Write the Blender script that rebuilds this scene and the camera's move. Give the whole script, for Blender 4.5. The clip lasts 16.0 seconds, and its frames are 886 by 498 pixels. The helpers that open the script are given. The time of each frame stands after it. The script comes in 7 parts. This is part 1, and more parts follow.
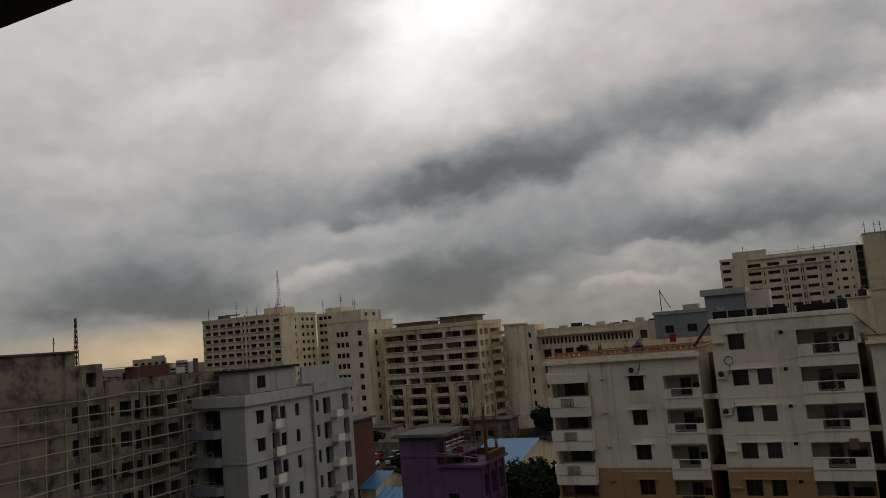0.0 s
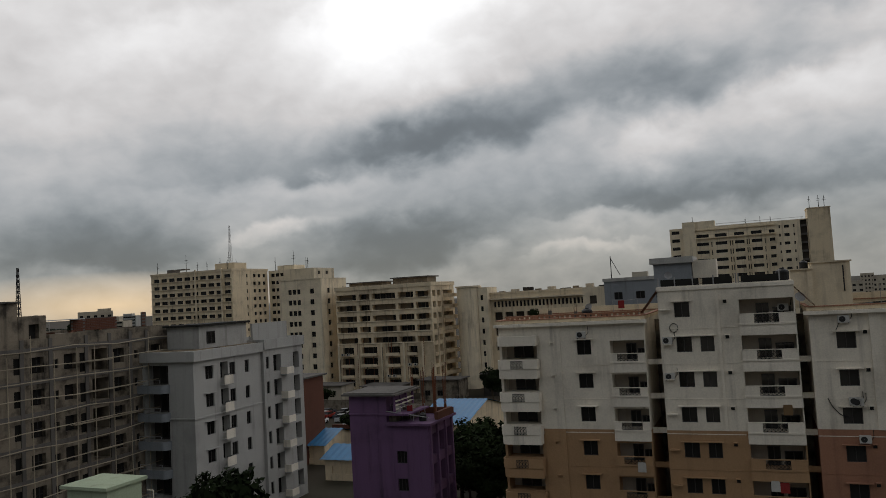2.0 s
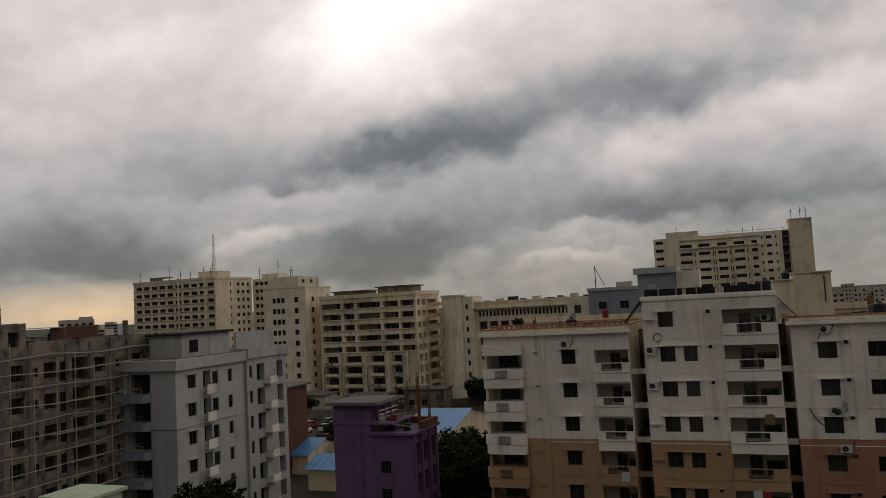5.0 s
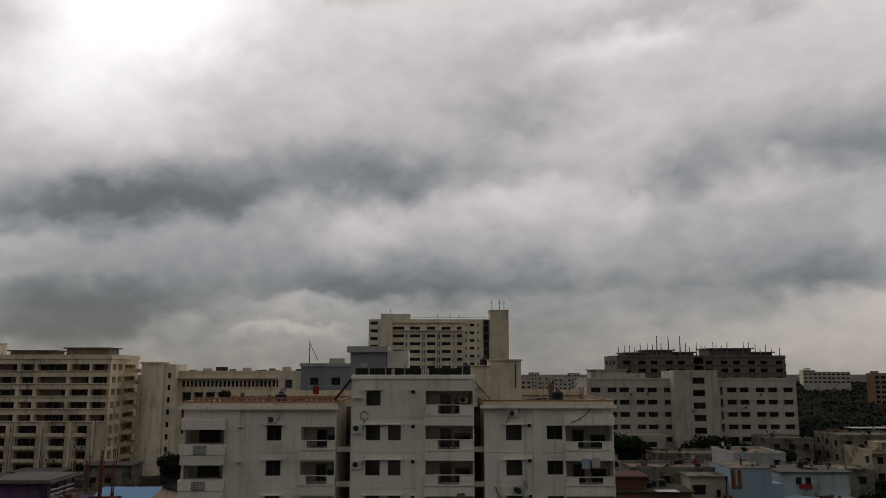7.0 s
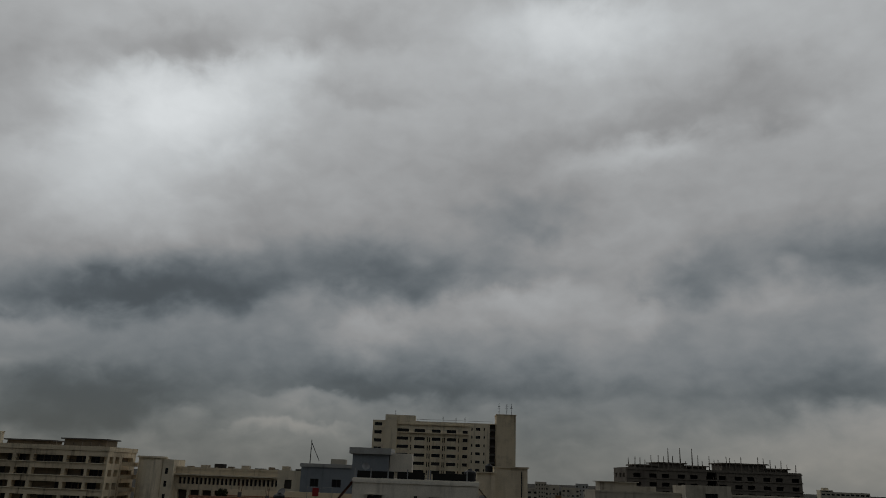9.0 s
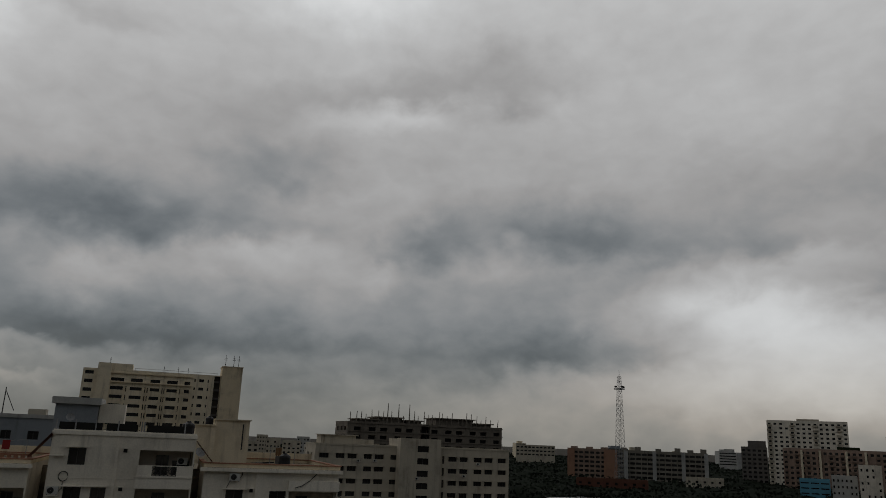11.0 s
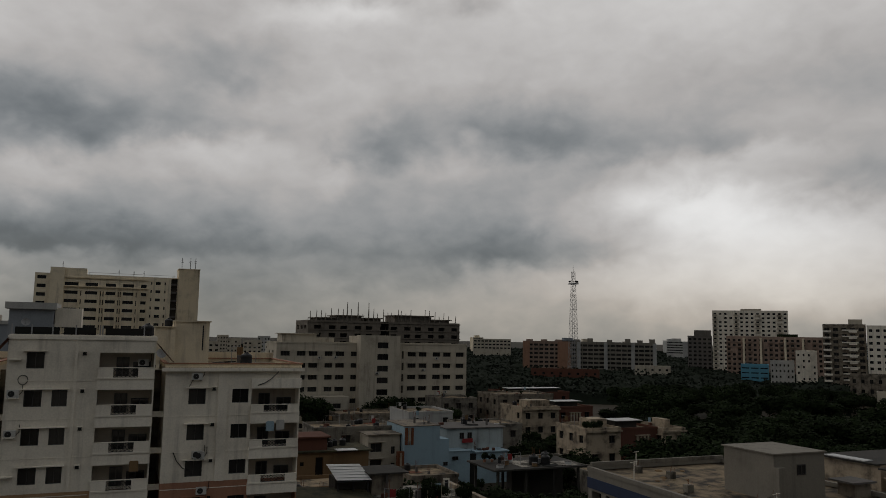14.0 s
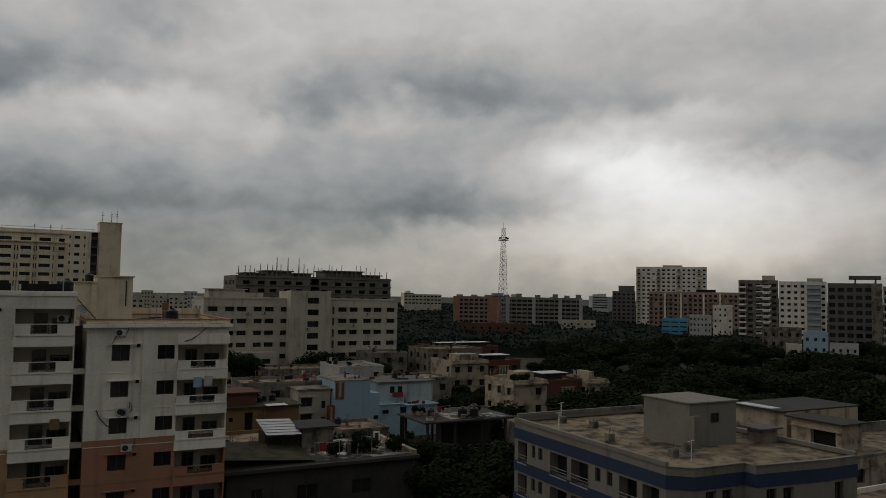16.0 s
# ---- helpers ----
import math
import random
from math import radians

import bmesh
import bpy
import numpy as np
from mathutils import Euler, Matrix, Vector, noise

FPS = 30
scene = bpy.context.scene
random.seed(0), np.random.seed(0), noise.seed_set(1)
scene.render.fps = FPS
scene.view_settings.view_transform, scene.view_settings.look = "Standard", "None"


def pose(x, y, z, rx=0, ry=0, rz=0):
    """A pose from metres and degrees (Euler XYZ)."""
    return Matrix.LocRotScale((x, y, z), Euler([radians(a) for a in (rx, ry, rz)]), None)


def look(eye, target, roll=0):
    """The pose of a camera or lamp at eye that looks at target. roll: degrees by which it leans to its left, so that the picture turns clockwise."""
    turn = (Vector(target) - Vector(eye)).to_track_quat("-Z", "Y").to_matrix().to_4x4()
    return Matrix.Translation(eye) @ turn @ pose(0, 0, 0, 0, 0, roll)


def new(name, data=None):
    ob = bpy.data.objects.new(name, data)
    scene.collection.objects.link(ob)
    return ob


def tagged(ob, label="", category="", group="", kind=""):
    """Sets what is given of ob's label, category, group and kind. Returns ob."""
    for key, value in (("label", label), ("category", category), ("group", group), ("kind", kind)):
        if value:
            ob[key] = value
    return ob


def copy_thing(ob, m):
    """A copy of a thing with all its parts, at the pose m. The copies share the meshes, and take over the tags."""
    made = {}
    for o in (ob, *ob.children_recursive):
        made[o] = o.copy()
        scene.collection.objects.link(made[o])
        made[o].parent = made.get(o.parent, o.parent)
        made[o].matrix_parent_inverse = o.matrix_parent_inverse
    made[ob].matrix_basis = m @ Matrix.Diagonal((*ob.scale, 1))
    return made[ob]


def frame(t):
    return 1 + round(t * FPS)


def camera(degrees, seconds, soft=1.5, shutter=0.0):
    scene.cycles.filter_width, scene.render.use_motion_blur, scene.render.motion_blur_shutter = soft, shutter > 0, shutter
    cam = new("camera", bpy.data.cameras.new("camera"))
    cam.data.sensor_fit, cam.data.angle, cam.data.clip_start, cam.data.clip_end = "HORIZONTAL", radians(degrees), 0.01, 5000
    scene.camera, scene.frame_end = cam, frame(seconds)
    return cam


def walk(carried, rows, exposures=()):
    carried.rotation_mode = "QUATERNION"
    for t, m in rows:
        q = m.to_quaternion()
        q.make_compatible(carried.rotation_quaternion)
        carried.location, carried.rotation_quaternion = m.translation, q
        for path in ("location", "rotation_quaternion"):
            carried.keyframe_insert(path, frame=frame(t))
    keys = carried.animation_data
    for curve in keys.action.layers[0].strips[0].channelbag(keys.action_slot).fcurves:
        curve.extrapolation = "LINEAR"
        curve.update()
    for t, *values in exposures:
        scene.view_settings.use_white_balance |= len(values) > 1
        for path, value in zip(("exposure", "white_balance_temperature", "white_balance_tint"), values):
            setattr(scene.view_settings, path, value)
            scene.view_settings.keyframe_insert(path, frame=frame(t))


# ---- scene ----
cam = camera(60.68, 16.0, soft=0.8, shutter=0.15)
EYE = (0.0, 0.0, 24.5)
PATH = [  # seconds, yaw, pitch, roll
    (0, 26.05, 6.69, 4.83),
    (0.5, 24.27, 4.67, 4.12),
    (1, 23.36, 4.18, 3.54),
    (1.5, 22.84, 4.05, 3.35),
    (2, 22.48, 3.51, 3.30),
    (2.5, 22.01, 3.42, 3.31),
    (3, 22.06, 3.41, 3.37),
    (3.5, 22.06, 3.50, 3.28),
    (3.7, 21.84, 3.79, 3.39),
    (5.8, 20.25, 3.99, 2.35),
    (6, 18.91, 4.02, 2.25),
    (6.3, 11.82, 5.83, 1.93),
    (6.5, 6.38, 6.69, 1.29),
    (7, -0.04, 9.13, 0.01),
    (7.5, -1.07, 12.80, -1.65),
    (8, 2.41, 16.16, -2.64),
    (8.5, 2.00, 17.69, -2.93),
    (9, 0.25, 16.71, -2.06),
    (9.5, -5.54, 15.25, -1.23),
    (10, -13.87, 14.62, -1.27),
    (10.2, -15.64, 14.86, -1.68),
    (12.3, -22.44, 10.55, -1.59),
    (12.5, -22.42, 9.81, -1.50),
    (13, -21.99, 7.63, -1.37),
    (13.5, -22.28, 7.21, -1.11),
    (14, -22.91, 6.63, -1.03),
    (14.5, -25.19, 6.77, -1.24),
    (15, -28.27, 4.03, -0.72),
    (15.5, -30.10, 2.66, -1.30),
    (16, -28.11, 3.37, -1.01),
]

EXPOSURE = [(0, 0.0, 6750, 12), (1.0, 0.2, 6550, 11), (2.0, 0.4, 6480, 10), (3.0, 0.4, 6480, 10), (3.5, 0.42, 6850, 15), (6.0, 0.2, 6850, 15), (7.0, 0.08, 6650, 13), (8.0, -0.3, 6650, 13), (8.5, -0.52, 6380, 8),
            (9.0, -0.68, 6280, 7), (10.0, -0.6, 6350, 8), (12.5, -0.3, 6550, 9), (14.5, -0.1, 6600, 10), (15.3, -0.05, 6600, 10), (16, 0.0, 6550, 9)]
walk(cam, [(t, pose(*EYE, 90 + p, r, w)) for t, w, p, r in PATH], EXPOSURE)

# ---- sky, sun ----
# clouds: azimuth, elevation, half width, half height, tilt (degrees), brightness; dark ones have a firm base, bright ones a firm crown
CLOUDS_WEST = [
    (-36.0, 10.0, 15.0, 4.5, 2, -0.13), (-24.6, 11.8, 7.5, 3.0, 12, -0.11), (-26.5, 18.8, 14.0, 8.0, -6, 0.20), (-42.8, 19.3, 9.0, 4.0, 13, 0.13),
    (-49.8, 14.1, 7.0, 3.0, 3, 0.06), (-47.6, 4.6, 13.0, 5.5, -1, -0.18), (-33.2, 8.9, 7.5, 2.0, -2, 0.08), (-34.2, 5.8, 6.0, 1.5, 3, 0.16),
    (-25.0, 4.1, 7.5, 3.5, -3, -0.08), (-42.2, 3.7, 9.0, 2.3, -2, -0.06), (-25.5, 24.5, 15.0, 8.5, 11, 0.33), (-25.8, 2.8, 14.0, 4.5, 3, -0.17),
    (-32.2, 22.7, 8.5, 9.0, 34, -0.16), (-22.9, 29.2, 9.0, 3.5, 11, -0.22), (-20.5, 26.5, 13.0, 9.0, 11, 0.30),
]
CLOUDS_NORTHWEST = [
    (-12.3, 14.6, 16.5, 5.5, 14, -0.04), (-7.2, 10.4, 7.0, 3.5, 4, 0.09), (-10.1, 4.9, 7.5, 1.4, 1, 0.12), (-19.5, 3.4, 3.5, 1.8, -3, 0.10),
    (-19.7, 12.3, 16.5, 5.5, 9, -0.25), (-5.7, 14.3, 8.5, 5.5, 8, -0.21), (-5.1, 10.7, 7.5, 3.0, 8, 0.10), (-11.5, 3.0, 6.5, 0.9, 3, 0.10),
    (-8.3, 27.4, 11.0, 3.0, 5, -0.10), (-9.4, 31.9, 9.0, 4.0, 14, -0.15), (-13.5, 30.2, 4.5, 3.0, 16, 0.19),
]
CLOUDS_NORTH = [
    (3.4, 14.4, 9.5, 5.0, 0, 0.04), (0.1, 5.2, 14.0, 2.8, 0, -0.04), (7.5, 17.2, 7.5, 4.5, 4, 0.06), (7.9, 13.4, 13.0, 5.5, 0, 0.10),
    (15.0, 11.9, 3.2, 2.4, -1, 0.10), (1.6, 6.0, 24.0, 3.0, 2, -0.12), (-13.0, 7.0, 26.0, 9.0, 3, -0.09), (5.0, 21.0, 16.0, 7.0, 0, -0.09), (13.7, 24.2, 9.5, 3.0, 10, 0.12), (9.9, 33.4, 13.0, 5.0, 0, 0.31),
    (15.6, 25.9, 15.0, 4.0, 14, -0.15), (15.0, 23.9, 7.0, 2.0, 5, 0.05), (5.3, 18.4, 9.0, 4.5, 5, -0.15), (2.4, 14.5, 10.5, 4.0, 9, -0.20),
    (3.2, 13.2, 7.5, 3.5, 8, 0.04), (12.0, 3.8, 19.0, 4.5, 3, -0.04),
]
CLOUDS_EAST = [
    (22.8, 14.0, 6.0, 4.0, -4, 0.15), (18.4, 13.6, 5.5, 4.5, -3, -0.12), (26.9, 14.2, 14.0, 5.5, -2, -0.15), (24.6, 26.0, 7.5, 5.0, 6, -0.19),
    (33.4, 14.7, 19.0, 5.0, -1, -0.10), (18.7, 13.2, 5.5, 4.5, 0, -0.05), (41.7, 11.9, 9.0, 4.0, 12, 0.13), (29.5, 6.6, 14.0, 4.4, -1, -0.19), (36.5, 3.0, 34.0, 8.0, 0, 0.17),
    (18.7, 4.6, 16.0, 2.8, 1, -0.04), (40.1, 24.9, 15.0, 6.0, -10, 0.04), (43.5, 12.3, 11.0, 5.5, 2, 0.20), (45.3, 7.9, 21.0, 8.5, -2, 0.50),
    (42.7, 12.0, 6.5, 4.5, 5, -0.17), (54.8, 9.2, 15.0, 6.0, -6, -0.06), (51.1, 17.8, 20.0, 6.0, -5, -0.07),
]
SUN_AZ, SUN_EL = -25.0, 48.0


def graph(tree):
    """A short way to add and link nodes."""
    def add(kind, *links, operation=None, use_clamp=False, data_type=None, blend_type=None, vector_type=None, gradient_type=None, interpolation_type=None):
        n = tree.nodes.new(kind)
        if operation:
            n.operation = operation
        if use_clamp:
            n.use_clamp = True
        if data_type:
            n.data_type = data_type
        if blend_type:
            n.blend_type = blend_type
        if vector_type:
            n.vector_type = vector_type
        if gradient_type:
            n.gradient_type = gradient_type
        if interpolation_type:
            n.interpolation_type = interpolation_type
        for i, value in enumerate(links):
            if value is None:
                continue
            if isinstance(value, bpy.types.NodeSocket):
                tree.links.new(value, n.inputs[i])
            else:
                n.inputs[i].default_value = value
        return n
    return add


def build_sky():
    w = bpy.data.worlds.new("overcast_sky")
    scene.world = w
    w.use_nodes = True
    tree = w.node_tree
    tree.nodes.clear()
    add = graph(tree)

    def calc(op, a, b=None, c=None, clamp=False):
        return add("ShaderNodeMath", a, b, c, operation=op, use_clamp=clamp).outputs[0]

    way = add("ShaderNodeTexCoord").outputs["Generated"]
    xyz = add("ShaderNodeSeparateXYZ", way).outputs
    az = calc("MULTIPLY", calc("ARCTAN2", xyz[0], xyz[1]), 57.2958)
    el = calc("MULTIPLY", calc("ARCSINE", xyz[2]), 57.2958)
    flat = add("ShaderNodeCombineXYZ", az, el, 0.0).outputs[0]

    def cloud_noise(scale, stretch, detail, rough, seed):
        m = add("ShaderNodeMapping", flat, (seed, seed * 0.7, 0), (0, 0, radians(-12)), stretch).outputs[0]
        n = add("ShaderNodeTexNoise")
        tree.links.new(m, n.inputs["Vector"])
        n.inputs["Scale"].default_value, n.inputs["Detail"].default_value, n.inputs["Roughness"].default_value = scale, detail, rough
        n.inputs["Distortion"].default_value = 0.25
        return n.outputs

    wide = cloud_noise(0.10, (1, 1.4, 1), 2, 0.45, 3.0)["Color"]
    fine = cloud_noise(0.34, (1, 1.25, 1), 4, 0.5, 11.0)["Color"]

    def pull(color, amount):
        v = add("ShaderNodeVectorMath", color, (0.5, 0.5, 0.5), operation="SUBTRACT").outputs[0]
        return add("ShaderNodeVectorMath", v, amount, operation="MULTIPLY").outputs[0]

    bent = add("ShaderNodeVectorMath", flat, pull(wide, (4.5, 3.0, 0)), operation="ADD").outputs[0]
    bent = add("ShaderNodeVectorMath", bent, pull(fine, (4.5, 3.2, 0)), operation="ADD").outputs[0]
    light = None
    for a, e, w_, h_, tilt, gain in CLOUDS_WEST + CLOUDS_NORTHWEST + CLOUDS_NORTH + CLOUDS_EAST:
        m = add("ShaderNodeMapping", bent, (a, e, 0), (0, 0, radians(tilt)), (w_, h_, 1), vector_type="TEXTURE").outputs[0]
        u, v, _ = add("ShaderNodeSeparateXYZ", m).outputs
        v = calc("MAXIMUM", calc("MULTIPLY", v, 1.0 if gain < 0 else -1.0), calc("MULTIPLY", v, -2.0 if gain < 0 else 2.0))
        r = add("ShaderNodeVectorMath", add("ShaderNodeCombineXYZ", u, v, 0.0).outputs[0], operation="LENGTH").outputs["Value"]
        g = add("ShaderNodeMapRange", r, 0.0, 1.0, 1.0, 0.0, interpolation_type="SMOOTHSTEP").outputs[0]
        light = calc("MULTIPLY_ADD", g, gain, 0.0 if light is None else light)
    billow = cloud_noise(0.13, (1, 1.5, 1), 5, 0.45, 23.0)["Fac"]
    wisp = cloud_noise(0.45, (1, 1.6, 1), 5, 0.5, 41.0)["Fac"]
    light = calc("ADD", light, calc("MULTIPLY", calc("SUBTRACT", billow, 0.5), SKY_BILLOW))
    light = calc("ADD", light, calc("MULTIPLY", calc("SUBTRACT", wisp, 0.5), SKY_WISP))
    rise = add("ShaderNodeMapRange", el, 0.0, 33.0, SKY_LOW, SKY_HIGH).outputs[0]
    rise = calc("ADD", rise, add("ShaderNodeMapRange", el, 33.0, 65.0, 0.0, SKY_TOP - SKY_HIGH).outputs[0])
    light = calc("SMOOTH_MAX", calc("ADD", light, rise), 0.12, 0.1)
    # the overcast grows darker away from the hidden sun
    toward = add("ShaderNodeVectorMath", way, (math.sin(radians(SUN_AZ + 25)) * 0.8, math.cos(radians(SUN_AZ + 25)) * 0.8, 0.6), operation="DOT_PRODUCT").outputs["Value"]
    light = calc("MULTIPLY", light, add("ShaderNodeMapRange", toward, -0.6, 0.3, 0.2, 1.0, interpolation_type="SMOOTHSTEP").outputs[0])
    # darker cloud is bluer, thin bright cloud slightly warm
    tone = add("ShaderNodeValToRGB", calc("MULTIPLY", light, 1.0, clamp=True))
    ramp = tone.color_ramp
    ramp.elements[0].position, ramp.elements[0].color = 0.16, (0.90, 1.0, 1.07, 1)
    ramp.elements[1].position, ramp.elements[1].color = 0.85, (1.0, 1.0, 1.0, 1)
    mid = ramp.elements.new(0.45)
    mid.color = (1.025, 0.995, 0.98, 1)
    color = add("ShaderNodeMix", 1.0, data_type="RGBA", blend_type="MULTIPLY")
    tree.links.new(tone.outputs[0], color.inputs[6])
    gray = add("ShaderNodeCombineColor", light, light, light).outputs[0]
    tree.links.new(gray, color.inputs[7])
    # warm light low over the horizon, strongest where the sun goes down
    low = add("ShaderNodeMapRange", el, 0.0, 9.0, 1.0, 0.0, interpolation_type="SMOOTHSTEP").outputs[0]
    warm = add("ShaderNodeMix", calc("MULTIPLY", low, 0.7), data_type="RGBA", blend_type="MULTIPLY")
    tree.links.new(color.outputs[2], warm.inputs[6])
    warm.inputs[7].default_value = (1.07, 0.98, 0.84, 1)
    m = add("ShaderNodeMapping", flat, (-46, 0.6, 0), (0, 0, 0), (13, 2.4, 1), vector_type="TEXTURE").outputs[0]
    g = add("ShaderNodeTexGradient", m, gradient_type="SPHERICAL").outputs["Fac"]
    glow = add("ShaderNodeMix", g, data_type="RGBA", blend_type="ADD")
    tree.links.new(warm.outputs[2], glow.inputs[6])
    glow.inputs[7].default_value = (0.40, 0.25, 0.09, 1)
    # a little clear sky behind the cloud
    sky = add("ShaderNodeTexSky")
    sky.sky_type, sky.sun_disc, sky.sun_elevation, sky.sun_rotation = "NISHITA", False, radians(SUN_EL), radians(SUN_AZ)
    clear = add("ShaderNodeBackground", sky.outputs[0], 0.05)
    cover = add("ShaderNodeBackground", glow.outputs[2], SKY_STRENGTH)
    mixed = add("ShaderNodeMixShader", 0.95, clear.outputs[0], cover.outputs[0])
    add("ShaderNodeOutputWorld", mixed.outputs[0])


SKY_LOW, SKY_HIGH, SKY_TOP, SKY_BILLOW, SKY_WISP, SKY_STRENGTH = 0.23, 0.72, 0.10, 0.15, 0.13, 1.0
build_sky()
sun = new("sun", bpy.data.lights.new("sun", "SUN"))
sun.data.energy, sun.data.angle, sun.data.color = 0.2, radians(25), (1.0, 0.95, 0.88)
sun.matrix_basis = look((math.sin(radians(SUN_AZ)) * 100, math.cos(radians(SUN_AZ)) * 100, 24.5 + 100 * math.tan(radians(SUN_EL))), (0, 0, 24.5))


# ---- materials ----
def surface(name, color, dirt=(0.05, 0.045, 0.04), grime=0.5, streaks=0.5, rough=0.85, bump=0.15, grain=9.0, metal=0.0, vary=0.06, big=0.22, spec=0.25, lo=0.45, hi=0.78):
    """Painted or bare building surface: large stains, rain streaks, grain and relief at true size."""
    m = bpy.data.materials.new(name)
    m.use_nodes = True
    tree = m.node_tree
    add = graph(tree)
    shader = tree.nodes["Principled BSDF"]
    place = add("ShaderNodeNewGeometry").outputs["Position"]

    def spots(scale, stretch, detail):
        mp = add("ShaderNodeMapping", place, None, None, stretch).outputs[0]
        n = add("ShaderNodeTexNoise")
        tree.links.new(mp, n.inputs["Vector"])
        n.inputs["Scale"].default_value, n.inputs["Detail"].default_value, n.inputs["Roughness"].default_value = scale, detail, 0.62
        return n.outputs["Fac"]

    stain = add("ShaderNodeMapRange", spots(big, (1, 1, 1), 7), lo, hi, 0.0, grime, interpolation_type="SMOOTHSTEP").outputs[0]
    streak = add("ShaderNodeMapRange", spots(1.1, (1, 1, 0.07), 5), 0.5, 0.8, 0.0, streaks, interpolation_type="SMOOTHSTEP").outputs[0]
    both = add("ShaderNodeMath", stain, streak, operation="ADD", use_clamp=True).outputs[0]
    fine = spots(grain, (1, 1, 1), 4)
    lone = add("ShaderNodeObjectInfo").outputs["Random"]
    lone = add("ShaderNodeMapRange", lone, 0.0, 1.0, 1 - vary, 1 + vary).outputs[0]
    speck = add("ShaderNodeMapRange", fine, 0.3, 0.7, 0.9, 1.08).outputs[0]
    gain = add("ShaderNodeMath", lone, speck, operation="MULTIPLY").outputs[0]
    base = add("ShaderNodeMix", both, data_type="RGBA")
    base.inputs[6].default_value, base.inputs[7].default_value = (*color, 1), (*dirt, 1)
    scaled = add("ShaderNodeVectorMath", base.outputs[2], None, None, None, operation="SCALE")
    tree.links.new(gain, scaled.inputs["Scale"])
    tree.links.new(scaled.outputs[0], shader.inputs["Base Color"])
    shader.inputs["Roughness"].default_value, shader.inputs["Metallic"].default_value = rough, metal
    shader.inputs["Specular IOR Level"].default_value = spec
    b = add("ShaderNodeBump", bump, 0.03)
    tree.links.new(fine, b.inputs["Height"])
    tree.links.new(b.outputs[0], shader.inputs["Normal"])
    return m


def glass(name, color, rough=0.12):
    m = bpy.data.materials.new(name)
    m.use_nodes = True
    add = graph(m.node_tree)
    shader = m.node_tree.nodes["Principled BSDF"]
    lone = add("ShaderNodeObjectInfo").outputs["Random"]
    tone = add("ShaderNodeValToRGB", lone)
    tone.color_ramp.elements[0].color = (*[c * 0.5 for c in color], 1)
    tone.color_ramp.elements[1].color = (*[c * 2.2 for c in color], 1)
    m.node_tree.links.new(tone.outputs[0], shader.inputs["Base Color"])
    shader.inputs["Roughness"].default_value = rough
    shader.inputs["Specular IOR Level"].default_value = 0.4
    return m


WHITE = surface("white_paint", (0.75, 0.69, 0.585), (0.17, 0.145, 0.115), 0.42, 0.55)
TRIM = surface("white_trim", (0.79, 0.73, 0.625), (0.19, 0.165, 0.135), 0.35, 0.5)
TAN = surface("tan_paint", (0.385, 0.24, 0.13), (0.10, 0.07, 0.05), 0.3, 0.35)
TERRA = surface("terracotta_paint", (0.345, 0.175, 0.11), (0.10, 0.06, 0.045), 0.3, 0.35)
CREAM = surface("cream_paint", (0.73, 0.61, 0.43), (0.17, 0.13, 0.09), 0.5, 0.6)
CREAM_PALE = surface("pale_cream_paint", (0.76, 0.66, 0.49), (0.19, 0.15, 0.11), 0.45, 0.6)
OFFWHITE = surface("weathered_offwhite_paint", (0.47, 0.42, 0.335), (0.12, 0.10, 0.08), 0.5, 0.55)
GREYPAINT = surface("pale_grey_paint", (0.40, 0.395, 0.375), (0.12, 0.115, 0.105), 0.35, 0.5)
BLUEGREY = surface("blue_grey_paint", (0.24, 0.26, 0.28), (0.09, 0.09, 0.09), 0.35, 0.5)
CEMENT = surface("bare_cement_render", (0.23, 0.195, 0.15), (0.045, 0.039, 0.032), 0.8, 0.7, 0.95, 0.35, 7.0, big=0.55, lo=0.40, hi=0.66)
PLAINDIM = surface("plain_dim_paint", (0.22, 0.20, 0.165), (0.07, 0.06, 0.05), 0.45, 0.6)
# near black: dirt plus the shade on the front house, in one colour
SHADEDIRT = surface("dirty_shaded_render", (0.05, 0.046, 0.04), (0.02, 0.02, 0.018), 0.8, 0.7, 0.95, 0.35)
OLDCREAM = surface("old_cream_render", (0.40, 0.325, 0.235), (0.08, 0.065, 0.05), 0.9, 0.85, 0.9, 0.3, 7.0, big=0.5, lo=0.44, hi=0.70)
BROWNPALE = surface("pale_brown_paint", (0.27, 0.195, 0.15), (0.10, 0.07, 0.06), 0.5, 0.5)
CONCRETE = surface("raw_concrete", (0.13, 0.12, 0.11), (0.045, 0.042, 0.04), 0.6, 0.5, 0.95, 0.3)
ROOF = surface("weathered_roof_screed", (0.29, 0.22, 0.14), (0.035, 0.032, 0.027), 1.0, 0.0, 0.95, 0.4, 5.0, big=0.6, lo=0.36, hi=0.68)
RAW = surface("weathered_raw_concrete", (0.19, 0.165, 0.135), (0.06, 0.052, 0.043), 0.6, 0.6, 0.95, 0.3)
PINKBROWN = surface("faded_pink_brown_paint", (0.33, 0.235, 0.185), (0.10, 0.07, 0.055), 0.45, 0.5)
ORANGE = surface("faded_orange_paint", (0.34, 0.19, 0.125), (0.12, 0.07, 0.05), 0.4, 0.5)
TEAL = surface("teal_blue_sheet", (0.10, 0.28, 0.38), (0.06, 0.10, 0.12), 0.4, 0.3)
PURPLE = surface("purple_paint", (0.16, 0.088, 0.175), (0.05, 0.034, 0.05), 0.55, 0.65)
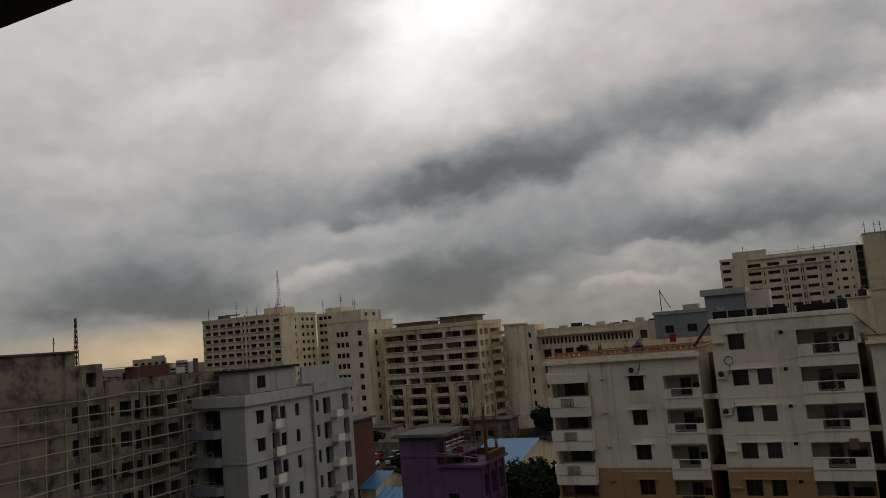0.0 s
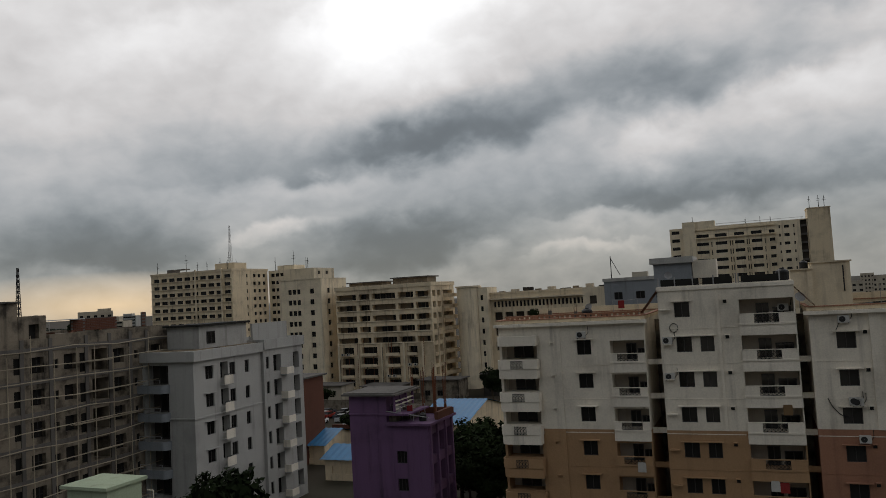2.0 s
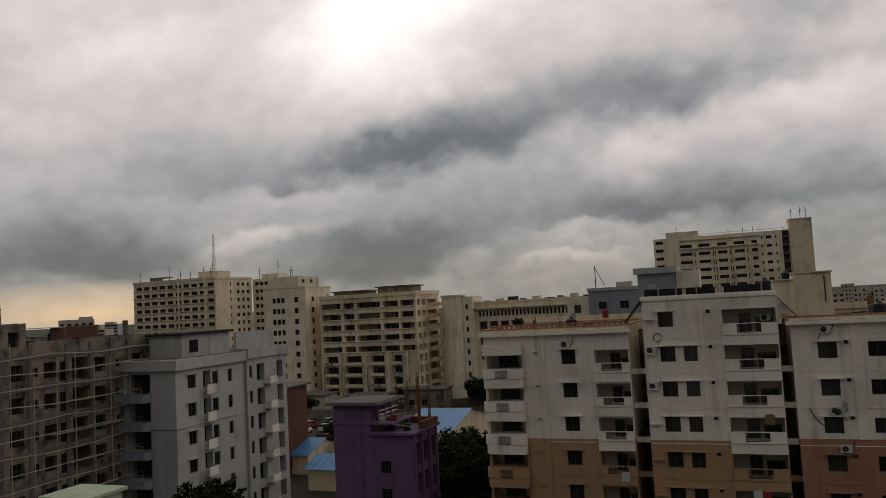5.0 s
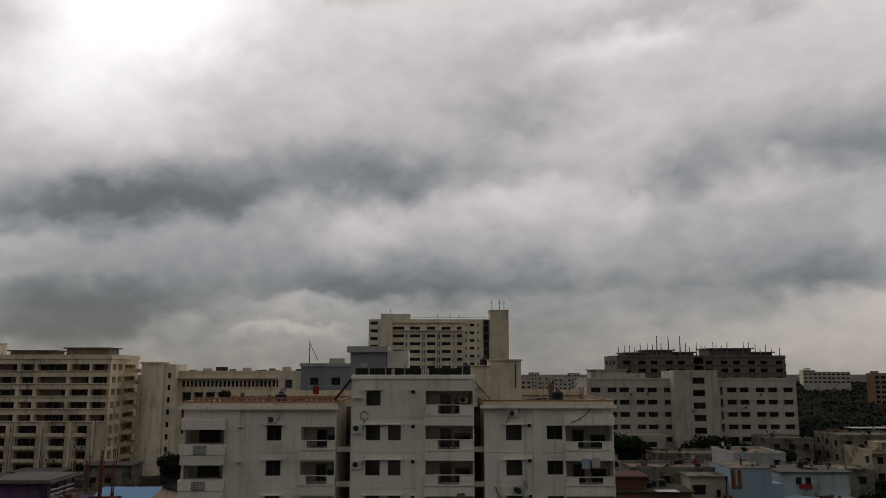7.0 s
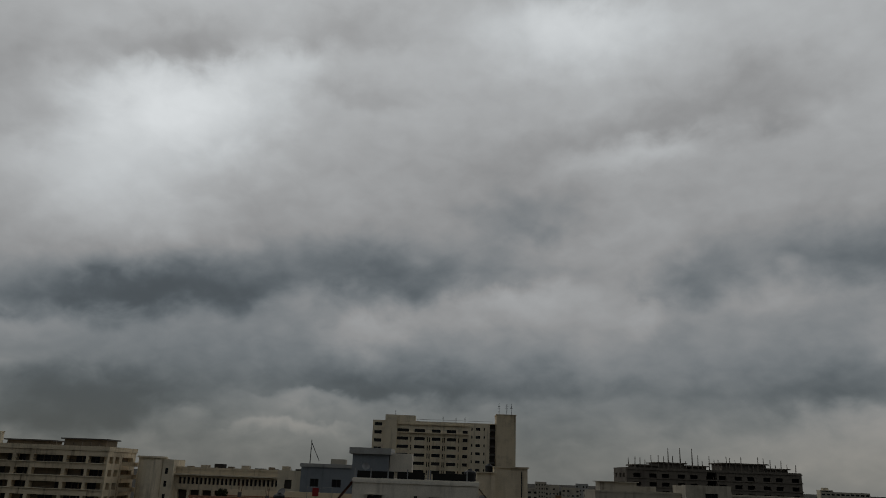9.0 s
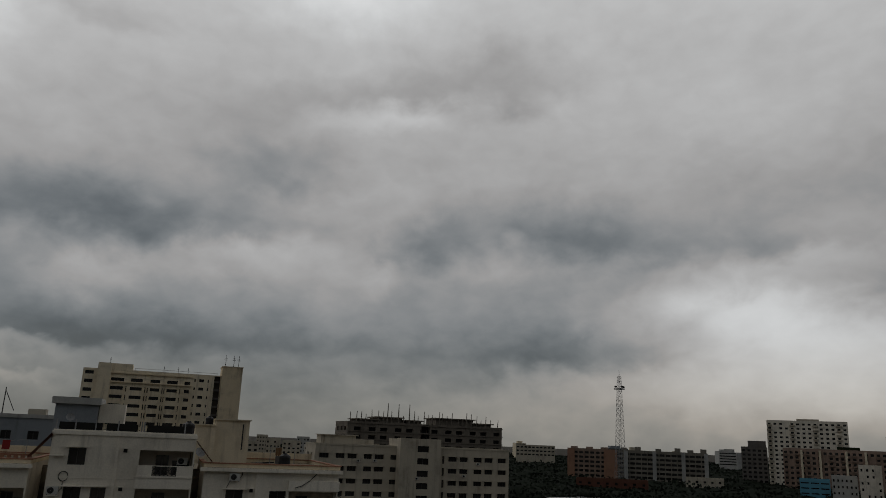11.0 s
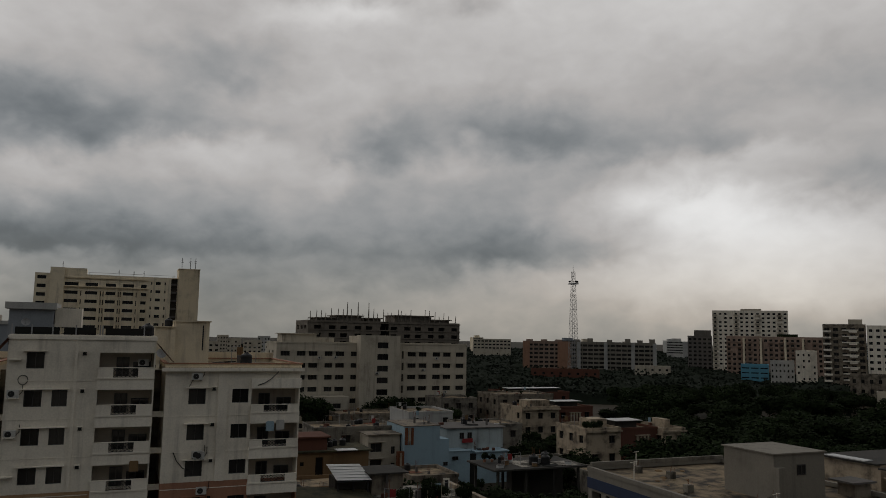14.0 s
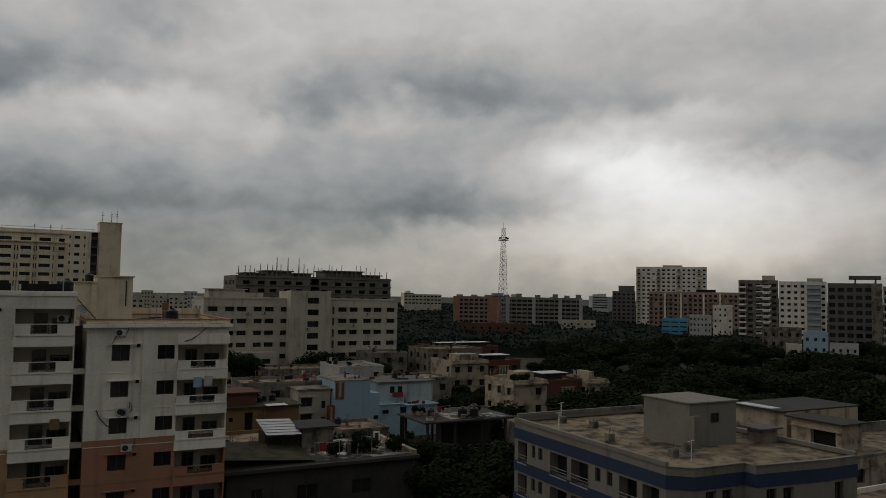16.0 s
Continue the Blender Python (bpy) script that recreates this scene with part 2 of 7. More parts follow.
MOSS = surface("mossy_old_roofing", (0.07, 0.06, 0.032), (0.02, 0.022, 0.012), 0.9, 0.0, 0.95, 0.5, 4.0, big=0.7, lo=0.35, hi=0.65)
PATCHED = surface("patched_pale_screed", (0.36, 0.33, 0.28), (0.05, 0.045, 0.035), 1.0, 0.0, 0.95, 0.4, 5.0, big=0.8, lo=0.42, hi=0.56)
# gallery recess shade is in this base colour, under grime; roof sheds share it
GALLERY = surface("grimy_shaded_gallery_wall", (0.21, 0.17, 0.12), (0.06, 0.05, 0.035), 0.6, 0.5)
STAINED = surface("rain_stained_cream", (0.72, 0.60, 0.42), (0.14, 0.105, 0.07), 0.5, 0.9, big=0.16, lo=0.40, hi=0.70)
BRICK = surface("red_brick", (0.12, 0.052, 0.035), (0.06, 0.03, 0.02), 0.5, 0.3, 0.95, 0.3)
LILAC = surface("pale_blue_paint", (0.29, 0.40, 0.46), (0.10, 0.12, 0.13), 0.4, 0.45)
LILACWHITE = surface("blue_white_limewash", (0.42, 0.47, 0.47), (0.14, 0.14, 0.13), 0.5, 0.5)
STRIPE = surface("dark_blue_stripe", (0.032, 0.045, 0.085), (0.03, 0.03, 0.035), 0.35, 0.4)
GREEN = surface("pale_green_paint", (0.40, 0.47, 0.33), (0.15, 0.16, 0.12), 0.3, 0.4)
OCHRE = surface("ochre_wall", (0.19, 0.12, 0.06), (0.06, 0.04, 0.03), 0.5, 0.4)
BLUE_TIN = surface("blue_roof_sheet", (0.05, 0.20, 0.40), (0.05, 0.08, 0.10), 0.4, 0.2, 0.5)
TIN = surface("bare_metal_sheet", (0.52, 0.52, 0.51), (0.18, 0.12, 0.08), 0.4, 0.2, 0.5, 0.1)
# near black of nets and sheets; also the painted dark of slab and doorway
DARKTIN = surface("near_black_net_and_shade", (0.018, 0.018, 0.016), (0.01, 0.01, 0.01), 0.4, 0.2, 0.9)
RUST = surface("rusty_steel", (0.16, 0.06, 0.03), (0.05, 0.025, 0.015), 0.6, 0.2, 0.9)
STEEL = surface("galvanised_steel", (0.30, 0.30, 0.30), (0.12, 0.10, 0.09), 0.3, 0.2, 0.6)
DARKSTEEL = surface("dark_iron", (0.03, 0.03, 0.03), (0.02, 0.015, 0.01), 0.4, 0.2, 0.7)
BAMBOO = surface("weathered_bamboo", (0.36, 0.31, 0.23), (0.08, 0.06, 0.04), 0.5, 0.0, 0.8)
PLASTIC = surface("offwhite_plastic", (0.50, 0.49, 0.46), (0.2, 0.18, 0.15), 0.3, 0.4, 0.6)
BLACKPLASTIC = surface("black_plastic", (0.015, 0.015, 0.016), (0.03, 0.03, 0.03), 0.3, 0.2, 0.5)
REDCLOTH = surface("red_cloth", (0.25, 0.03, 0.03), (0.1, 0.02, 0.02), 0.3, 0.1, 0.95)
FRAME = surface("window_frame_metal", (0.045, 0.042, 0.04), (0.04, 0.04, 0.04), 0.3, 0.2, 0.5)
# opaque pane; the unlit room behind it is in its near-black colour
PANE = glass("dark_window_glass", (0.012, 0.012, 0.012))
# recess backs: the darkness of unlit rooms is put into this colour
INSIDE = surface("unlit_room_back", (0.07, 0.058, 0.048), (0.03, 0.026, 0.022), 0.4, 0.2)
# balcony backs: white wall paint at about half, recess shade put into it
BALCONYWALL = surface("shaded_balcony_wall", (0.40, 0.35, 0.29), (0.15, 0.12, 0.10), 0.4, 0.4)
# near-black backs of open holes, coloured as dark as a room without light
ROOMDARK = surface("dark_unlit_room", (0.014, 0.013, 0.012), (0.008, 0.008, 0.008), 0.4, 0.2)
DIMWHITE = surface("grimy_offwhite_paint", (0.21, 0.19, 0.155), (0.045, 0.04, 0.033), 0.9, 0.8, 0.9, 0.3, 7.0, big=0.5, lo=0.42, hi=0.68)
CARPAINT = [surface("car_paint_" + n, c, (0.2, 0.2, 0.2), 0.05, 0.0, 0.3, 0.0) for n, c in
            (("white", (0.7, 0.7, 0.7)), ("silver", (0.4, 0.41, 0.42)), ("red", (0.25, 0.03, 0.02)), ("dark", (0.05, 0.05, 0.06)))]
TYRE = surface("tyre_rubber", (0.015, 0.015, 0.015), (0.03, 0.03, 0.03), 0.3, 0.0, 0.9)
LEAF = surface("tree_leaves", (0.018, 0.027, 0.011), (0.006, 0.010, 0.005), 0.7, 0.0, 0.9, 0.0, 1.2, vary=0.3, spec=0.04)
# greyer than the near leaves: a little distance haze is in the colour
FARLEAF = surface("far_tree_leaves", (0.019, 0.024, 0.017), (0.009, 0.012, 0.009), 0.7, 0.0, 0.95, 0.0, 0.4, spec=0.02)
BARK = surface("tree_bark", (0.06, 0.045, 0.03), (0.02, 0.016, 0.012), 0.5, 0.5, 0.95, 0.4)
EARTH = surface("earth_and_asphalt_ground", (0.045, 0.036, 0.024), (0.016, 0.022, 0.011), 0.9, 0.0, 0.95, 0.3, 2.0, big=0.03)


# ---- shape helpers ----
class Shape:
    """Vertices and faces of one mesh."""
    def __init__(self):
        self.v, self.f, self.m = [], [], []

    def face(self, pts, slot=0):
        n = len(self.v)
        self.v += [tuple(p) for p in pts]
        self.f.append(tuple(range(n, n + len(pts))))
        self.m.append(slot)
        return self

    def box(self, x0, x1, y0, y1, z0, z1, slot=0):
        n = len(self.v)
        self.v += [(x, y, z) for z in (z0, z1) for y in (y0, y1) for x in (x0, x1)]
        for q in ((0, 1, 5, 4), (1, 3, 7, 5), (3, 2, 6, 7), (2, 0, 4, 6), (4, 5, 7, 6), (2, 3, 1, 0)):
            self.f.append(tuple(n + i for i in q))
            self.m.append(slot)
        return self

    def rod(self, a, b, r0, r1=None, sides=6, slot=0):
        a, b = Vector(a), Vector(b)
        r1 = r0 if r1 is None else r1
        q = (b - a).to_track_quat("Z", "Y")
        n = len(self.v)
        for p, r in ((a, r0), (b, r1)):
            for i in range(sides):
                t = 2 * math.pi * i / sides
                self.v.append(tuple(p + q @ Vector((r * math.cos(t), r * math.sin(t), 0))))
        for i in range(sides):
            j = (i + 1) % sides
            self.f.append((n + i, n + j, n + sides + j, n + sides + i))
            self.m.append(slot)
        self.f.append(tuple(n + sides + i for i in range(sides)))
        self.f.append(tuple(n + i for i in reversed(range(sides))))
        self.m += [slot, slot]
        return self

    def lathe(self, x, y, rings, sides=14, slot=0):
        """Turned body from (radius, height) rings."""
        for (r0, z0), (r1, z1) in zip(rings, rings[1:]):
            for i in range(sides):
                a, b = 2 * math.pi * i / sides, 2 * math.pi * (i + 1) / sides
                ca, sa, cb, sb = math.cos(a), math.sin(a), math.cos(b), math.sin(b)
                self.face([(x + r0 * ca, y + r0 * sa, z0), (x + r0 * cb, y + r0 * sb, z0), (x + r1 * cb, y + r1 * sb, z1), (x + r1 * ca, y + r1 * sa, z1)], slot)
        return self

    def ring(self, x0, x1, y0, y1, z0, z1, t, slot=0):
        """Four butted walls round a rectangle."""
        self.box(x0, x1, y0, y0 + t, z0, z1, slot).box(x0, x1, y1 - t, y1, z0, z1, slot)
        return self.box(x0, x0 + t, y0 + t, y1 - t, z0, z1, slot).box(x1 - t, x1, y0 + t, y1 - t, z0, z1, slot)

    def wall(self, m, width, z0, z1, holes, slot=0, inner=0):
        """A wall face with real recesses. m: place of its lower left corner seen from outside; holes: x0, x1, z0, z1, depth."""
        holes = [h for h in holes if h[3] > z0 and h[2] < z1]
        holes = [(h[0], h[1], max(h[2], z0), min(h[3], z1), h[4]) for h in holes]
        xs = sorted({0.0, width, *(round(min(max(x, 0), width), 3) for h in holes for x in h[:2])})
        rows = sorted({z0, z1, *(z for h in holes for z in h[2:4])})

        def put(pts, s):
            self.face([m @ Vector(p) for p in pts], s)
        for b0, b1 in zip(rows, rows[1:]):
            mid = (b0 + b1) / 2
            line = [h for h in holes if h[2] < mid < h[3]]
            run = None
            for a0, a1 in zip(xs, xs[1:]):
                c = (a0 + a1) / 2
                if any(h[0] < c < h[1] for h in line):
                    if run is not None:
                        put([(run, 0, b0), (a0, 0, b0), (a0, 0, b1), (run, 0, b1)], slot)
                    run = None
                elif run is None:
                    run = a0
            if run is not None:
                put([(run, 0, b0), (width, 0, b0), (width, 0, b1), (run, 0, b1)], slot)
        for x0, x1, c0, c1, d in holes:
            put([(x0, 0, c0), (x0, d, c0), (x0, d, c1), (x0, 0, c1)], slot)
            put([(x1, d, c0), (x1, 0, c0), (x1, 0, c1), (x1, d, c1)], slot)
            put([(x0, 0, c0), (x1, 0, c0), (x1, d, c0), (x0, d, c0)], slot)
            put([(x0, d, c1), (x1, d, c1), (x1, 0, c1), (x0, 0, c1)], slot)
            put([(x0, d, c0), (x1, d, c0), (x1, d, c1), (x0, d, c1)], inner)
        return self

    def data(self, name, materials):
        me = bpy.data.meshes.new(name)
        seen, at = {}, []
        for v in self.v:      # weld corners that meet
            at.append(seen.setdefault((round(v[0], 4), round(v[1], 4), round(v[2], 4)), len(seen)))
        me.from_pydata(list(seen), [], [tuple(at[i] for i in f) for f in self.f])
        for m in (materials if isinstance(materials, (list, tuple)) else [materials]):
            me.materials.append(m)
        me.polygons.foreach_set("material_index", self.m)
        me.update()
        return me


def thing(name, place, label, category, group="", turn=0.0):
    """A thing: an empty at its base, turned about the vertical."""
    ob = new(name)
    ob.empty_display_size = 0.5
    ob.matrix_basis = pose(*place, 0, 0, turn)
    return tagged(ob, label, category, group)


def part(name, shape, materials, parent, label="", m=None):
    """One mesh object under a thing or a part, in its parent's own space."""
    me = shape if isinstance(shape, bpy.types.Mesh) else shape.data(name, materials)
    ob = new(name, me)
    ob.parent = parent
    if m is not None:
        ob.matrix_basis = m
    return tagged(ob, label)


def solo(name, shape, materials, label, category, group="", kind=""):
    return tagged(new(name, shape.data(name, materials)), label, category, group, kind)


def side(which, x0, x1, y0, y1):
    """The frame of one side of a block (s, e, w, n) and its length: x to the right seen from outside, y inwards."""
    if which == "s":
        return pose(x0, y0, 0), x1 - x0
    if which == "e":
        return pose(x1, y0, 0, 0, 0, 90), y1 - y0
    if which == "w":
        return pose(x0, y1, 0, 0, 0, -90), y1 - y0
    return pose(x1, y1, 0, 0, 0, 180), x1 - x0


def block(parent, x0, x1, y0, y1, z0, z1, materials, holes=None, top=True, name="wall", label=""):
    """The outer walls of a block, with recesses on the sides given."""
    holes, s = holes or {}, Shape()
    for which in "sewn":
        m, width = side(which, x0, x1, y0, y1)
        s.wall(m, width, z0, z1, holes.get(which, []), 0, 1 if isinstance(materials, (list, tuple)) else 0)
    if top:
        s.face([(x0, y0, z1), (x1, y0, z1), (x1, y1, z1), (x0, y1, z1)])
    return part(name, s, materials, parent, label)


SEEN_WINDOWS = {}


def window(parent, m, x0, x1, z0, z1, depth, near=False, frame_mat=None, halves=2):
    """A window set back in its recess: a frame with bars, and panes."""
    w, h = round(x1 - x0, 2), round(z1 - z0, 2)
    fm = frame_mat or FRAME
    key = (w, h, near, halves, fm.name)
    if key not in SEEN_WINDOWS:
        t = 0.06 if near else 0.08
        s = Shape()
        posts = [(w * i / halves - t / 2, w * i / halves + t / 2) for i in range(halves + 1)]
        posts[0], posts[-1] = (0, t), (w - t, w)
        for a, b in posts:
            s.box(a, b, 0, 0.06, 0, h)
        for (_, a), (b, _) in zip(posts, posts[1:]):
            s.box(a, b, 0, 0.06, 0, t).box(a, b, 0, 0.06, h - t, h)
        SEEN_WINDOWS[key] = s.data("window", fm), Shape().box(t / 2, w - t / 2, 0.028, 0.04, t / 2, h - t / 2).data("pane", PANE)
    frame_mesh, pane = SEEN_WINDOWS[key]
    ob = part("window", frame_mesh, None, parent, "", m @ Matrix.Translation((x0, depth - 0.07, z0)))
    part("pane", pane, None, ob)
    return ob


def rows(top, step, count, height):
    return [(top - step * k - height, top - step * k) for k in range(count) if top - step * k - height > 0.2]


def grid(cols, levels, depth=0.2):
    return [(a, b, c, d, depth) for a, b in cols for c, d in levels]


def glaze(parent, which, box, holes, near=False, frame_mat=None, halves=2, skip=None):
    m, _ = side(which, *box)
    for i, h in enumerate(holes):
        if skip and skip(i, h):
            continue
        window(parent, m, h[0], h[1], h[2], h[3], h[4], near, frame_mat, halves)


def roof_edge(parent, x0, x1, y0, y1, z, height, mat, t=0.2, name="parapet", label="", out=0.0):
    return part(name, Shape().ring(x0 - out, x1 + out, y0 - out, y1 + out, z, z + height, t), mat, parent, label)


def coping(parent, x0, x1, y0, y1, z, mat, t=0.3, h=0.08, out=0.06):
    return part("coping", Shape().ring(x0 - out, x1 + out, y0 - out, y1 + out, z, z + h, t + out), mat, parent)


def slab_over(parent, which, box, x0, x1, z, reach=0.4, t=0.08, mat=None, name="sunshade"):
    m, _ = side(which, *box)
    return part(name, Shape().box(x0, x1, -reach, 0, z, z + t), mat or TRIM, parent, "", m)


# ---- ground ----
g = Shape()
for i in range(-8, 9):
    for j in range(-4, 13):
        g.face([(i * 250 - 125, j * 250 - 125, 0), (i * 250 + 125, j * 250 - 125, 0), (i * 250 + 125, j * 250 + 125, 0), (i * 250 - 125, j * 250 + 125, 0)])
g.face([(-4800, 3125, -0.1), (4800, 3125, -0.1), (4800, 4800, -0.1), (-4800, 4800, -0.1)])
g.face([(-4800, -4800, -0.1), (4800, -4800, -0.1), (4800, -1125, -0.1), (-4800, -1125, -0.1)])
g.face([(-4800, -1125, -0.1), (-2125, -1125, -0.1), (-2125, 3125, -0.1), (-4800, 3125, -0.1)])
g.face([(2125, -1125, -0.1), (4800, -1125, -0.1), (4800, 3125, -0.1), (2125, 3125, -0.1)])
solo("ground", g, EARTH, "bare earth and asphalt ground between the buildings", "ground", kind="structure")

# ---- the camera's own building: a wall behind and the sunshade over the window ----
solo("wall_south", Shape().box(-12, 12, -9, -1.2, 0, 30), WHITE, "plain plastered wall of the building behind", "wall", kind="structure")
# dark against the sky: the slab's shadow tone is put into its colour
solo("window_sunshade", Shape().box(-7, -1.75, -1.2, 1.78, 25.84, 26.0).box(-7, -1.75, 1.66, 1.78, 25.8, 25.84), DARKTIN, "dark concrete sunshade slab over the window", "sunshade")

# ---- the white apartment building ----
FRONT, BACK = 68.5, 83.0
FLOOR = 3.0


def lattice(w, h):
    """Ornamental iron grille: scrolls between bars."""
    s = Shape()
    s.box(0, w, 0, 0.03, 0, 0.04).box(0, w, 0, 0.03, h - 0.04, h)
    n = max(3, round(w / 0.3))
    for i in range(n + 1):
        x = w * i / n
        s.box(max(x - 0.015, 0), min(x + 0.015, w), 0, 0.03, 0.04, h - 0.04)
    for i in range(n):
        a, b = w * i / n, w * (i + 1) / n
        for x0, z0, x1, z1 in ((a, 0.04, b, h / 2), (b, 0.04, a, h / 2), (a, h / 2, b, h - 0.04), (b, h / 2, a, h - 0.04)):
            s.rod((x0, 0.015, z0), (x1, 0.015, z1), 0.018, sides=4)
    return s


def rounded(x0, x1, reach, z0, z1, t=0.12, radius=0.7, left=True, right=False):
    """A balcony front with rounded corners, as a bent wall of thickness t."""
    def path(d):
        pts = [(x0 + d, 0)]
        r = radius - d
        if left:
            for i in range(7):
                a = math.pi - math.pi / 2 * i / 6
                pts.append((x0 + radius + r * math.cos(a), -reach + radius - r * math.sin(a)))
        else:
            pts.append((x0 + d, -reach + d))
        if right:
            for i in range(7):
                a = math.pi / 2 - math.pi / 2 * i / 6
                pts.append((x1 - radius + r * math.cos(a), -reach + radius - r * math.sin(a)))
        else:
            pts.append((x1 - d, -reach + d))
        return pts + [(x1 - d, 0)]
    s, outer, inner = Shape(), path(0), path(t)
    for (p, q), (pi, qi) in zip(zip(outer, outer[1:]), zip(inner, inner[1:])):
        s.face([(*p, z0), (*q, z0), (*q, z1), (*p, z1)])
        s.face([(*qi, z0), (*pi, z0), (*pi, z1), (*qi, z1)])
        s.face([(*p, z1), (*q, z1), (*qi, z1), (*pi, z1)])
        s.face([(*pi, z0), (*qi, z0), (*q, z0), (*p, z0)])
    return s


def paint(k, low):
    """Wall colour of a storey: white above, coloured in the lower storeys."""
    return low if 22.75 - FLOOR * k < 12.0 else TRIM


def flat_balcony(parent, m, x0, x1, g0, g1, top, low_z, bottom, mat, k, inner_door):
    """Recessed balcony: parapet ends, grille in the middle, sill band, door and window at the back."""
    b = part("balcony", Shape().box(x0 - 0.06, x1 + 0.06, -0.30, 0, bottom - 0.14, bottom), mat, parent, "", m)
    part("parapet", Shape().box(x0 - 0.04, g0, -0.26, -0.12, bottom, low_z).box(g1, x1 + 0.04, -0.26, -0.12, bottom, low_z).box(x0 - 0.04, x1 + 0.04, -0.28, -0.10, low_z, low_z + 0.06), mat, b)
    part("grille", lattice(g1 - g0, low_z - bottom), DARKSTEEL, b, "black ornamental iron grille", Matrix.Translation((g0, -0.2, bottom)))
    part("beam", Shape().box(x0 - 0.08, x1 + 0.08, -0.22, 0, bottom - 1.0, bottom - 0.142), mat, b)
    d = 1.45
    for a, w, h in inner_door:
        window(b, Matrix.Translation((0, 0, 0)), a, a + w, bottom - 0.3, bottom - 0.3 + h, d, False)
    return b


def vent(parent, m, x, z, mat):
    v = part("vent", Shape().box(x - 0.2, x + 0.2, -0.3, 0, z + 0.16, z + 0.22).box(x - 0.2, x - 0.15, -0.22, 0, z - 0.02, z + 0.16).box(x + 0.15, x + 0.2, -0.22, 0, z - 0.02, z + 0.16), mat, parent, "", m)
    part("louvre", Shape().box(x - 0.15, x + 0.15, -0.03, 0.01, z - 0.14, z + 0.14), DARKSTEEL, v)
    return v


apartments = thing("apartment_building", (-4, FRONT, 0), "white and tan six-storey apartment building with recessed balconies", "building")
A0 = pose(4, -FRONT, 0)          # world space seen from the thing's base


def white_block(x0, x1, top, low_mat, holes, split):
    """Two-tone walls of one stair block."""
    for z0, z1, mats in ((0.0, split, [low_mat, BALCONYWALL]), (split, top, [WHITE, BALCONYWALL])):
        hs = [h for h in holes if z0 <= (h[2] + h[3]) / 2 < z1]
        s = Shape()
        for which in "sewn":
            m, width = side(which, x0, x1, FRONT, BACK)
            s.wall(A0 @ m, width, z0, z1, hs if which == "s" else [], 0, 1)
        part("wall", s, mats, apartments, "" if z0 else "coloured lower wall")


def s_frame(x0):
    return A0 @ pose(x0, FRONT, 0)


# block with the rounded balconies
X0, X1 = -22.9, -9.4
holes, todo = [], []
for k in range(1, 8):
    t = 22.75 - FLOOR * k
    if t < 1.5:
        continue
    holes += [(0.25, 3.65, t - 4.63 + 3.0, t - 0.33, 1.5), (7.4, 8.7, t - 1.34, t - 0.03, 0.22), (10.4, 13.4, t - 1.95, t - 0.15, 1.5)]
white_block(X0, X1, 21.4, TAN, holes, 11.75)
for k in range(1, 8):
    t = 22.75 - FLOOR * k
    if t < 1.5:
        continue
    mat, m = paint(k, TAN), s_frame(X0)
    window(apartments, m, 7.4, 8.7, t - 1.34, t - 0.03, 0.22, True)
    part("sunshade", Shape().box(7.15, 8.95, -0.42, 0, t + 0.04, t + 0.12), mat, apartments, "", m)
    vent(apartments, m, 5.1, t - 0.3, mat)
    b = part("balcony", rounded(-0.1, 3.85, 1.0, t - 2.46, t - 1.63, 0.14), mat, apartments, "rounded balcony front", m)
    part("beam", rounded(-0.04, 3.79, 0.94, t - 3.34, t - 2.5, 0.5), mat, b)
    part("floor_slab", Shape().box(0.1, 3.7, -0.85, 0.0, t - 2.5, t - 2.42), mat, b)
    part("grille", lattice(1.15, 0.72), DARKSTEEL, b, "", Matrix.Translation((1.3, -1.03, t - 2.42)))
    window(b, Matrix.Translation((0, 0, 0)), 1.0, 2.9, t - 1.62, t - 0.4, 1.5)
    flat_balcony(apartments, m, 10.4, 13.4, 11.0, 12.8, t - 0.15, t - 1.33, t - 1.97, mat, k, [(0.0 + 11.6, 0.9, 1.75), (12.6, 0.7, 1.3)])
part("beam", rounded(-0.04, 3.79, 0.94, 19.42, 20.3, 0.5), TRIM, apartments, "", s_frame(X0))
part("pilaster", Shape().box(4.0, 5.9, -0.1, 0, 0, 11.75), TAN, apartments, "", s_frame(X0))
part("pilaster", Shape().box(4.0, 5.9, -0.1, 0, 11.76, 21.1), WHITE, apartments, "", s_frame(X0))
# tall block
X0, X1 = -8.1, 2.8
holes = []
for k in range(0, 8):
    t = 22.75 - FLOOR * k
    if t < 1.5:
        continue
    holes += [(1.33, 2.6, t - 1.32, t - 0.02, 0.22), (6.6, 10.8, t - 2.03, t - 0.03, 1.5)]
    if k:
        holes.append((3.3, 4.42, t - 1.32, t - 0.02, 0.22))
white_block(X0, X1, 24.0, TAN, holes, 11.75)
for k in range(0, 8):
    t = 22.75 - FLOOR * k
    if t < 1.5:
        continue
    mat, m = paint(k, TAN), s_frame(X0)
    for a, b in ((1.33, 2.6), (3.3, 4.42))[:2 if k else 1]:
        window(apartments, m, a, b, t - 1.32, t - 0.02, 0.22, True)
    part("sunshade", Shape().box(1.1, 4.55 if k else 2.8, -0.3, 0, t + 0.04, t + 0.11), mat, apartments, "", m)
    part("ledge", Shape().box(0.15, 1.0, -0.4, 0, t - 0.66, t - 0.57), mat, apartments, "", m)
    vent(apartments, m, 5.5, t - 0.12, mat)
    flat_balcony(apartments, m, 6.6, 10.8, 7.7, 9.6, t, t - 1.27, t - 2.03, mat, k, [(7.9, 1.0, 1.9), (9.2, 1.4, 1.5)])
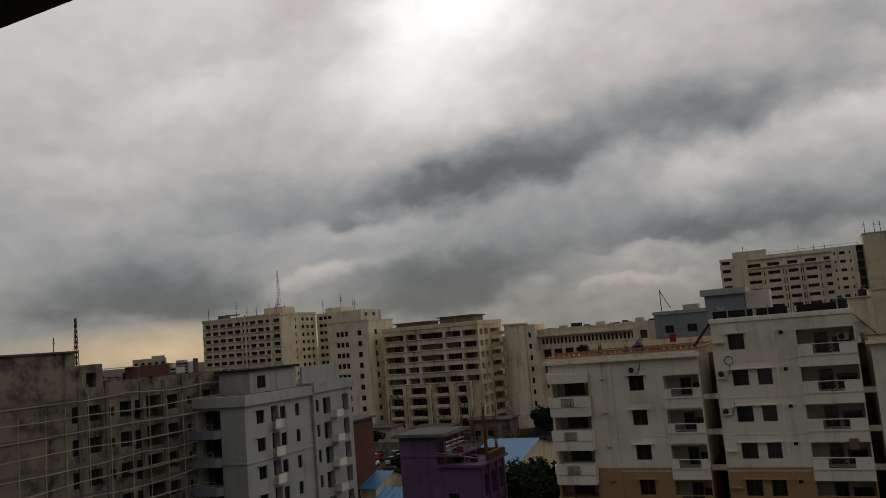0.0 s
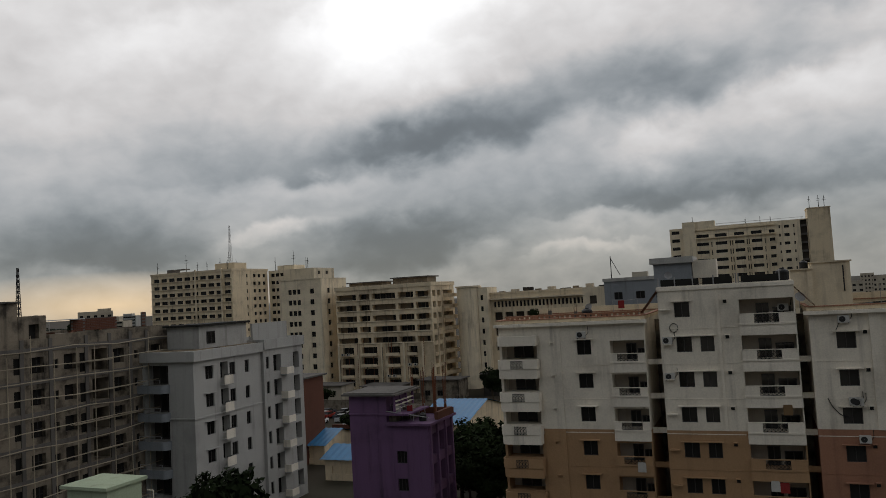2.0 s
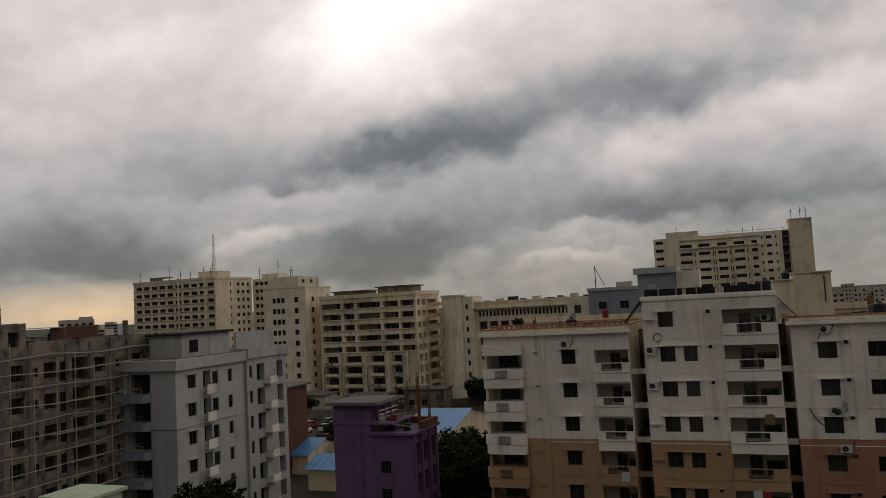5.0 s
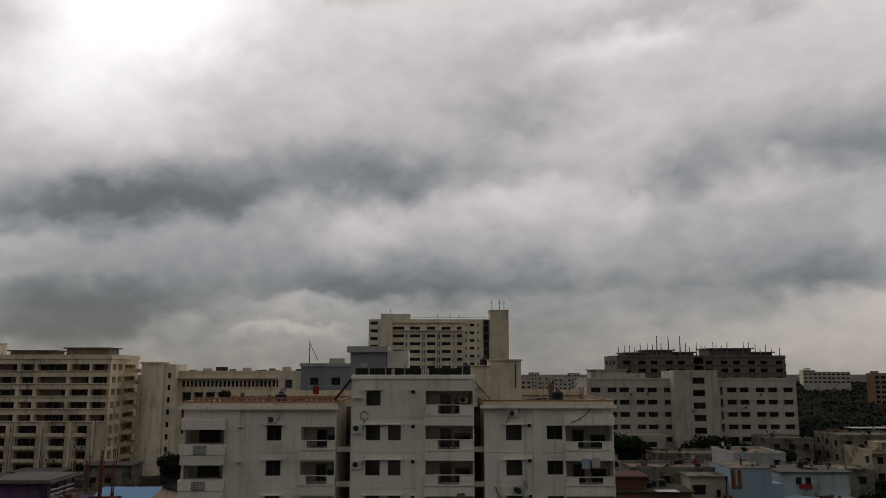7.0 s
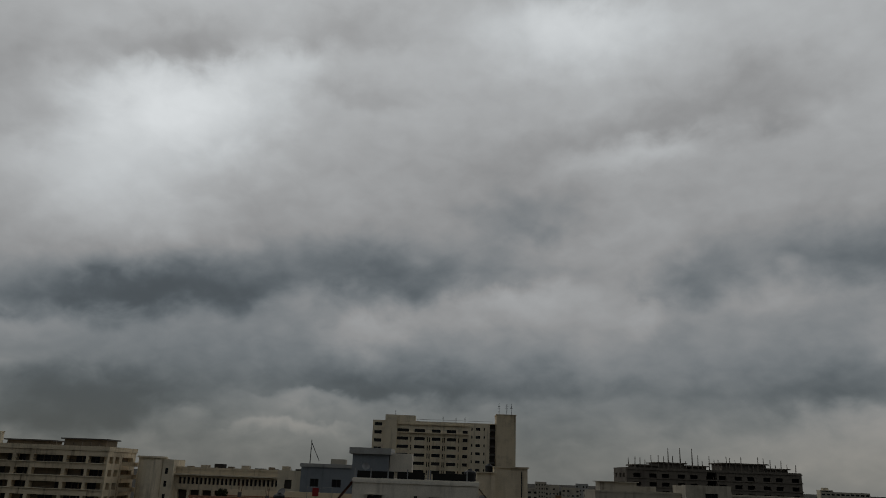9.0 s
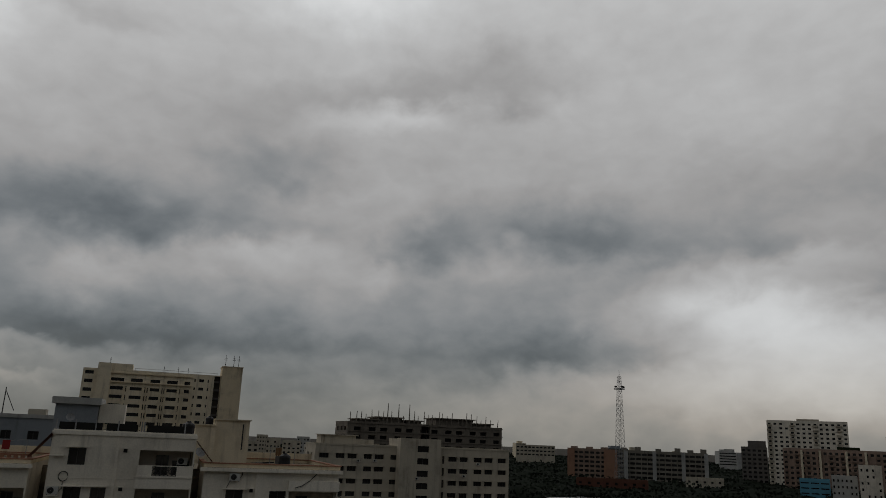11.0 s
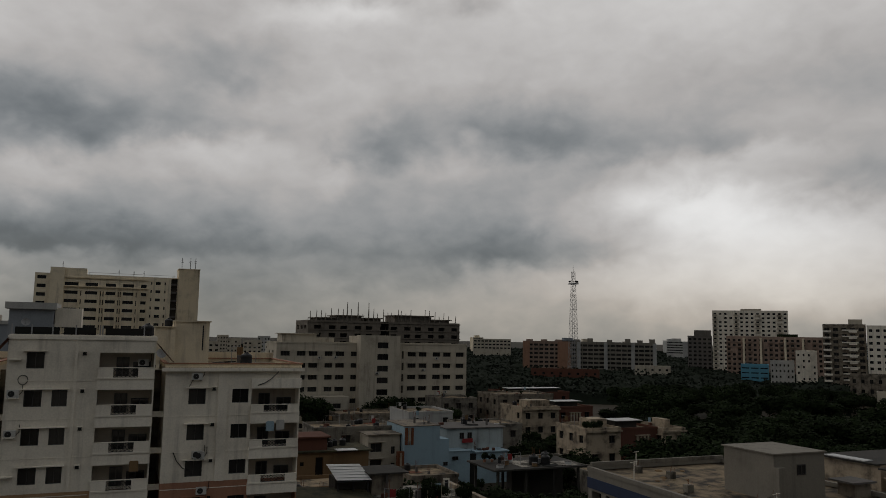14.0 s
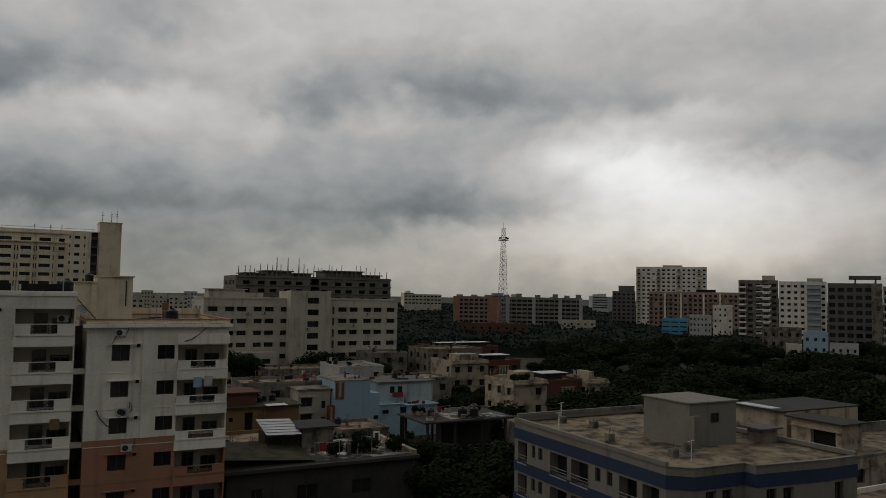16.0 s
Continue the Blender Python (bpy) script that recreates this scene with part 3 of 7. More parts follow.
part("pilaster", Shape().box(4.8, 5.0, -0.12, 0, 11.76, 23.7), WHITE, apartments, "", s_frame(X0))
# block with the terracotta base
X0, X1 = 3.7, 15.1
holes = []
for k in range(1, 8):
    t = 22.75 - FLOOR * k
    if t < 1.5:
        continue
    holes += [(1.9, 3.3, t - 1.32, t, 0.22), (5.5, 6.9, t - 1.25, t - 0.05, 0.22), (7.15, 11.3, t - 2.05, t - 0.1, 1.5)]
white_block(X0, X1, 21.5, TERRA, holes, 12.0)
for k in range(1, 8):
    t = 22.75 - FLOOR * k
    if t < 1.5:
        continue
    mat, m = paint(k, TERRA), s_frame(X0)
    window(apartments, m, 1.9, 3.3, t - 1.32, t, 0.22, True)
    window(apartments, m, 5.5, 6.9, t - 1.25, t - 0.05, 0.22, True)
    part("sunshade", Shape().box(1.65, 3.6, -0.36, 0, t + 0.05, t + 0.12), mat, apartments, "", m)
    vent(apartments, m, 3.95, t - 0.05, mat)
    flat_balcony(apartments, m, 7.15, 11.3, 8.2, 10.3, t - 0.1, t - 1.45, t - 2.03, mat, k, [(8.0, 1.0, 1.8), (9.6, 1.3, 1.4)])
part("beam", Shape().box(7.05, 11.45, -0.3, 0, 19.75, 20.6), TRIM, apartments, "", s_frame(X0))
part("pilaster", Shape().box(4.3, 5.1, -0.14, 0, 12.0, 21.2), WHITE, apartments, "", s_frame(X0))
for x0, x1, k0 in ((-17.0, -12.7, 1), (-8.1, -1.7, 0), (3.7, 10.7, 1)):
    for k in range(k0, 6):
        z = 22.75 - FLOOR * k - 2.32
        part("storey_line", Shape().box(x0, x1, FRONT - 0.03, FRONT - 0.002, z, z + 0.06), paint(k, TAN if x0 < 0 else TERRA) if z < 11.6 else TRIM, apartments, "", A0)
# dark light wells between the blocks, with a tie beam at each storey
for a, b in ((-9.4, -8.1), (2.8, 3.7)):
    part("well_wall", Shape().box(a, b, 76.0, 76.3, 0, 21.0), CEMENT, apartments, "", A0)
    for k in range(1, 8):
        t = 22.75 - FLOOR * k
        part("tie_beam", Shape().box(a, b, 69.4, 69.7, t - 2.4, t - 1.95), paint(k, TAN), apartments, "", A0)
# roofs
for a, b, z, edge, cap in ((-22.9, -9.4, 21.4, WHITE, TERRA), (-8.1, 2.8, 24.0, WHITE, WHITE), (3.7, 15.1, 21.5, WHITE, TERRA)):
    part("roof", Shape().box(a + 0.22, b - 0.22, FRONT + 0.22, BACK - 0.22, z - 0.02, z + 0.02), ROOF, apartments, "", A0)
for a, b, z in ((-23.0, -9.3, 21.4), (3.6, 15.2, 21.5)):
    part("cornice", Shape().box(a - 0.25, b + 0.15, FRONT - 0.45, FRONT - 0.002, z - 0.28, z), TRIM, apartments, "", A0)
    part("parapet", Shape().ring(a, b, FRONT, BACK, z + 0.02, z + 0.32, 0.2), CREAM, apartments, "low parapet with terracotta coping", A0)
    part("coping", Shape().ring(a - 0.08, b + 0.08, FRONT - 0.08, BACK + 0.08, z + 0.322, z + 0.42, 0.36), TERRA, apartments, "", A0)
    part("back_parapet", Shape().box(a, b, BACK - 0.2, BACK, z + 0.42, z + 1.0), CREAM, apartments, "", A0)
s = Shape()
for i in range(27):
    x = -22.6 + i * 0.49
    s.box(x, x + 0.3, FRONT + 1.6, FRONT + 1.75, 21.42, 21.95)
s.box(-22.7, -9.6, FRONT + 1.58, FRONT + 1.77, 21.95, 22.1)
part("roof_balustrade", s, TERRA, apartments, "low terracotta roof balustrade", A0)
part("roof_edge_band", Shape().box(-8.16, 2.86, FRONT - 0.1, FRONT - 0.002, 23.75, 24.05), TRIM, apartments, "", A0)
part("parapet", Shape().ring(-8.1, 2.8, FRONT, BACK, 24.02, 24.14, 0.2), TRIM, apartments, "", A0)
for a, b in ((-7.8, -4.6), (-4.3, -1.9), (-1.2, 1.7)):
    part("shade_screen", Shape().box(a, b, FRONT + 0.5, FRONT + 0.56, 24.05, 24.72), DARKTIN, apartments, "black shade net screen", A0)
for x in (-8.0, -6.6, -5.1, -3.4, -1.6, -1.4, 1.8):
    part("post", Shape().box(x - 0.05, x + 0.05, FRONT + 0.42, FRONT + 0.5, 24.04, 24.95), STEEL, apartments, "", A0)
# roof rooms
part("stair_room", Shape().box(-8.6, -5.3, 71.5, 76, 24.02, 26.2), BLUEGREY, apartments, "grey roof room", A0)
part("stair_room_roof", Shape().box(-8.9, -5.1, 71.2, 76.3, 26.2, 26.75), GREYPAINT, apartments, "", A0)
part("tank_room", Shape().box(-5.25, -3.2, 72.0, 74.6, 24.75, 26.35).box(-5.1, -4.9, 72.1, 74.5, 24.02, 24.75).box(-3.6, -3.4, 72.1, 74.5, 24.02, 24.75), TRIM, apartments, "white raised water tank box", A0)
s = Shape()
for i in range(8):
    s.box(-5.2 + i * 0.26, -5.14 + i * 0.26, 71.96, 72.0, 24.8, 26.3)
part("tank_ribs", s, TRIM, apartments, "", A0)
part("lift_room", Shape().box(4.75, 7.9, 77, 81.5, 21.52, 25.5), CREAM_PALE, apartments, "cream lift room on the roof", A0)
part("lift_room_roof", Shape().box(4.6, 8.05, 76.85, 81.65, 25.5, 25.62), CREAM_PALE, apartments, "", A0)
part("lift_room_annex", Shape().box(2.9, 4.75, 76.5, 81, 21.52, 24.95).box(2.75, 4.75, 76.3, 81.1, 24.95, 25.05), CREAM_PALE, apartments, "", A0)
part("vent_pipe", Shape().rod((7.3, 76.8, 22.8), (7.3, 76.8, 25.2), 0.06), DARKSTEEL, apartments, "", A0)
part("corner_awning", Shape().face([(-9.6, 68.2, 22.0), (-8.1, 68.2, 23.9), (-8.1, 70, 23.9), (-9.6, 70, 22.0)]).face([(-9.6, 70, 21.92), (-8.1, 70, 23.82), (-8.1, 68.2, 23.82), (-9.6, 68.2, 21.92)]), RUST, apartments, "rusty sheet awning", A0)
part("corner_awning", Shape().face([(2.85, 68.2, 23.6), (4.3, 68.2, 21.95), (4.3, 70, 21.95), (2.85, 70, 23.6)]).face([(2.85, 70, 23.52), (4.3, 70, 21.87), (4.3, 68.2, 21.87), (2.85, 68.2, 23.52)]), RUST, apartments, "rusty sheet awning", A0)


# ---- air conditioners, tanks, dishes ----
def air_conditioner(place, turn=0.0):
    ac = thing("air_conditioner", place, "off-white outdoor air conditioner on wall brackets", "air conditioner", "air conditioners", turn)
    part("casing", Shape().box(-0.42, 0.42, -0.38, -0.08, 0, 0.58), PLASTIC, ac)
    part("fan_grille", Shape().lathe(0, 0, [(0.02, 0.02), (0.12, 0.015), (0.2, 0.01), (0.24, 0.0)], 16), DARKSTEEL, ac, "dark round fan grille", Matrix.Translation((-0.1, -0.385, 0.29)) @ pose(0, 0, 0, 90, 0, 0))
    for x in (-0.33, 0.33):
        part("bracket", Shape().box(x - 0.03, x + 0.03, -0.4, 0, -0.05, 0), DARKSTEEL, ac)
    part("pipe", Shape().rod((0.42, -0.2, 0.2), (0.62, -0.05, 0.45), 0.025).rod((0.62, -0.05, 0.45), (0.62, -0.03, 1.0), 0.025), BLACKPLASTIC, ac)
    return ac


first_ac = air_conditioner((-15.0, FRONT, 19.95))
for x, z in ((-7.5, 19.2), (6.2, 20.5), (6.5, 14.0), (7.0, 11.0), (6.7, 17.1 - 3.2), (-7.5, 16.1), (1.9, 21.6)):
    copy_thing(first_ac, pose(x, FRONT + (1.49 if x == 1.9 else 0.0), z))


def water_tank(place, size=1.0):
    t = thing("water_tank", place, "black ribbed plastic roof water tank", "water tank", "water tanks")
    part("tank_body", Shape().lathe(0, 0, [(0.6 * size, 0), (0.62 * size, 0.3 * size), (0.6 * size, 0.6 * size), (0.62 * size, 0.9 * size), (0.58 * size, 1.05 * size), (0.25 * size, 1.25 * size), (0.0, 1.27 * size)], 14), BLACKPLASTIC, t)
    part("lid", Shape().lathe(0, 0, [(0.22 * size, 1.24 * size), (0.22 * size, 1.34 * size), (0.0, 1.36 * size)], 12), BLACKPLASTIC, t)
    return t


def dish(place, turn, r=0.45):
    d = thing("satellite_dish", place, "grey satellite dish on a short pole", "satellite dish", "satellite dishes", turn)
    part("bowl", Shape().lathe(0, 0, [(0.0, 0.0), (r * 0.5, 0.05), (r * 0.85, 0.14), (r, 0.2)], 16), STEEL, d, "", Matrix.Translation((0, -0.05, 1.0)) @ pose(0, 0, 0, 60, 0, 0))
    part("pole", Shape().rod((0, 0, 0), (0, 0, 1.0), 0.03), STEEL, d)
    part("feed_arm", Shape().rod((0, -0.1, 0.95), (0, -0.55, 1.3), 0.015), STEEL, d)
    return d


tank = water_tank((2.2, 74, 24.02), 0.9)
for x, y, z, k in ((4.2, 78.5, 25.05, 0.6), (-75, 55, 22.9, 1.0)):
    water_tank((x, y, z), k)
dish((3.3, 72, 21.52), 20)
dish((-15.2, 74, 21.42), -30)
dish((-7.2, 70.0, 24.02), 10, 0.35)


def aerial(place, height, bars=3, r=0.05):
    a = thing("roof_antenna", place, "thin metal antenna mast with crossbars on a roof", "antenna", "roof antennas")
    part("mast", Shape().rod((0, 0, 0), (0, 0, height), r, r * 0.6, 5), DARKSTEEL, a)
    for i in range(bars):
        z = height * (0.6 + 0.13 * i)
        w = 0.12 * height * (1 - 0.2 * i)
        part("crossbar", Shape().rod((-w, 0, z), (w, 0, z), r * 0.5, sides=4), DARKSTEEL, a)
    return a


def lattice_mast(place, height, base, top, label, mat=STEEL, rungs=12):
    """Tapered lattice mast: four legs, ties and crossed braces at each stage."""
    t = thing("lattice_mast", place, label, "mast")
    corners = ((-1, -1), (1, -1), (1, 1), (-1, 1))

    def at(c, z):
        r = base + (top - base) * z / height
        return (c[0] * r, c[1] * r, z)
    k = max(0.035, base * 0.042)
    for c in corners:
        part("leg", Shape().rod(at(c, 0), at(c, height), k, k * 0.7, 4), mat, t)
    for i in range(rungs):
        z0, z1 = height * i / rungs, height * (i + 1) / rungs
        s = Shape()
        for a, b in zip(corners, corners[1:] + corners[:1]):
            s.rod(at(a, z0), at(b, z1), k * 0.55, sides=3).rod(at(b, z0), at(a, z1), k * 0.55, sides=3).rod(at(a, z1), at(b, z1), k * 0.55, sides=3)
        part("brace", s, mat, t)
    return t


# ---- the purple house ----
def local(ob):
    """World space seen from a thing's base."""
    return ob.matrix_basis.inverted()


purple = thing("purple_house", (-36, 70, 0), "purple plastered house with an unfinished upper storey", "house")
L = local(purple)


def wblock(parent, x0, x1, y0, y1, z0, z1, mats, holes=None, top=True, name="wall", label=""):
    """block() in world numbers, under a thing."""
    ob = block(parent, x0, x1, y0, y1, z0, z1, mats, holes, top, name, label)
    ob.matrix_basis = local(parent)
    return ob


def wglaze(parent, which, box, holes, near=False, halves=2, frame_mat=None):
    m, _ = side(which, *box)
    m = local(parent) @ m
    for h in holes:
        window(parent, m, h[0], h[1], h[2], h[3], h[4], near, frame_mat, halves)


def wpart(name, shape, mats, parent, label=""):
    return part(name, shape, mats, parent, label, local(parent))


def walls(parent, box, z0, z1, mats, cols=None, levels=(), depth=0.2, near=False, halves=2, top=True, label="", frame_mat=None):
    """A block with a regular grid of windows on the sides given in cols."""
    hs = {w: grid(c, levels, depth) for w, c in (cols or {}).items()}
    ob = wblock(parent, *box, z0, z1, mats, hs, top, "wall", label)
    for w, h in hs.items():
        wglaze(parent, w, box, h, near, halves, frame_mat)
    return ob


tower = (-40.3, -36.0, 70.0, 75.0)
wblock(purple, *tower, 0, 14.6, PURPLE)
wpart("tower_roof", Shape().box(-40.9, -34.6, 69.4, 75.6, 14.6, 14.78).box(-40.7, -34.9, 69.6, 75.4, 14.78, 14.9), CONCRETE, purple, "thin dark roof slab")
wpart("terrace_ledge", Shape().box(-36.0, -33.4, 69.7, 75.0, 12.62, 12.8), PURPLE, purple)
for y in (70.1, 71.6, 73.0, 74.6):
    wpart("louvre_post", Shape().box(-35.2, -35.0, y - 0.1, y + 0.1, 12.8, 14.6), PURPLE, purple)
for z in (13.1, 13.5, 13.9):
    wpart("louvre", Shape().box(-35.3, -34.96, 70.2, 74.5, z, z + 0.08), TRIM, purple, "pale louvre slat")
wpart("terrace_wall", Shape().box(-36.0, -35.2, 70.6, 74.8, 11.85, 12.62), CEMENT, purple)
wpart("band", Shape().box(-40.34, -35.96, 69.9, 69.998, 12.6, 12.75), PURPLE, purple)
wpart("seam", Shape().box(-37.3, -37.1, 69.93, 69.998, 0, 12.6), PURPLE, purple)
body = (-36.0, -31.4, 70.0, 76.3)
hs = {"s": grid([(0.95, 2.1)], rows(9.0, 2.75, 3, 1.25), 0.25), "e": grid([(0.5, 2.0), (2.5, 4.0), (4.5, 5.9)], rows(10.6, 3.0, 4, 2.1), 1.2)}
wblock(purple, *body, 0, 11.6, [PURPLE, CEMENT], hs)
wglaze(purple, "s", body, hs["s"], True, 3)
wpart("roof_ledge", Shape().box(-36, -31.0, 69.6, 76.7, 11.6, 11.85), PURPLE, purple)
wpart("parapet", Shape().box(-35.9, -31.1, 75.9, 76.3, 11.85, 12.5).box(-31.5, -31.1, 72, 75.9, 11.85, 12.6), BRICK, purple, "unplastered brick parapet")
for y in (70.3, 72.1, 74.2, 76.0):
    wpart("column", Shape().box(-31.55, -31.2, y - 0.15, y + 0.15, 0, 11.6), PURPLE, purple)
for x, y in ((-35.4, 75.2), (-34.2, 75.4), (-33.0, 75.6), (-31.8, 75.7), (-31.8, 73.0)):
    s = Shape().box(x - 0.12, x + 0.12, y - 0.12, y + 0.12, 11.85, 12.9)
    for dx, dy in ((-0.08, -0.08), (0.08, -0.08), (0.08, 0.08), (-0.08, 0.08)):
        s.rod((x + dx, y + dy, 12.9), (x + dx * 1.6 + random.uniform(-0.15, 0.15), y + dy, 16.6 + random.uniform(-1.2, 0.8)), 0.035, sides=4)
    wpart("column_rebar", s, RUST, purple, "rusty column bars standing free")
wpart("roof_rail", Shape().rod((-36, 70, 13.0), (-31.3, 70.0, 12.4), 0.05).rod((-35.8, 71.6, 11.8), (-35.8, 71.6, 13.4), 0.05).rod((-34, 71.6, 11.8), (-34, 71.6, 13.2), 0.05).rod((-35.8, 71.6, 13.3), (-33.5, 71.6, 13.1), 0.04), STEEL, purple)
wpart("water_box", Shape().box(-35.9, -34.2, 72.4, 74.4, 11.85, 13.2), CEMENT, purple)

# ---- the pale grey apartment house ----
grey = thing("grey_apartment_house", (-60, 74, 0), "pale grey apartment house with white balcony panels", "building")
gb = (-64.0, -56.0, 64.7, 76.6)
lv = rows(18.3, 3.0, 6, 1.45)
hs = {"e": grid([(1.9, 3.2), (6.0, 7.0), (8.8, 9.6)], lv, 0.22) + grid([(4.4, 5.7)], [(a - 0.2, b + 0.2) for a, b in lv], 0.9),
      "s": grid([(1.2, 4.6)], [(a - 0.4, b + 0.35) for a, b in lv], 1.4)}
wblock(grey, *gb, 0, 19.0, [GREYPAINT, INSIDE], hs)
wglaze(grey, "e", gb, hs["e"], True)
wglaze(grey, "s", gb, [h for h in hs["s"] if h[4] < 1], True)
wpart("cornice", Shape().box(-64.3, -55.5, 64.3, 77, 19.0, 20.1), GREYPAINT, grey)
wpart("roof", Shape().box(-63.8, -56.2, 64.9, 76.5, 20.1, 20.14), ROOF, grey)
for z0, z1 in lv:
    b = wpart("balcony", Shape().box(-56.02, -55.35, 69.0, 70.5, z0 - 0.95, z0 - 0.85), GREYPAINT, grey)
    part("panel", Shape().box(-55.42, -55.35, 69.0, 70.5, z0 - 0.85, z0 + 0.15), TRIM, b, "white balcony panel")
    part("railing", Shape().box(-55.40, -55.36, 69.0, 70.5, z0 + 0.25, z0 + 0.3).box(-55.40, -55.36, 69.0, 69.04, z0 - 0.1, z0 + 0.25).box(-55.40, -55.36, 69.7, 69.74, z0 - 0.1, z0 + 0.25).box(-55.4, -55.36, 70.46, 70.5, z0 - 0.1, z0 + 0.25), DARKSTEEL, b)
    # darker blue-grey than the walls: this side's shade is put into it
    sb_ = part("side_balcony", rounded(1.0, 4.8, 0.9, z0 - 1.15, z0 - 0.25, 0.12, 0.6, False, True), BLUEGREY, grey, "", local(grey) @ pose(-64.0, 64.7, 0))
    part("railing", Shape().box(1.1, 4.2, -0.86, -0.82, z0 + 0.32, z0 + 0.36).box(1.1, 4.2, -0.86, -0.82, z0 + 0.02, z0 + 0.05).box(1.1, 1.14, -0.86, -0.82, z0 - 0.25, z0 + 0.32).box(2.6, 2.64, -0.86, -0.82, z0 - 0.25, z0 + 0.32).box(4.16, 4.2, -0.86, -0.82, z0 - 0.25, z0 + 0.32), STEEL, sb_)
    window(sb_, Matrix.Translation((0, 0, 0)), 2.2, 4.2, z0 - 0.3, z1 + 0.2, 1.4)
    wpart("sunshade", Shape().box(-56, -55.6, 66.3, 68.1, z1 + 0.04, z1 + 0.1), GREYPAINT, grey)
wpart("band", Shape().box(-64.05, -55.85, 64.55, 76.6, 12.85, 13.0), GREYPAINT, grey)
gb2 = (-64.0, -55.6, 76.6, 85.0)
hs = {"e": grid([(0.5, 1.1)], lv, 0.2) + grid([(2.0, 3.6), (6.3, 7.6)], [(a - 0.5, b + 0.1) for a, b in lv], 0.8)}
wblock(grey, *gb2, 0, 19.2, [GREYPAINT, INSIDE], hs)
wglaze(grey, "e", gb2, hs["e"], True)
wpart("parapet", Shape().ring(-64.1, -55.3, 76.5, 85.2, 19.2, 20.4, 0.25), GREYPAINT, grey)
for z0, z1 in lv:
    b = wpart("balcony", Shape().box(-55.6, -54.6, 80.0, 81.5, z0 - 1.1, z0 - 0.95), GREYPAINT, grey)
    part("panel", Shape().box(-54.68, -54.6, 80.0, 81.5, z0 - 0.95, z0 - 0.1).box(-55.6, -54.68, 80.0, 80.08, z0 - 0.95, z0 - 0.1), TRIM, b, "white balcony panel")
wpart("stair_room", Shape().box(-62, -57.5, 67.6, 76.0, 20.14, 22.6), GREYPAINT, grey)
wpart("stair_room_roof", Shape().box(-62.3, -57.0, 67.2, 76.2, 22.6, 22.85), DARKTIN, grey, "dark roof slab")
window(grey, local(grey) @ side("e", -62, -57.5, 67.6, 76)[0], 1.2, 2.6, 20.6, 22.0, 0.0, True)
wpart("rooftop_wall", Shape().box(-57.4, -57.1, 76.7, 84, 20.0, 22.4), GREYPAINT, grey)
brick_house = thing("brick_house", (-69, 100, 0), "red brick house with a tin awning", "house")
wblock(brick_house, -73, -65.0, 95, 105, 0, 13, [BRICK, INSIDE], {"s": grid([(4.5, 6.0)], rows(11, 3, 4, 1.4), 0.2)})
wpart("awning", Shape().box(-66.5, -62.8, 94.0, 95.6, 12.2, 12.3), TERRA, brick_house)
wpart("roof_slab", Shape().box(-73.3, -64.4, 94.6, 105.4, 13.0, 13.25), CONCRETE, brick_house)

# ---- the yard before the cream block ----
solo("compound_wall", Shape().box(-112, -58, 151.0, 151.25, 0, 2.1).box(-112, -58, 150.95, 151.3, 2.1, 2.2), CEMENT, "grey compound wall across an earth yard", "wall", kind="structure")
solo("compound_wall", Shape().box(-74, -48, 122.0, 122.25, 0, 1.9).box(-74, -48, 121.95, 122.3, 1.9, 2.0), BRICK, "low brick wall beside an earth lot", "wall", kind="structure")
for x0, x1, y0, z, m_ in ((-108, -94, 160, 4.2, OFFWHITE), (-90, -80, 163, 3.6, CEMENT), (-76, -66, 166, 4.6, CEMENT), (-62, -54, 172, 5.2, SHADEDIRT)):
    hutment = thing("low_outbuilding", ((x0 + x1) / 2, y0 + 3, 0), "low weathered outbuilding with a flat roof", "outbuilding", "outbuildings")
    hh = {"s": grid([(1.2, 2.6), (4.4, 5.8)], [(0.9, 2.2)], 0.2)}
    wblock(hutment, x0, x1, y0, y0 + 6, 0, z, [m_, INSIDE], hh)
    wglaze(hutment, "s", (x0, x1, y0, y0 + 6), hh["s"])
    wpart("roof_slab", Shape().box(x0 - 0.5, x1 + 0.5, y0 - 0.6, y0 + 6.4, z, z + 0.2), CONCRETE, hutment)

# ---- the unfinished house with bamboo scaffolding ----
shell = thing("unfinished_building", (-70, 55, 0), "unfinished bare cement building with empty window openings", "building")
FACE = -63.0
lev = rows(20.85, 3.0, 7, 1.3)
big = rows(21.1, 3.0, 7, 2.2)
hs = {"e": grid([(10.8, 12.3), (14.55, 15.95), (20.65, 22.15), (26.1, 27.5)], [(a - 0.15, b + 0.05) for a, b in lev], 0.5) + grid([(9.1, 10.0)], [(a - 0.1, b + 0.1) for a, b in lev], 0.16)
      + grid([(13.2, 13.9), (23.6, 24.1)], [(a + 0.1, b - 0.35) for a, b in lev], 0.16) + grid([(16.4, 17.2)], [(a - 0.6, b) for a, b in lev], 0.16) + grid([(17.9, 19.9)], big, 2.2)}
wblock(shell, -80, FACE, 40, 69, 0, 22.6, [CEMENT, ROOMDARK], hs)
for z0, z1 in lev:
    for y0, y1 in ((50.95, 52.15), (60.8, 61.95)):
        wpart("window_grille", Shape().box(FACE - 0.12, FACE - 0.08, y0, y1, z0 + 0.62, z0 + 0.66).box(FACE - 0.12, FACE - 0.08, (y0 + y1) / 2 - 0.03, (y0 + y1) / 2 + 0.03, z0, z1), DARKSTEEL, shell)
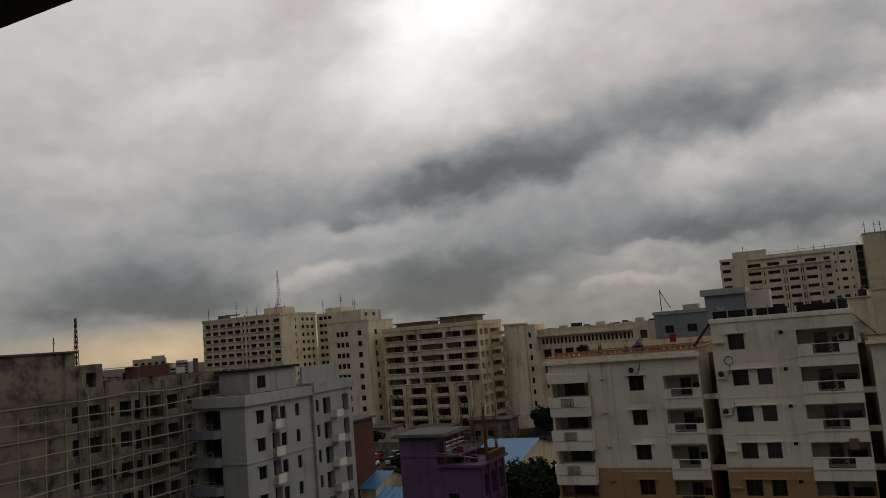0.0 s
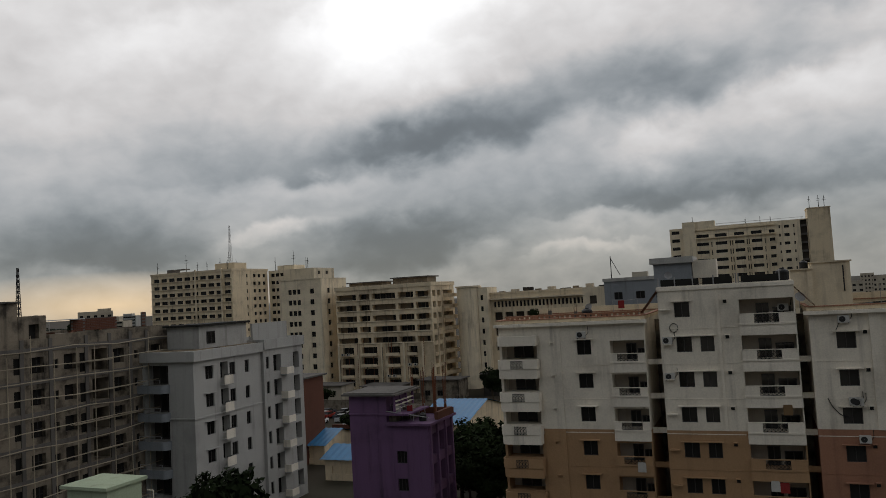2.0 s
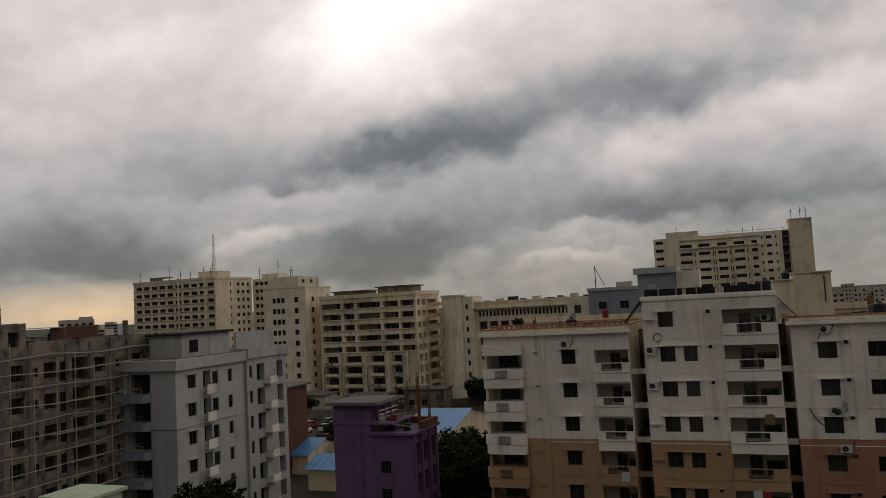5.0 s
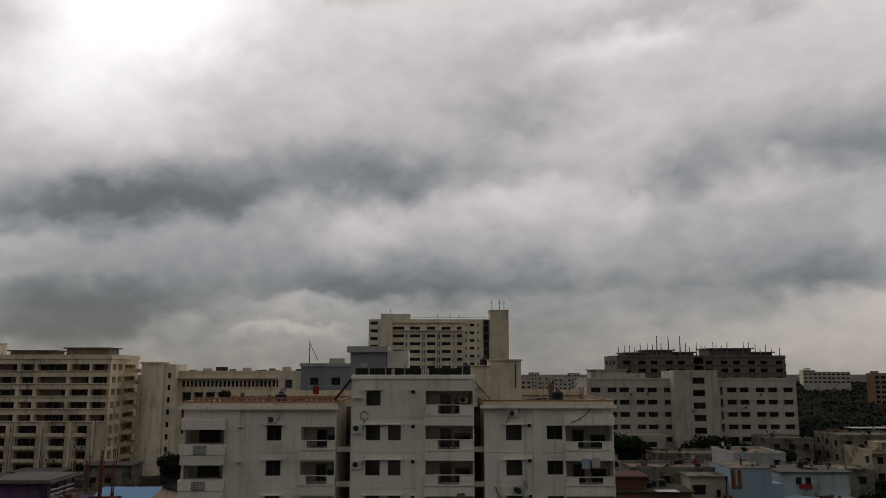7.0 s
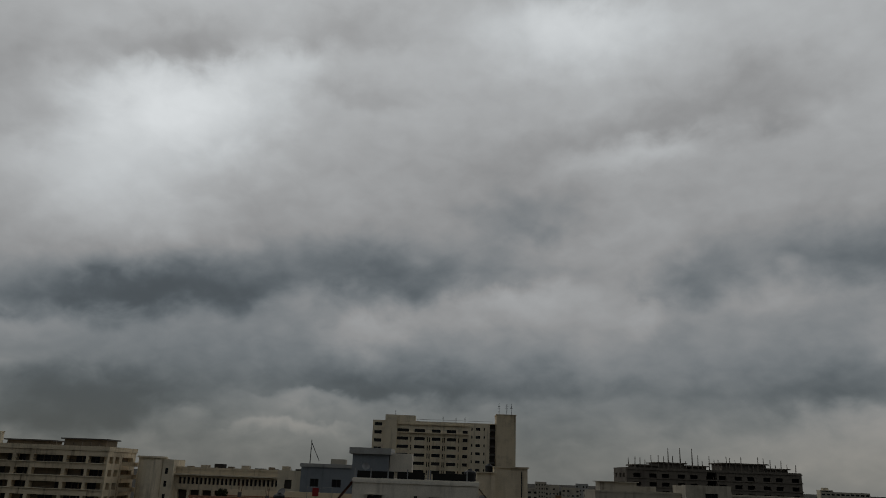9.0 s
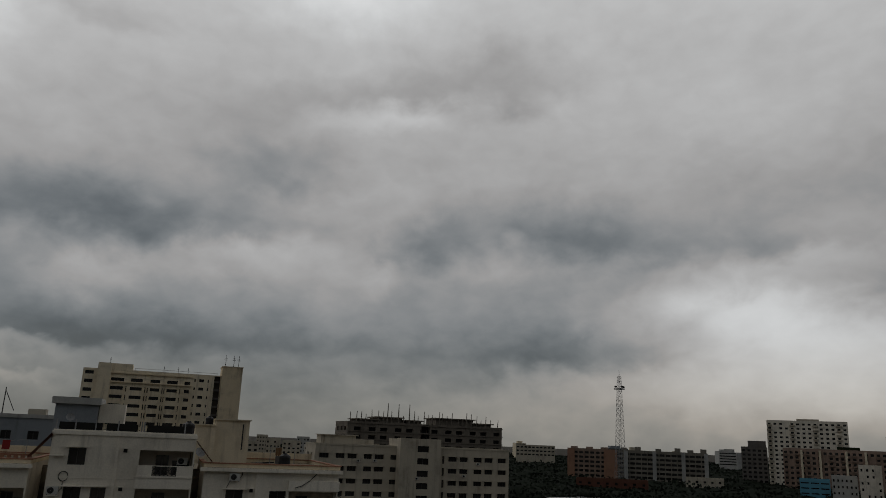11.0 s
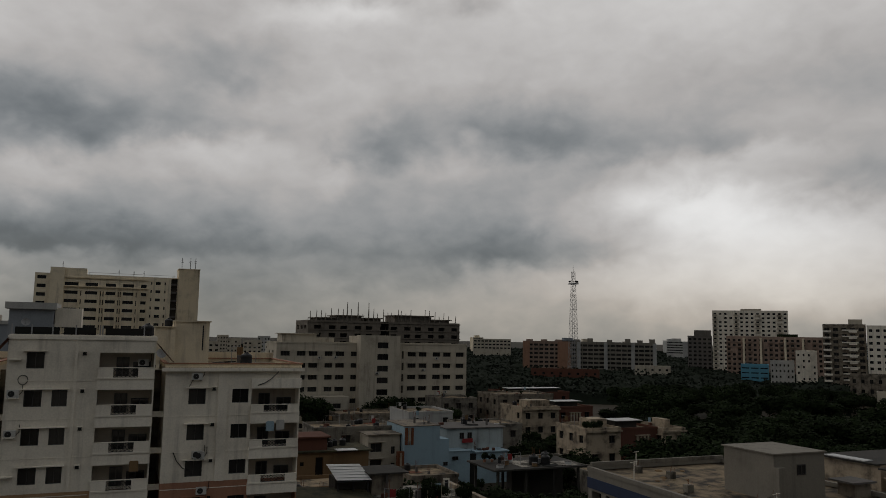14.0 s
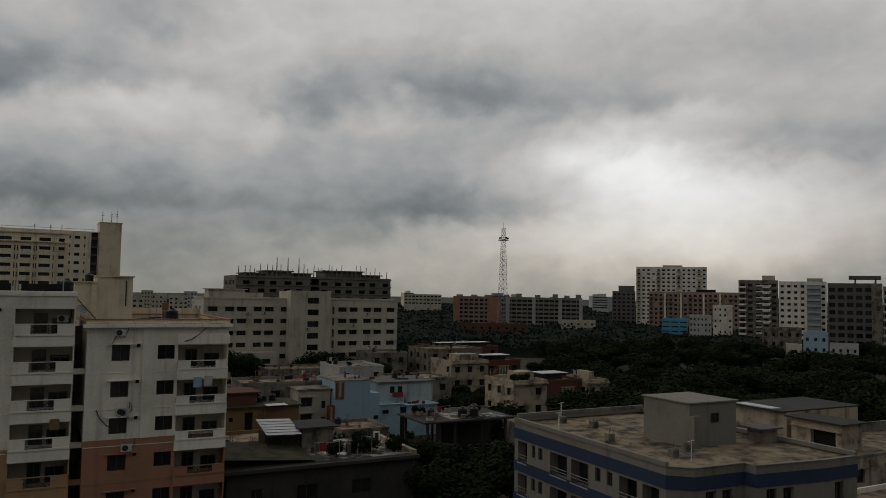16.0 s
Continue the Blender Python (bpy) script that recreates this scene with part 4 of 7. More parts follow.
for y in (40.5, 49.9, 53.0, 57.2, 60.2, 63.0, 65.4, 68.8):
    wpart("column", Shape().box(FACE, FACE + 0.12, y - 0.2, y + 0.2, 0, 22.6), CONCRETE, shell)
for k in range(7):
    z = 21.6 - 3 * k
    wpart("floor_beam", Shape().box(FACE, FACE + 0.1, 40, 69, z - 0.2, z + 0.2), CONCRETE, shell)
wpart("parapet", Shape().ring(-80, FACE, 53, 69, 22.6, 22.95, 0.2), CEMENT, shell)
wblock(shell, -70, FACE - 0.3, 49.9, 52.9, 22.6, 24.8, [CEMENT, ROOMDARK], {"e": [(1.1, 2.2, 22.65, 24.0, 0.5)]}, name="roof_room")
wblock(shell, -72, FACE - 0.1, 42, 49.7, 22.6, 26.05, CEMENT, name="roof_room")
wpart("roof_slab", Shape().box(-72.2, FACE + 0.2, 41.8, 49.9, 26.05, 26.2), CONCRETE, shell)
wpart("lean_roof", Shape().box(-71, -65.5, 54, 59.5, 24.2, 24.28), TIN, shell, "flat tin sheet roof")
for x, y0, y1, z1 in ((-66.5, 58.6, 60.4, 24.3), (-68.0, 61.2, 66.2, 24.3), (-66.2, 68.2, 68.9, 24.6)):
    wall = wpart("brick_wall", Shape().box(x - 0.22, x - 0.02, y0 + 0.02, y1 - 0.02, 22.95, z1 - 0.02), CONCRETE, shell)
    me = Shape().box(0, 0.06, 0, 0.46, 0, 0.16).data("brick", BRICK)
    rows_n, i = int((z1 - 22.95) / 0.18), 0
    for r in range(rows_n):
        y = y0 + (0.25 if r % 2 else 0.0)
        while y + 0.46 < y1:
            part("brick", me, None, wall, "", Matrix.Translation((x - 0.03, y, 22.96 + r * 0.18)))
            y += 0.5
scaffold = thing("bamboo_scaffolding", (-62, 55, 0), "weathered bamboo scaffolding tied along a cement wall", "scaffolding")
for k in range(14):
    z = 21.6 - 1.5 * k
    if z < 1:
        break
    y = 40.0
    a = (FACE + 0.9, y, z + random.uniform(-0.1, 0.1))
    while y < 69.5:
        y += random.uniform(4, 6)
        b = (FACE + 0.9 + random.uniform(-0.15, 0.25), y, z + random.uniform(-0.18, 0.18))
        wpart("ledger_pole", Shape().rod(a, (b[0], b[1] + 0.3, b[2]), 0.055, 0.05, 5), BAMBOO, scaffold)
        a = b
for i in range(13):
    y = 41 + i * 2.35
    wpart("upright_pole", Shape().rod((FACE + 0.85, y, 0), (FACE + 0.8 + random.uniform(-0.15, 0.2), y + random.uniform(-0.25, 0.25), 21.5 + random.uniform(-1.5, 1.5)), 0.06, 0.045, 5), BAMBOO, scaffold)
for k in range(5):
    wpart("plank_walk", Shape().box(FACE + 0.15, FACE + 0.75, 55 + 2 * (k % 2), 60 + 2 * k % 5, 19.9 - 3 * k, 19.96 - 3 * k), BAMBOO, scaffold)
lattice_mast((-64.7, 51.1, 24.8), 4.6, 0.16, 0.06, "small lattice antenna mast on a flat roof", DARKSTEEL, 9)
aerial((-64.6, 48.6, 26.2), 1.4)

# pale green roof hut close below
hut = thing("green_roof_hut", (-44.2, 41.5, 0), "pale green plastered stair hut with a flat roof", "hut")
wblock(hut, -46.2, -42.5, 40.0, 43.2, 0, 12.4, GREEN)
wpart("roof_slab", Shape().box(-46.6, -42.2, 39.7, 43.5, 12.4, 12.62), GREEN, hut)
wpart("railing", Shape().rod((-42.2, 43.4, 11.6), (-41.6, 43.4, 11.6), 0.04).rod((-41.6, 43.4, 9.5), (-41.6, 43.4, 11.6), 0.04).rod((-42.2, 43.4, 11.0), (-41.6, 43.4, 11.0), 0.03), TRIM, hut)


# ---- the long cream hospital-like block and its wings ----
cream = thing("cream_gallery_block", (-95, 180, 0), "weathered cream ten-storey block with open galleries", "building")
cb = (-105.0, -77.0, 178.0, 194.0)
gal = [(26.0 - 2.88 * k - 1.45, 26.0 - 2.88 * k) for k in range(5)]
gcols = [(0.3, 6.2), (7.0, 10.2), (11.0, 17.8), (18.6, 23.0), (23.6, 27.7)]
low = rows(12.0, 2.85, 4, 2.0)
lcols = [(1.4, 4.8), (7.2, 11.8), (14.8, 18.4), (21.0, 23.4)]
hs = {"s": grid(gcols, gal, 1.6) + grid(lcols, low, 1.0), "e": grid([(1.0, 3.0), (4.2, 6.4), (8.0, 14.5)], gal + low, 1.2)}
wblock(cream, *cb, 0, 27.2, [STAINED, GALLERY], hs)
m = local(cream) @ side("s", *cb)[0]
for z0, z1 in gal:
    for a, b in gcols:
        n = max(1, round((b - a) / 1.7))
        for i in range(n):
            if random.random() < 0.6:
                x = a + (b - a) * i / n
                window(cream, m, round(x + 0.1, 2), round(x + 0.1 + (b - a) / n - 0.2, 2), z0 + 0.05, z1 - 0.1, 1.6, False, None, 2)
    wpart("gallery_sill", Shape().box(-105, -77, 177.75, 177.998, z0 - 0.18, z0), CREAM_PALE, cream)
for z0, z1 in low:
    for a, b in lcols:
        window(cream, m, a + 0.2, b - 0.2, z0 + 0.3, z1, 1.0, False, None, 3)
        wpart("balcony", Shape().box(-105 + a - 0.1, -105 + b + 0.1, 177.2, 178, z0 - 0.35, z0 - 0.2).box(-105 + a - 0.1, -105 + b + 0.1, 177.2, 177.28, z0 - 0.2, z0 + 0.45), CREAM, cream)
for i in range(14):
    x = -104.2 + (i * 7.3) % 26.5
    wpart("waste_pipe", Shape().rod((x, 177.4, 0), (x + 0.1, 177.4, 9.0 + (i * 5) % 6), 0.07, sides=5), RUST if i % 3 else DARKSTEEL, cream)
for i, (a, b) in enumerate(gcols):
    wpart("gallery_rail", Shape().box(-105 + a, -105 + b, 177.8, 177.86, 26.0 - 0.95, 26.0 - 0.9), DARKSTEEL, cream)
for x in (-104.9, -99.0, -92.0, -85.6, -80.2):
    wpart("pilaster", Shape().box(x, x + 0.5, 177.6, 177.998, 0, 13.0), CREAM_PALE, cream)
wpart("parapet", Shape().ring(-105.2, -76.8, 177.8, 194.2, 27.2, 28.2, 0.25), CREAM, cream)
for a, b, y, z in ((-104, -94, 184, 29.6), (-90, -80, 183, 30.2)):
    wpart("roof_shed", Shape().box(a, b, y, y + 6, 27.2, z - 0.5), GALLERY, cream)
    for i in range(6):
        wpart("roof_post", Shape().box(a - 0.3 + i * (b - a) / 5, a - 0.15 + i * (b - a) / 5, y - 3.2, y - 3.05, 27.2, z - 0.9 - 0.2 * (i % 3)), CEMENT, cream)
    wpart("shed_roof", Shape().box(a - 0.6, b + 0.6, y - 0.6, y + 6.6, z - 0.5, z - 0.2), CONCRETE, cream)
for k, (z0, z1) in enumerate(gal + low):
    wpart("round_balcony", Shape().lathe(-77, 189, [(2.6, z0 - 0.5), (2.6, z0 + 0.45), (2.45, z0 + 0.45), (2.45, z0 - 0.5), (2.6, z0 - 0.5)], 16), CREAM, cream)
first = air_conditioner((-103, 177.2, 9.95))
for i in range(22):
    a, b = lcols[i % 4]
    copy_thing(first, pose(-105 + a + 0.6 + (i // 4) % 2 * 1.6, 177.2, 9.95 - 2.85 * (i * 3 % 4)))
wing = thing("cream_wing_block", (-117, 178, 0), "plain cream wing with small grouped windows", "building")
wb = (-121.9, -108.5, 176.5, 190.0)
lv = rows(28.4, 2.92, 9, 1.35)
hs = {"s": grid([(2.9, 4.0), (4.3, 5.4), (5.7, 6.8)], lv, 0.3) + grid([(9.8, 11.1)], lv, 0.3)}
hs["e"] = grid([(3.2, 4.6)], lv, 0.3)
wblock(wing, *wb, 0, 30.9, [CREAM_PALE, INSIDE], hs)
wglaze(wing, "s", wb, hs["s"])
wglaze(wing, "e", wb, hs["e"])
wpart("parapet", Shape().ring(-122.0, -108.4, 176.4, 190.1, 30.9, 31.2, 0.3), CREAM_PALE, wing)

tower_house = thing("cream_office_tower", (-205, 245, 0), "cream office tower with rows of dark windows", "building")
tb = (-224.6, -185.0, 237.0, 260.0)
lv = rows(37.4, 3.03, 11, 1.35)
cols = [(1.2 + i * 3.86, 1.2 + i * 3.86 + 2.95) for i in range(10)]
ecols = [(9.0, 9.8), (13.4, 15.0), (16.6, 18.2), (19.8, 21.4)]
hs = {"s": grid(cols, lv, 0.45), "e": grid(ecols, lv, 0.3)}
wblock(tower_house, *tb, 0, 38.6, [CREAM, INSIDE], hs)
wglaze(tower_house, "s", tb, hs["s"], False, 2)
wglaze(tower_house, "e", tb, hs["e"])
for z0, z1 in lv:
    wpart("sill_band", Shape().box(-224.6, -185, 236.6, 236.998, z0 - 0.25, z0 - 0.05), CREAM_PALE, tower_house)
for x in (-202.5, -190.0):
    wpart("rib", Shape().box(x, x + 0.5, 236.4, 236.998, 0, 40), CREAM_PALE, tower_house)
wpart("parapet", Shape().ring(-224.8, -184.8, 236.8, 260.2, 38.6, 39.5, 0.3), CREAM, tower_house)
wpart("lift_room", Shape().box(-196, -187, 241, 249, 38.6, 42.0), CREAM, tower_house)
wpart("tank_frame", Shape().box(-219, -216, 240, 244, 38.6, 41.0).box(-215, -210, 240, 243, 40.6, 41.0), CONCRETE, tower_house)
tb2 = (-184.6, -163.0, 260.3, 276.0)
hs = {"s": grid([(1.2, 2.9), (3.4, 5.1), (5.6, 7.2)], lv, 0.3), "e": grid([(3, 5), (9, 11)], lv, 0.3)}
wblock(tower_house, *tb2, 0, 38.6, [CREAM_PALE, INSIDE], hs)
wglaze(tower_house, "s", tb2, hs["s"])
wpart("roof_room", Shape().box(-182, -174, 263, 271, 38.6, 40.6), CREAM_PALE, tower_house)
for i, x in enumerate((-223, -211, -208, -199, -195, -193, -190, -188, -183, -176, -172, -168)):
    aerial((x, 239 + (i * 3) % 8 + (24 if x > -186 else 0), 38.6), (5.5, 8, 5, 4.5)[i % 4], 2, 0.13)
lattice_mast((-191.5, 245, 42.0), 15, 0.6, 0.15, "lattice antenna mast on an office roof", STEEL, 12)

rotunda = thing("cream_stair_tower", (-70, 187, 0), "cream stair tower with a rounded front", "tower")
pts = [(-73.2, 190)] + [(-70.2 - 3.0 * math.cos(a), 187 - 3.0 * math.sin(a)) for a in [math.pi * i / 10 for i in range(11)]] + [(-67.2, 190)]
s = Shape()
for p, q in zip(pts, pts[1:]):
    s.face([(*p, 0), (*q, 0), (*q, 26.2), (*p, 26.2)])
s.face([(*p, 26.2) for p in pts])
wpart("wall", s, CREAM_PALE, rotunda)
wpart("cap", Shape().lathe(-70.2, 187, [(3.4, 26.2), (3.4, 26.6), (0.1, 26.62)], 20), CREAM_PALE, rotunda)
rb = (-67.2, -64.6, 186, 194)
hs = {"s": grid([(0.7, 1.4)], rows(24, 2.9, 8, 1.3), 0.3), "e": grid([(2, 4)], rows(24, 2.9, 8, 1.3), 0.3)}
wblock(rotunda, *rb, 0, 26.0, [CREAM_PALE, INSIDE], hs)
wglaze(rotunda, "s", rb, hs["s"])

longlow = thing("cream_long_block", (-50, 195, 0), "long cream block with a row of narrow windows", "building")
lb = (-64.6, -34.0, 188.0, 204.0)
hs = {"s": grid([(1 + i * 1.0, 1.62 + i * 1.0) for i in range(29)], [(20.6, 22.1)], 0.5) + grid([(1 + i * 2.9, 3.2 + i * 2.9) for i in range(10)], [(17.0, 19.3), (13.2, 15.5), (9.4, 11.7)], 1.0)}
wblock(longlow, *lb, 0, 24.0, [CREAM, INSIDE], hs)
wglaze(longlow, "s", lb, [h for h in hs["s"] if h[2] > 20], False, 1)
wpart("eave", Shape().box(-64.8, -33.8, 187, 188, 22.6, 22.9), CREAM_PALE, longlow)
wpart("parapet", Shape().ring(-64.7, -33.9, 187.9, 204.1, 24.0, 24.5, 0.3), CREAM, longlow)
for i in range(9):
    x = -63 + i * 3.3
    wpart("roof_unit", Shape().box(x, x + 1.2 + (i % 3) * 0.6, 191, 193, 24.0, 24.7 + (i * 7 % 5) * 0.18), (GALLERY, OFFWHITE, SHADEDIRT)[i % 3], longlow)
roofblock = thing("grey_roof_house", (-19.5, 135, 0), "blue-grey house with square windows and a roof mast", "house")
kb = (-24.0, -13.0, 130.0, 142.0)
hs = {"s": grid([(1.6, 3.0), (5.2, 6.7), (8.5, 10)], rows(23.35, 3, 7, 1.25), 0.25)}
wblock(roofblock, *kb, 0, 25.2, [BLUEGREY, INSIDE], hs)
wglaze(roofblock, "s", kb, hs["s"])
wpart("parapet", Shape().ring(-24.2, -12.8, 129.8, 142.2, 25.2, 25.75, 0.2), GREYPAINT, roofblock)
wpart("roof_shed", Shape().box(-19.5, -17, 132, 134, 25.2, 26.6), OFFWHITE, roofblock)
wpart("roof_mast", Shape().rod((-22.8, 131, 25.2), (-22.8, 131, 29.6), 0.09, 0.06, 5).rod((-22.8, 131, 29.2), (-21.3, 131, 26.2), 0.06, 0.05, 4), DARKSTEEL, roofblock)
kb2 = (-28.0, -24.0, 131.0, 142.0)
wblock(roofblock, *kb2, 0, 24.5, [CREAM_PALE, INSIDE], {"s": grid([(1.2, 2.4)], rows(23, 3, 7, 1.4), 0.25)})

# ---- the tall cream tower beyond the white building ----
high = thing("cream_high_rise", (-2, 303, 0), "cream high-rise with wide windows and a blind lift tower", "building")
hb = (-28.7, 18.3, 296.0, 312.0)
lv = rows(41.4, 3.0, 13, 1.15)
wide = [(9.4, 13.8), (16.0, 20.0), (22.6, 25.9), (28.3, 31.9), (34.3, 36.2)]
slit = [(14.5, 14.85), (20.9, 21.25), (21.7, 22.05), (26.7, 27.05), (27.4, 27.7), (32.7, 33.0)]
hs = {"s": grid([(0.7, 3.5)], rows(43.4, 3.0, 13, 1.2), 0.4) + grid(wide, lv, 0.5) + grid(slit, [(z0 - 0.6, z1 + 0.1) for z0, z1 in lv[1:]], 0.3)
      + grid([(37.6, 38.1), (39.3, 41.0), (42.3, 42.8)], [(z0 + 1.3, z1 + 1.2) for z0, z1 in lv], 0.35) + [(44.6, 46.8, 0.3, 44.0, 1.5)]}
wblock(high, *hb, 0, 44.3, [CREAM_PALE, INSIDE], hs)
wglaze(high, "s", hb, [h for h in hs["s"] if h[1] - h[0] > 1.0 and h[3] - h[2] < 3])
for k in range(14):
    wpart("stair_landing", Shape().box(15.9, 18.1, 296.3, 297.4, 2.6 + 3 * k, 3.3 + 3 * k), CONCRETE, high)
wpart("band", Shape().box(-19.4, 8.2, 295.3, 295.998, 39.8, 40.1).box(-19.4, 8.2, 295.5, 295.998, 42.9, 43.3), CREAM, high)
for x in (-15.0, -8.4, -6.3, -2.6, -0.6, 3.6, 5.4, 7.8):
    wpart("fin", Shape().box(x, x + 0.3, 295.4, 295.998, 0, 39.8), CREAM_PALE, high)
wpart("blank_pier", Shape().box(-24.0, -19.5, 295.2, 295.998, 0, 46.4), CREAM_PALE, high)
wpart("lift_room", Shape().box(-24.0, -12.6, 296.2, 303, 44.3, 46.4), CREAM_PALE, high)
wpart("blind_tower", Shape().box(18.4, 25.7, 295.0, 306, 0, 47.6), CREAM, high, "blind cream lift tower")
wpart("tower_cap", Shape().box(18.2, 25.9, 294.8, 306.2, 47.6, 47.9), CREAM, high)
wpart("roof_rail", Shape().ring(-12, 17, 296.4, 310, 45.0, 45.1, 0.1), STEEL, high)
for x in (19.6, 22.6, 24.4):
    aerial((x, 300, 47.9), 4.6, 2, 0.12)
for x in (-20.5, -2, 3, 6.5):
    aerial((x, 300, 46.4 if x < -10 else 44.3), 2.4, 2, 0.1)

# ---- the pale slab with the stair tower ----
slab = thing("offwhite_slab_block", (62, 199, 0), "off-white seven-storey slab with paired windows", "building")
sb = (36.0, 88.3, 192.0, 206.0)
lv = rows(20.3, 3.0, 7, 1.15)
cols = [(1.1, 3.4), (5.2, 7.4), (8.2, 10.5), (12.4, 14.4), (15.2, 17.5), (19.3, 21.4), (35.0, 37.3), (38.2, 40.4), (42.2, 44.4), (45.3, 47.5), (49.1, 51.4)]
hs = {"s": grid(cols, lv, 0.3) + grid([(33.3, 33.9)], [(z0 - 0.6, z1 + 0.2) for z0, z1 in lv], 0.3), "w": grid([(3, 5), (8, 10)], lv, 0.3)}
wblock(slab, *sb, 0, 22.2, [OFFWHITE, INSIDE], hs)
wglaze(slab, "s", sb, [h for h in hs["s"] if h[1] - h[0] > 1], False, 3)
wglaze(slab, "w", sb, hs["w"], False, 3)
for z0, z1 in lv:
    for a, b in cols:
        wpart("sunshade", Shape().box(36 + a - 0.15, 36 + b + 0.15, 191.5, 191.998, z1 + 0.05, z1 + 0.15), OFFWHITE, slab)
wpart("parapet", Shape().ring(35.9, 88.4, 191.9, 206.1, 22.2, 22.6, 0.25), OFFWHITE, slab)
stw = (56.8, 67.6, 188.6, 192.0)
hs = {"s": grid([(4.6, 7.6)], rows(22.8, 3.0, 8, 1.5), 0.35)}
wblock(slab, *stw, 0, 24.6, [OFFWHITE, INSIDE], hs)
wglaze(slab, "s", stw, hs["s"])
wpart("tower_back", Shape().box(57, 67.4, 192.0, 200, 22.6, 24.4), OFFWHITE, slab)
for a, b, z in ((44, 53.5, 9.2), (77, 86.5, 9.0)):
    ab = (a, b, 186.5, 191.7)
    hs = {"s": grid([(1.2, 3.2), (5.5, 7.5)], rows(z - 1.6, 3.0, 3, 1.2), 0.3)}
    wblock(slab, *ab, 0, z, [OFFWHITE, INSIDE], hs)
    wglaze(slab, "s", ab, hs["s"])
wpart("roof_shed", Shape().box(38, 47, 196, 202, 22.6, 24.6).box(46.5, 52, 197, 201, 22.6, 23.8).box(37.5, 47.5, 195.5, 202.5, 24.6, 24.8), OFFWHITE, slab)
for i, (x, z) in enumerate(((47.0, 18.4), (51.2, 18.5), (75.4, 15.3), (79.3, 18.4), (82.0, 9.4), (61.4, 14.6))):
    copy_thing(first_ac, pose(x, 191.99 if i < 5 else 188.59, z))

# ---- the dark unfinished block behind it ----
raw = thing("raw_concrete_block", (98, 300, 0), "dark unfinished concrete block with bars on top", "building")
nb = (66.0, 130.0, 290.0, 312.0)
lv = rows(28.2, 3.0, 9, 1.5)
cols = [(2.5 + i * 5.2 + (i % 2) * 0.6, 5.2 + i * 5.2 + (i % 2) * 0.6) for i in range(12)]
hs = {"s": grid(cols, lv, 1.0) + [(29.5, 33, 0.3, 30, 2.0)], "w": grid([(3, 6), (10, 13), (16, 19)], lv, 0.8)}
wblock(raw, *nb, 0, 30.2, [RAW, ROOMDARK], hs)
for k in range(10):
    wpart("floor_edge", Shape().box(65.8, 130.2, 289.7, 289.998, 29.4 - 3 * k, 29.8 - 3 * k), RAW, raw)
for a, b, z in ((70, 78, 31.4), (78, 88, 32.4), (90, 96, 31.6), (102, 118, 33.0), (118, 126, 31.6)):
    wpart("roof_structure", Shape().box(a, b, 292, 304, 30.2, z - 0.4).box(a - 0.8, b + 0.8, 291, 305, z - 0.4, z), RAW, raw)
for i in range(30):
    x = 67 + i * 2.1 + random.uniform(-0.6, 0.6)
    h = 37.6 if i in (7, 9, 11) else 32.8 + random.uniform(0, 2.6)
    wpart("column_bar", Shape().rod((x, 291, 30.2), (x + random.uniform(-0.2, 0.2), 291, h), 0.3 if i in (7, 9, 11) else 0.2, 0.12, 4), RAW, raw)


# ---- smaller houses ----
def house(name, label, box, h, mats, floors, cols, sides="sw", win=(1.1, 1.25), parapet=0.5, trim=None, skip=0.0, group="low houses", depth=0.22):
    """A flat-roofed house with window openings, parapet and roof."""
    x0, x1, y0, y1 = box
    ob = thing(name, ((x0 + x1) / 2, (y0 + y1) / 2, 0), label, "house", group)
    top = h - 0.9
    lv = [(top - 3.0 * k - win[1], top - 3.0 * k) for k in range(floors) if top - 3.0 * k - win[1] > 0.3]
    hs = {}
    for w in sides:
        length = side(w, *box)[1]
        n = cols if w in "sn" else max(1, round(cols * length / (x1 - x0)))
        step = length / n
        hs[w] = [(step * (i + 0.5) - win[0] / 2, step * (i + 0.5) + win[0] / 2, a, b, depth) for i in range(n) for a, b in lv if random.random() >= skip]
    wblock(ob, *box, 0, h, [mats, INSIDE], hs)
    for w in sides:
        wglaze(ob, w, box, hs[w])
        m, _ = side(w, *box)
        for q in hs[w]:
            part("sunshade", Shape().box(q[0] - 0.15, q[1] + 0.15, -0.4, -0.002, q[3] + 0.05, q[3] + 0.13), trim or mats, ob, "", local(ob) @ m)
    wpart("parapet", Shape().ring(x0 - 0.08, x1 + 0.08, y0 - 0.08, y1 + 0.08, h, h + parapet, 0.22), trim or mats, ob)
    wpart("roof", Shape().box(x0 + 0.15, x1 - 0.15, y0 + 0.15, y1 - 0.15, h, h + 0.03), ROOF, ob)
    return ob


blue = thing("blue_house", (50, 122, 0), "pale blue plastered house with a stepped blind wall", "house", "low houses")
wpart("wall", Shape().box(43.4, 49.6, 118, 127, 0, 9.9), LILAC, blue)
wpart("wall", Shape().box(49.6, 51.3, 118.02, 127, 0, 7.7), LILAC, blue)
wpart("wall", Shape().box(51.3, 55.2, 118.04, 127, 0, 5.6), LILAC, blue)
wpart("coping", Shape().box(43.3, 49.7, 117.9, 127.1, 9.9, 10.02), CEMENT, blue)
wpart("coping", Shape().box(51.2, 55.3, 117.9, 119.0, 5.6, 5.7), LILAC, blue)
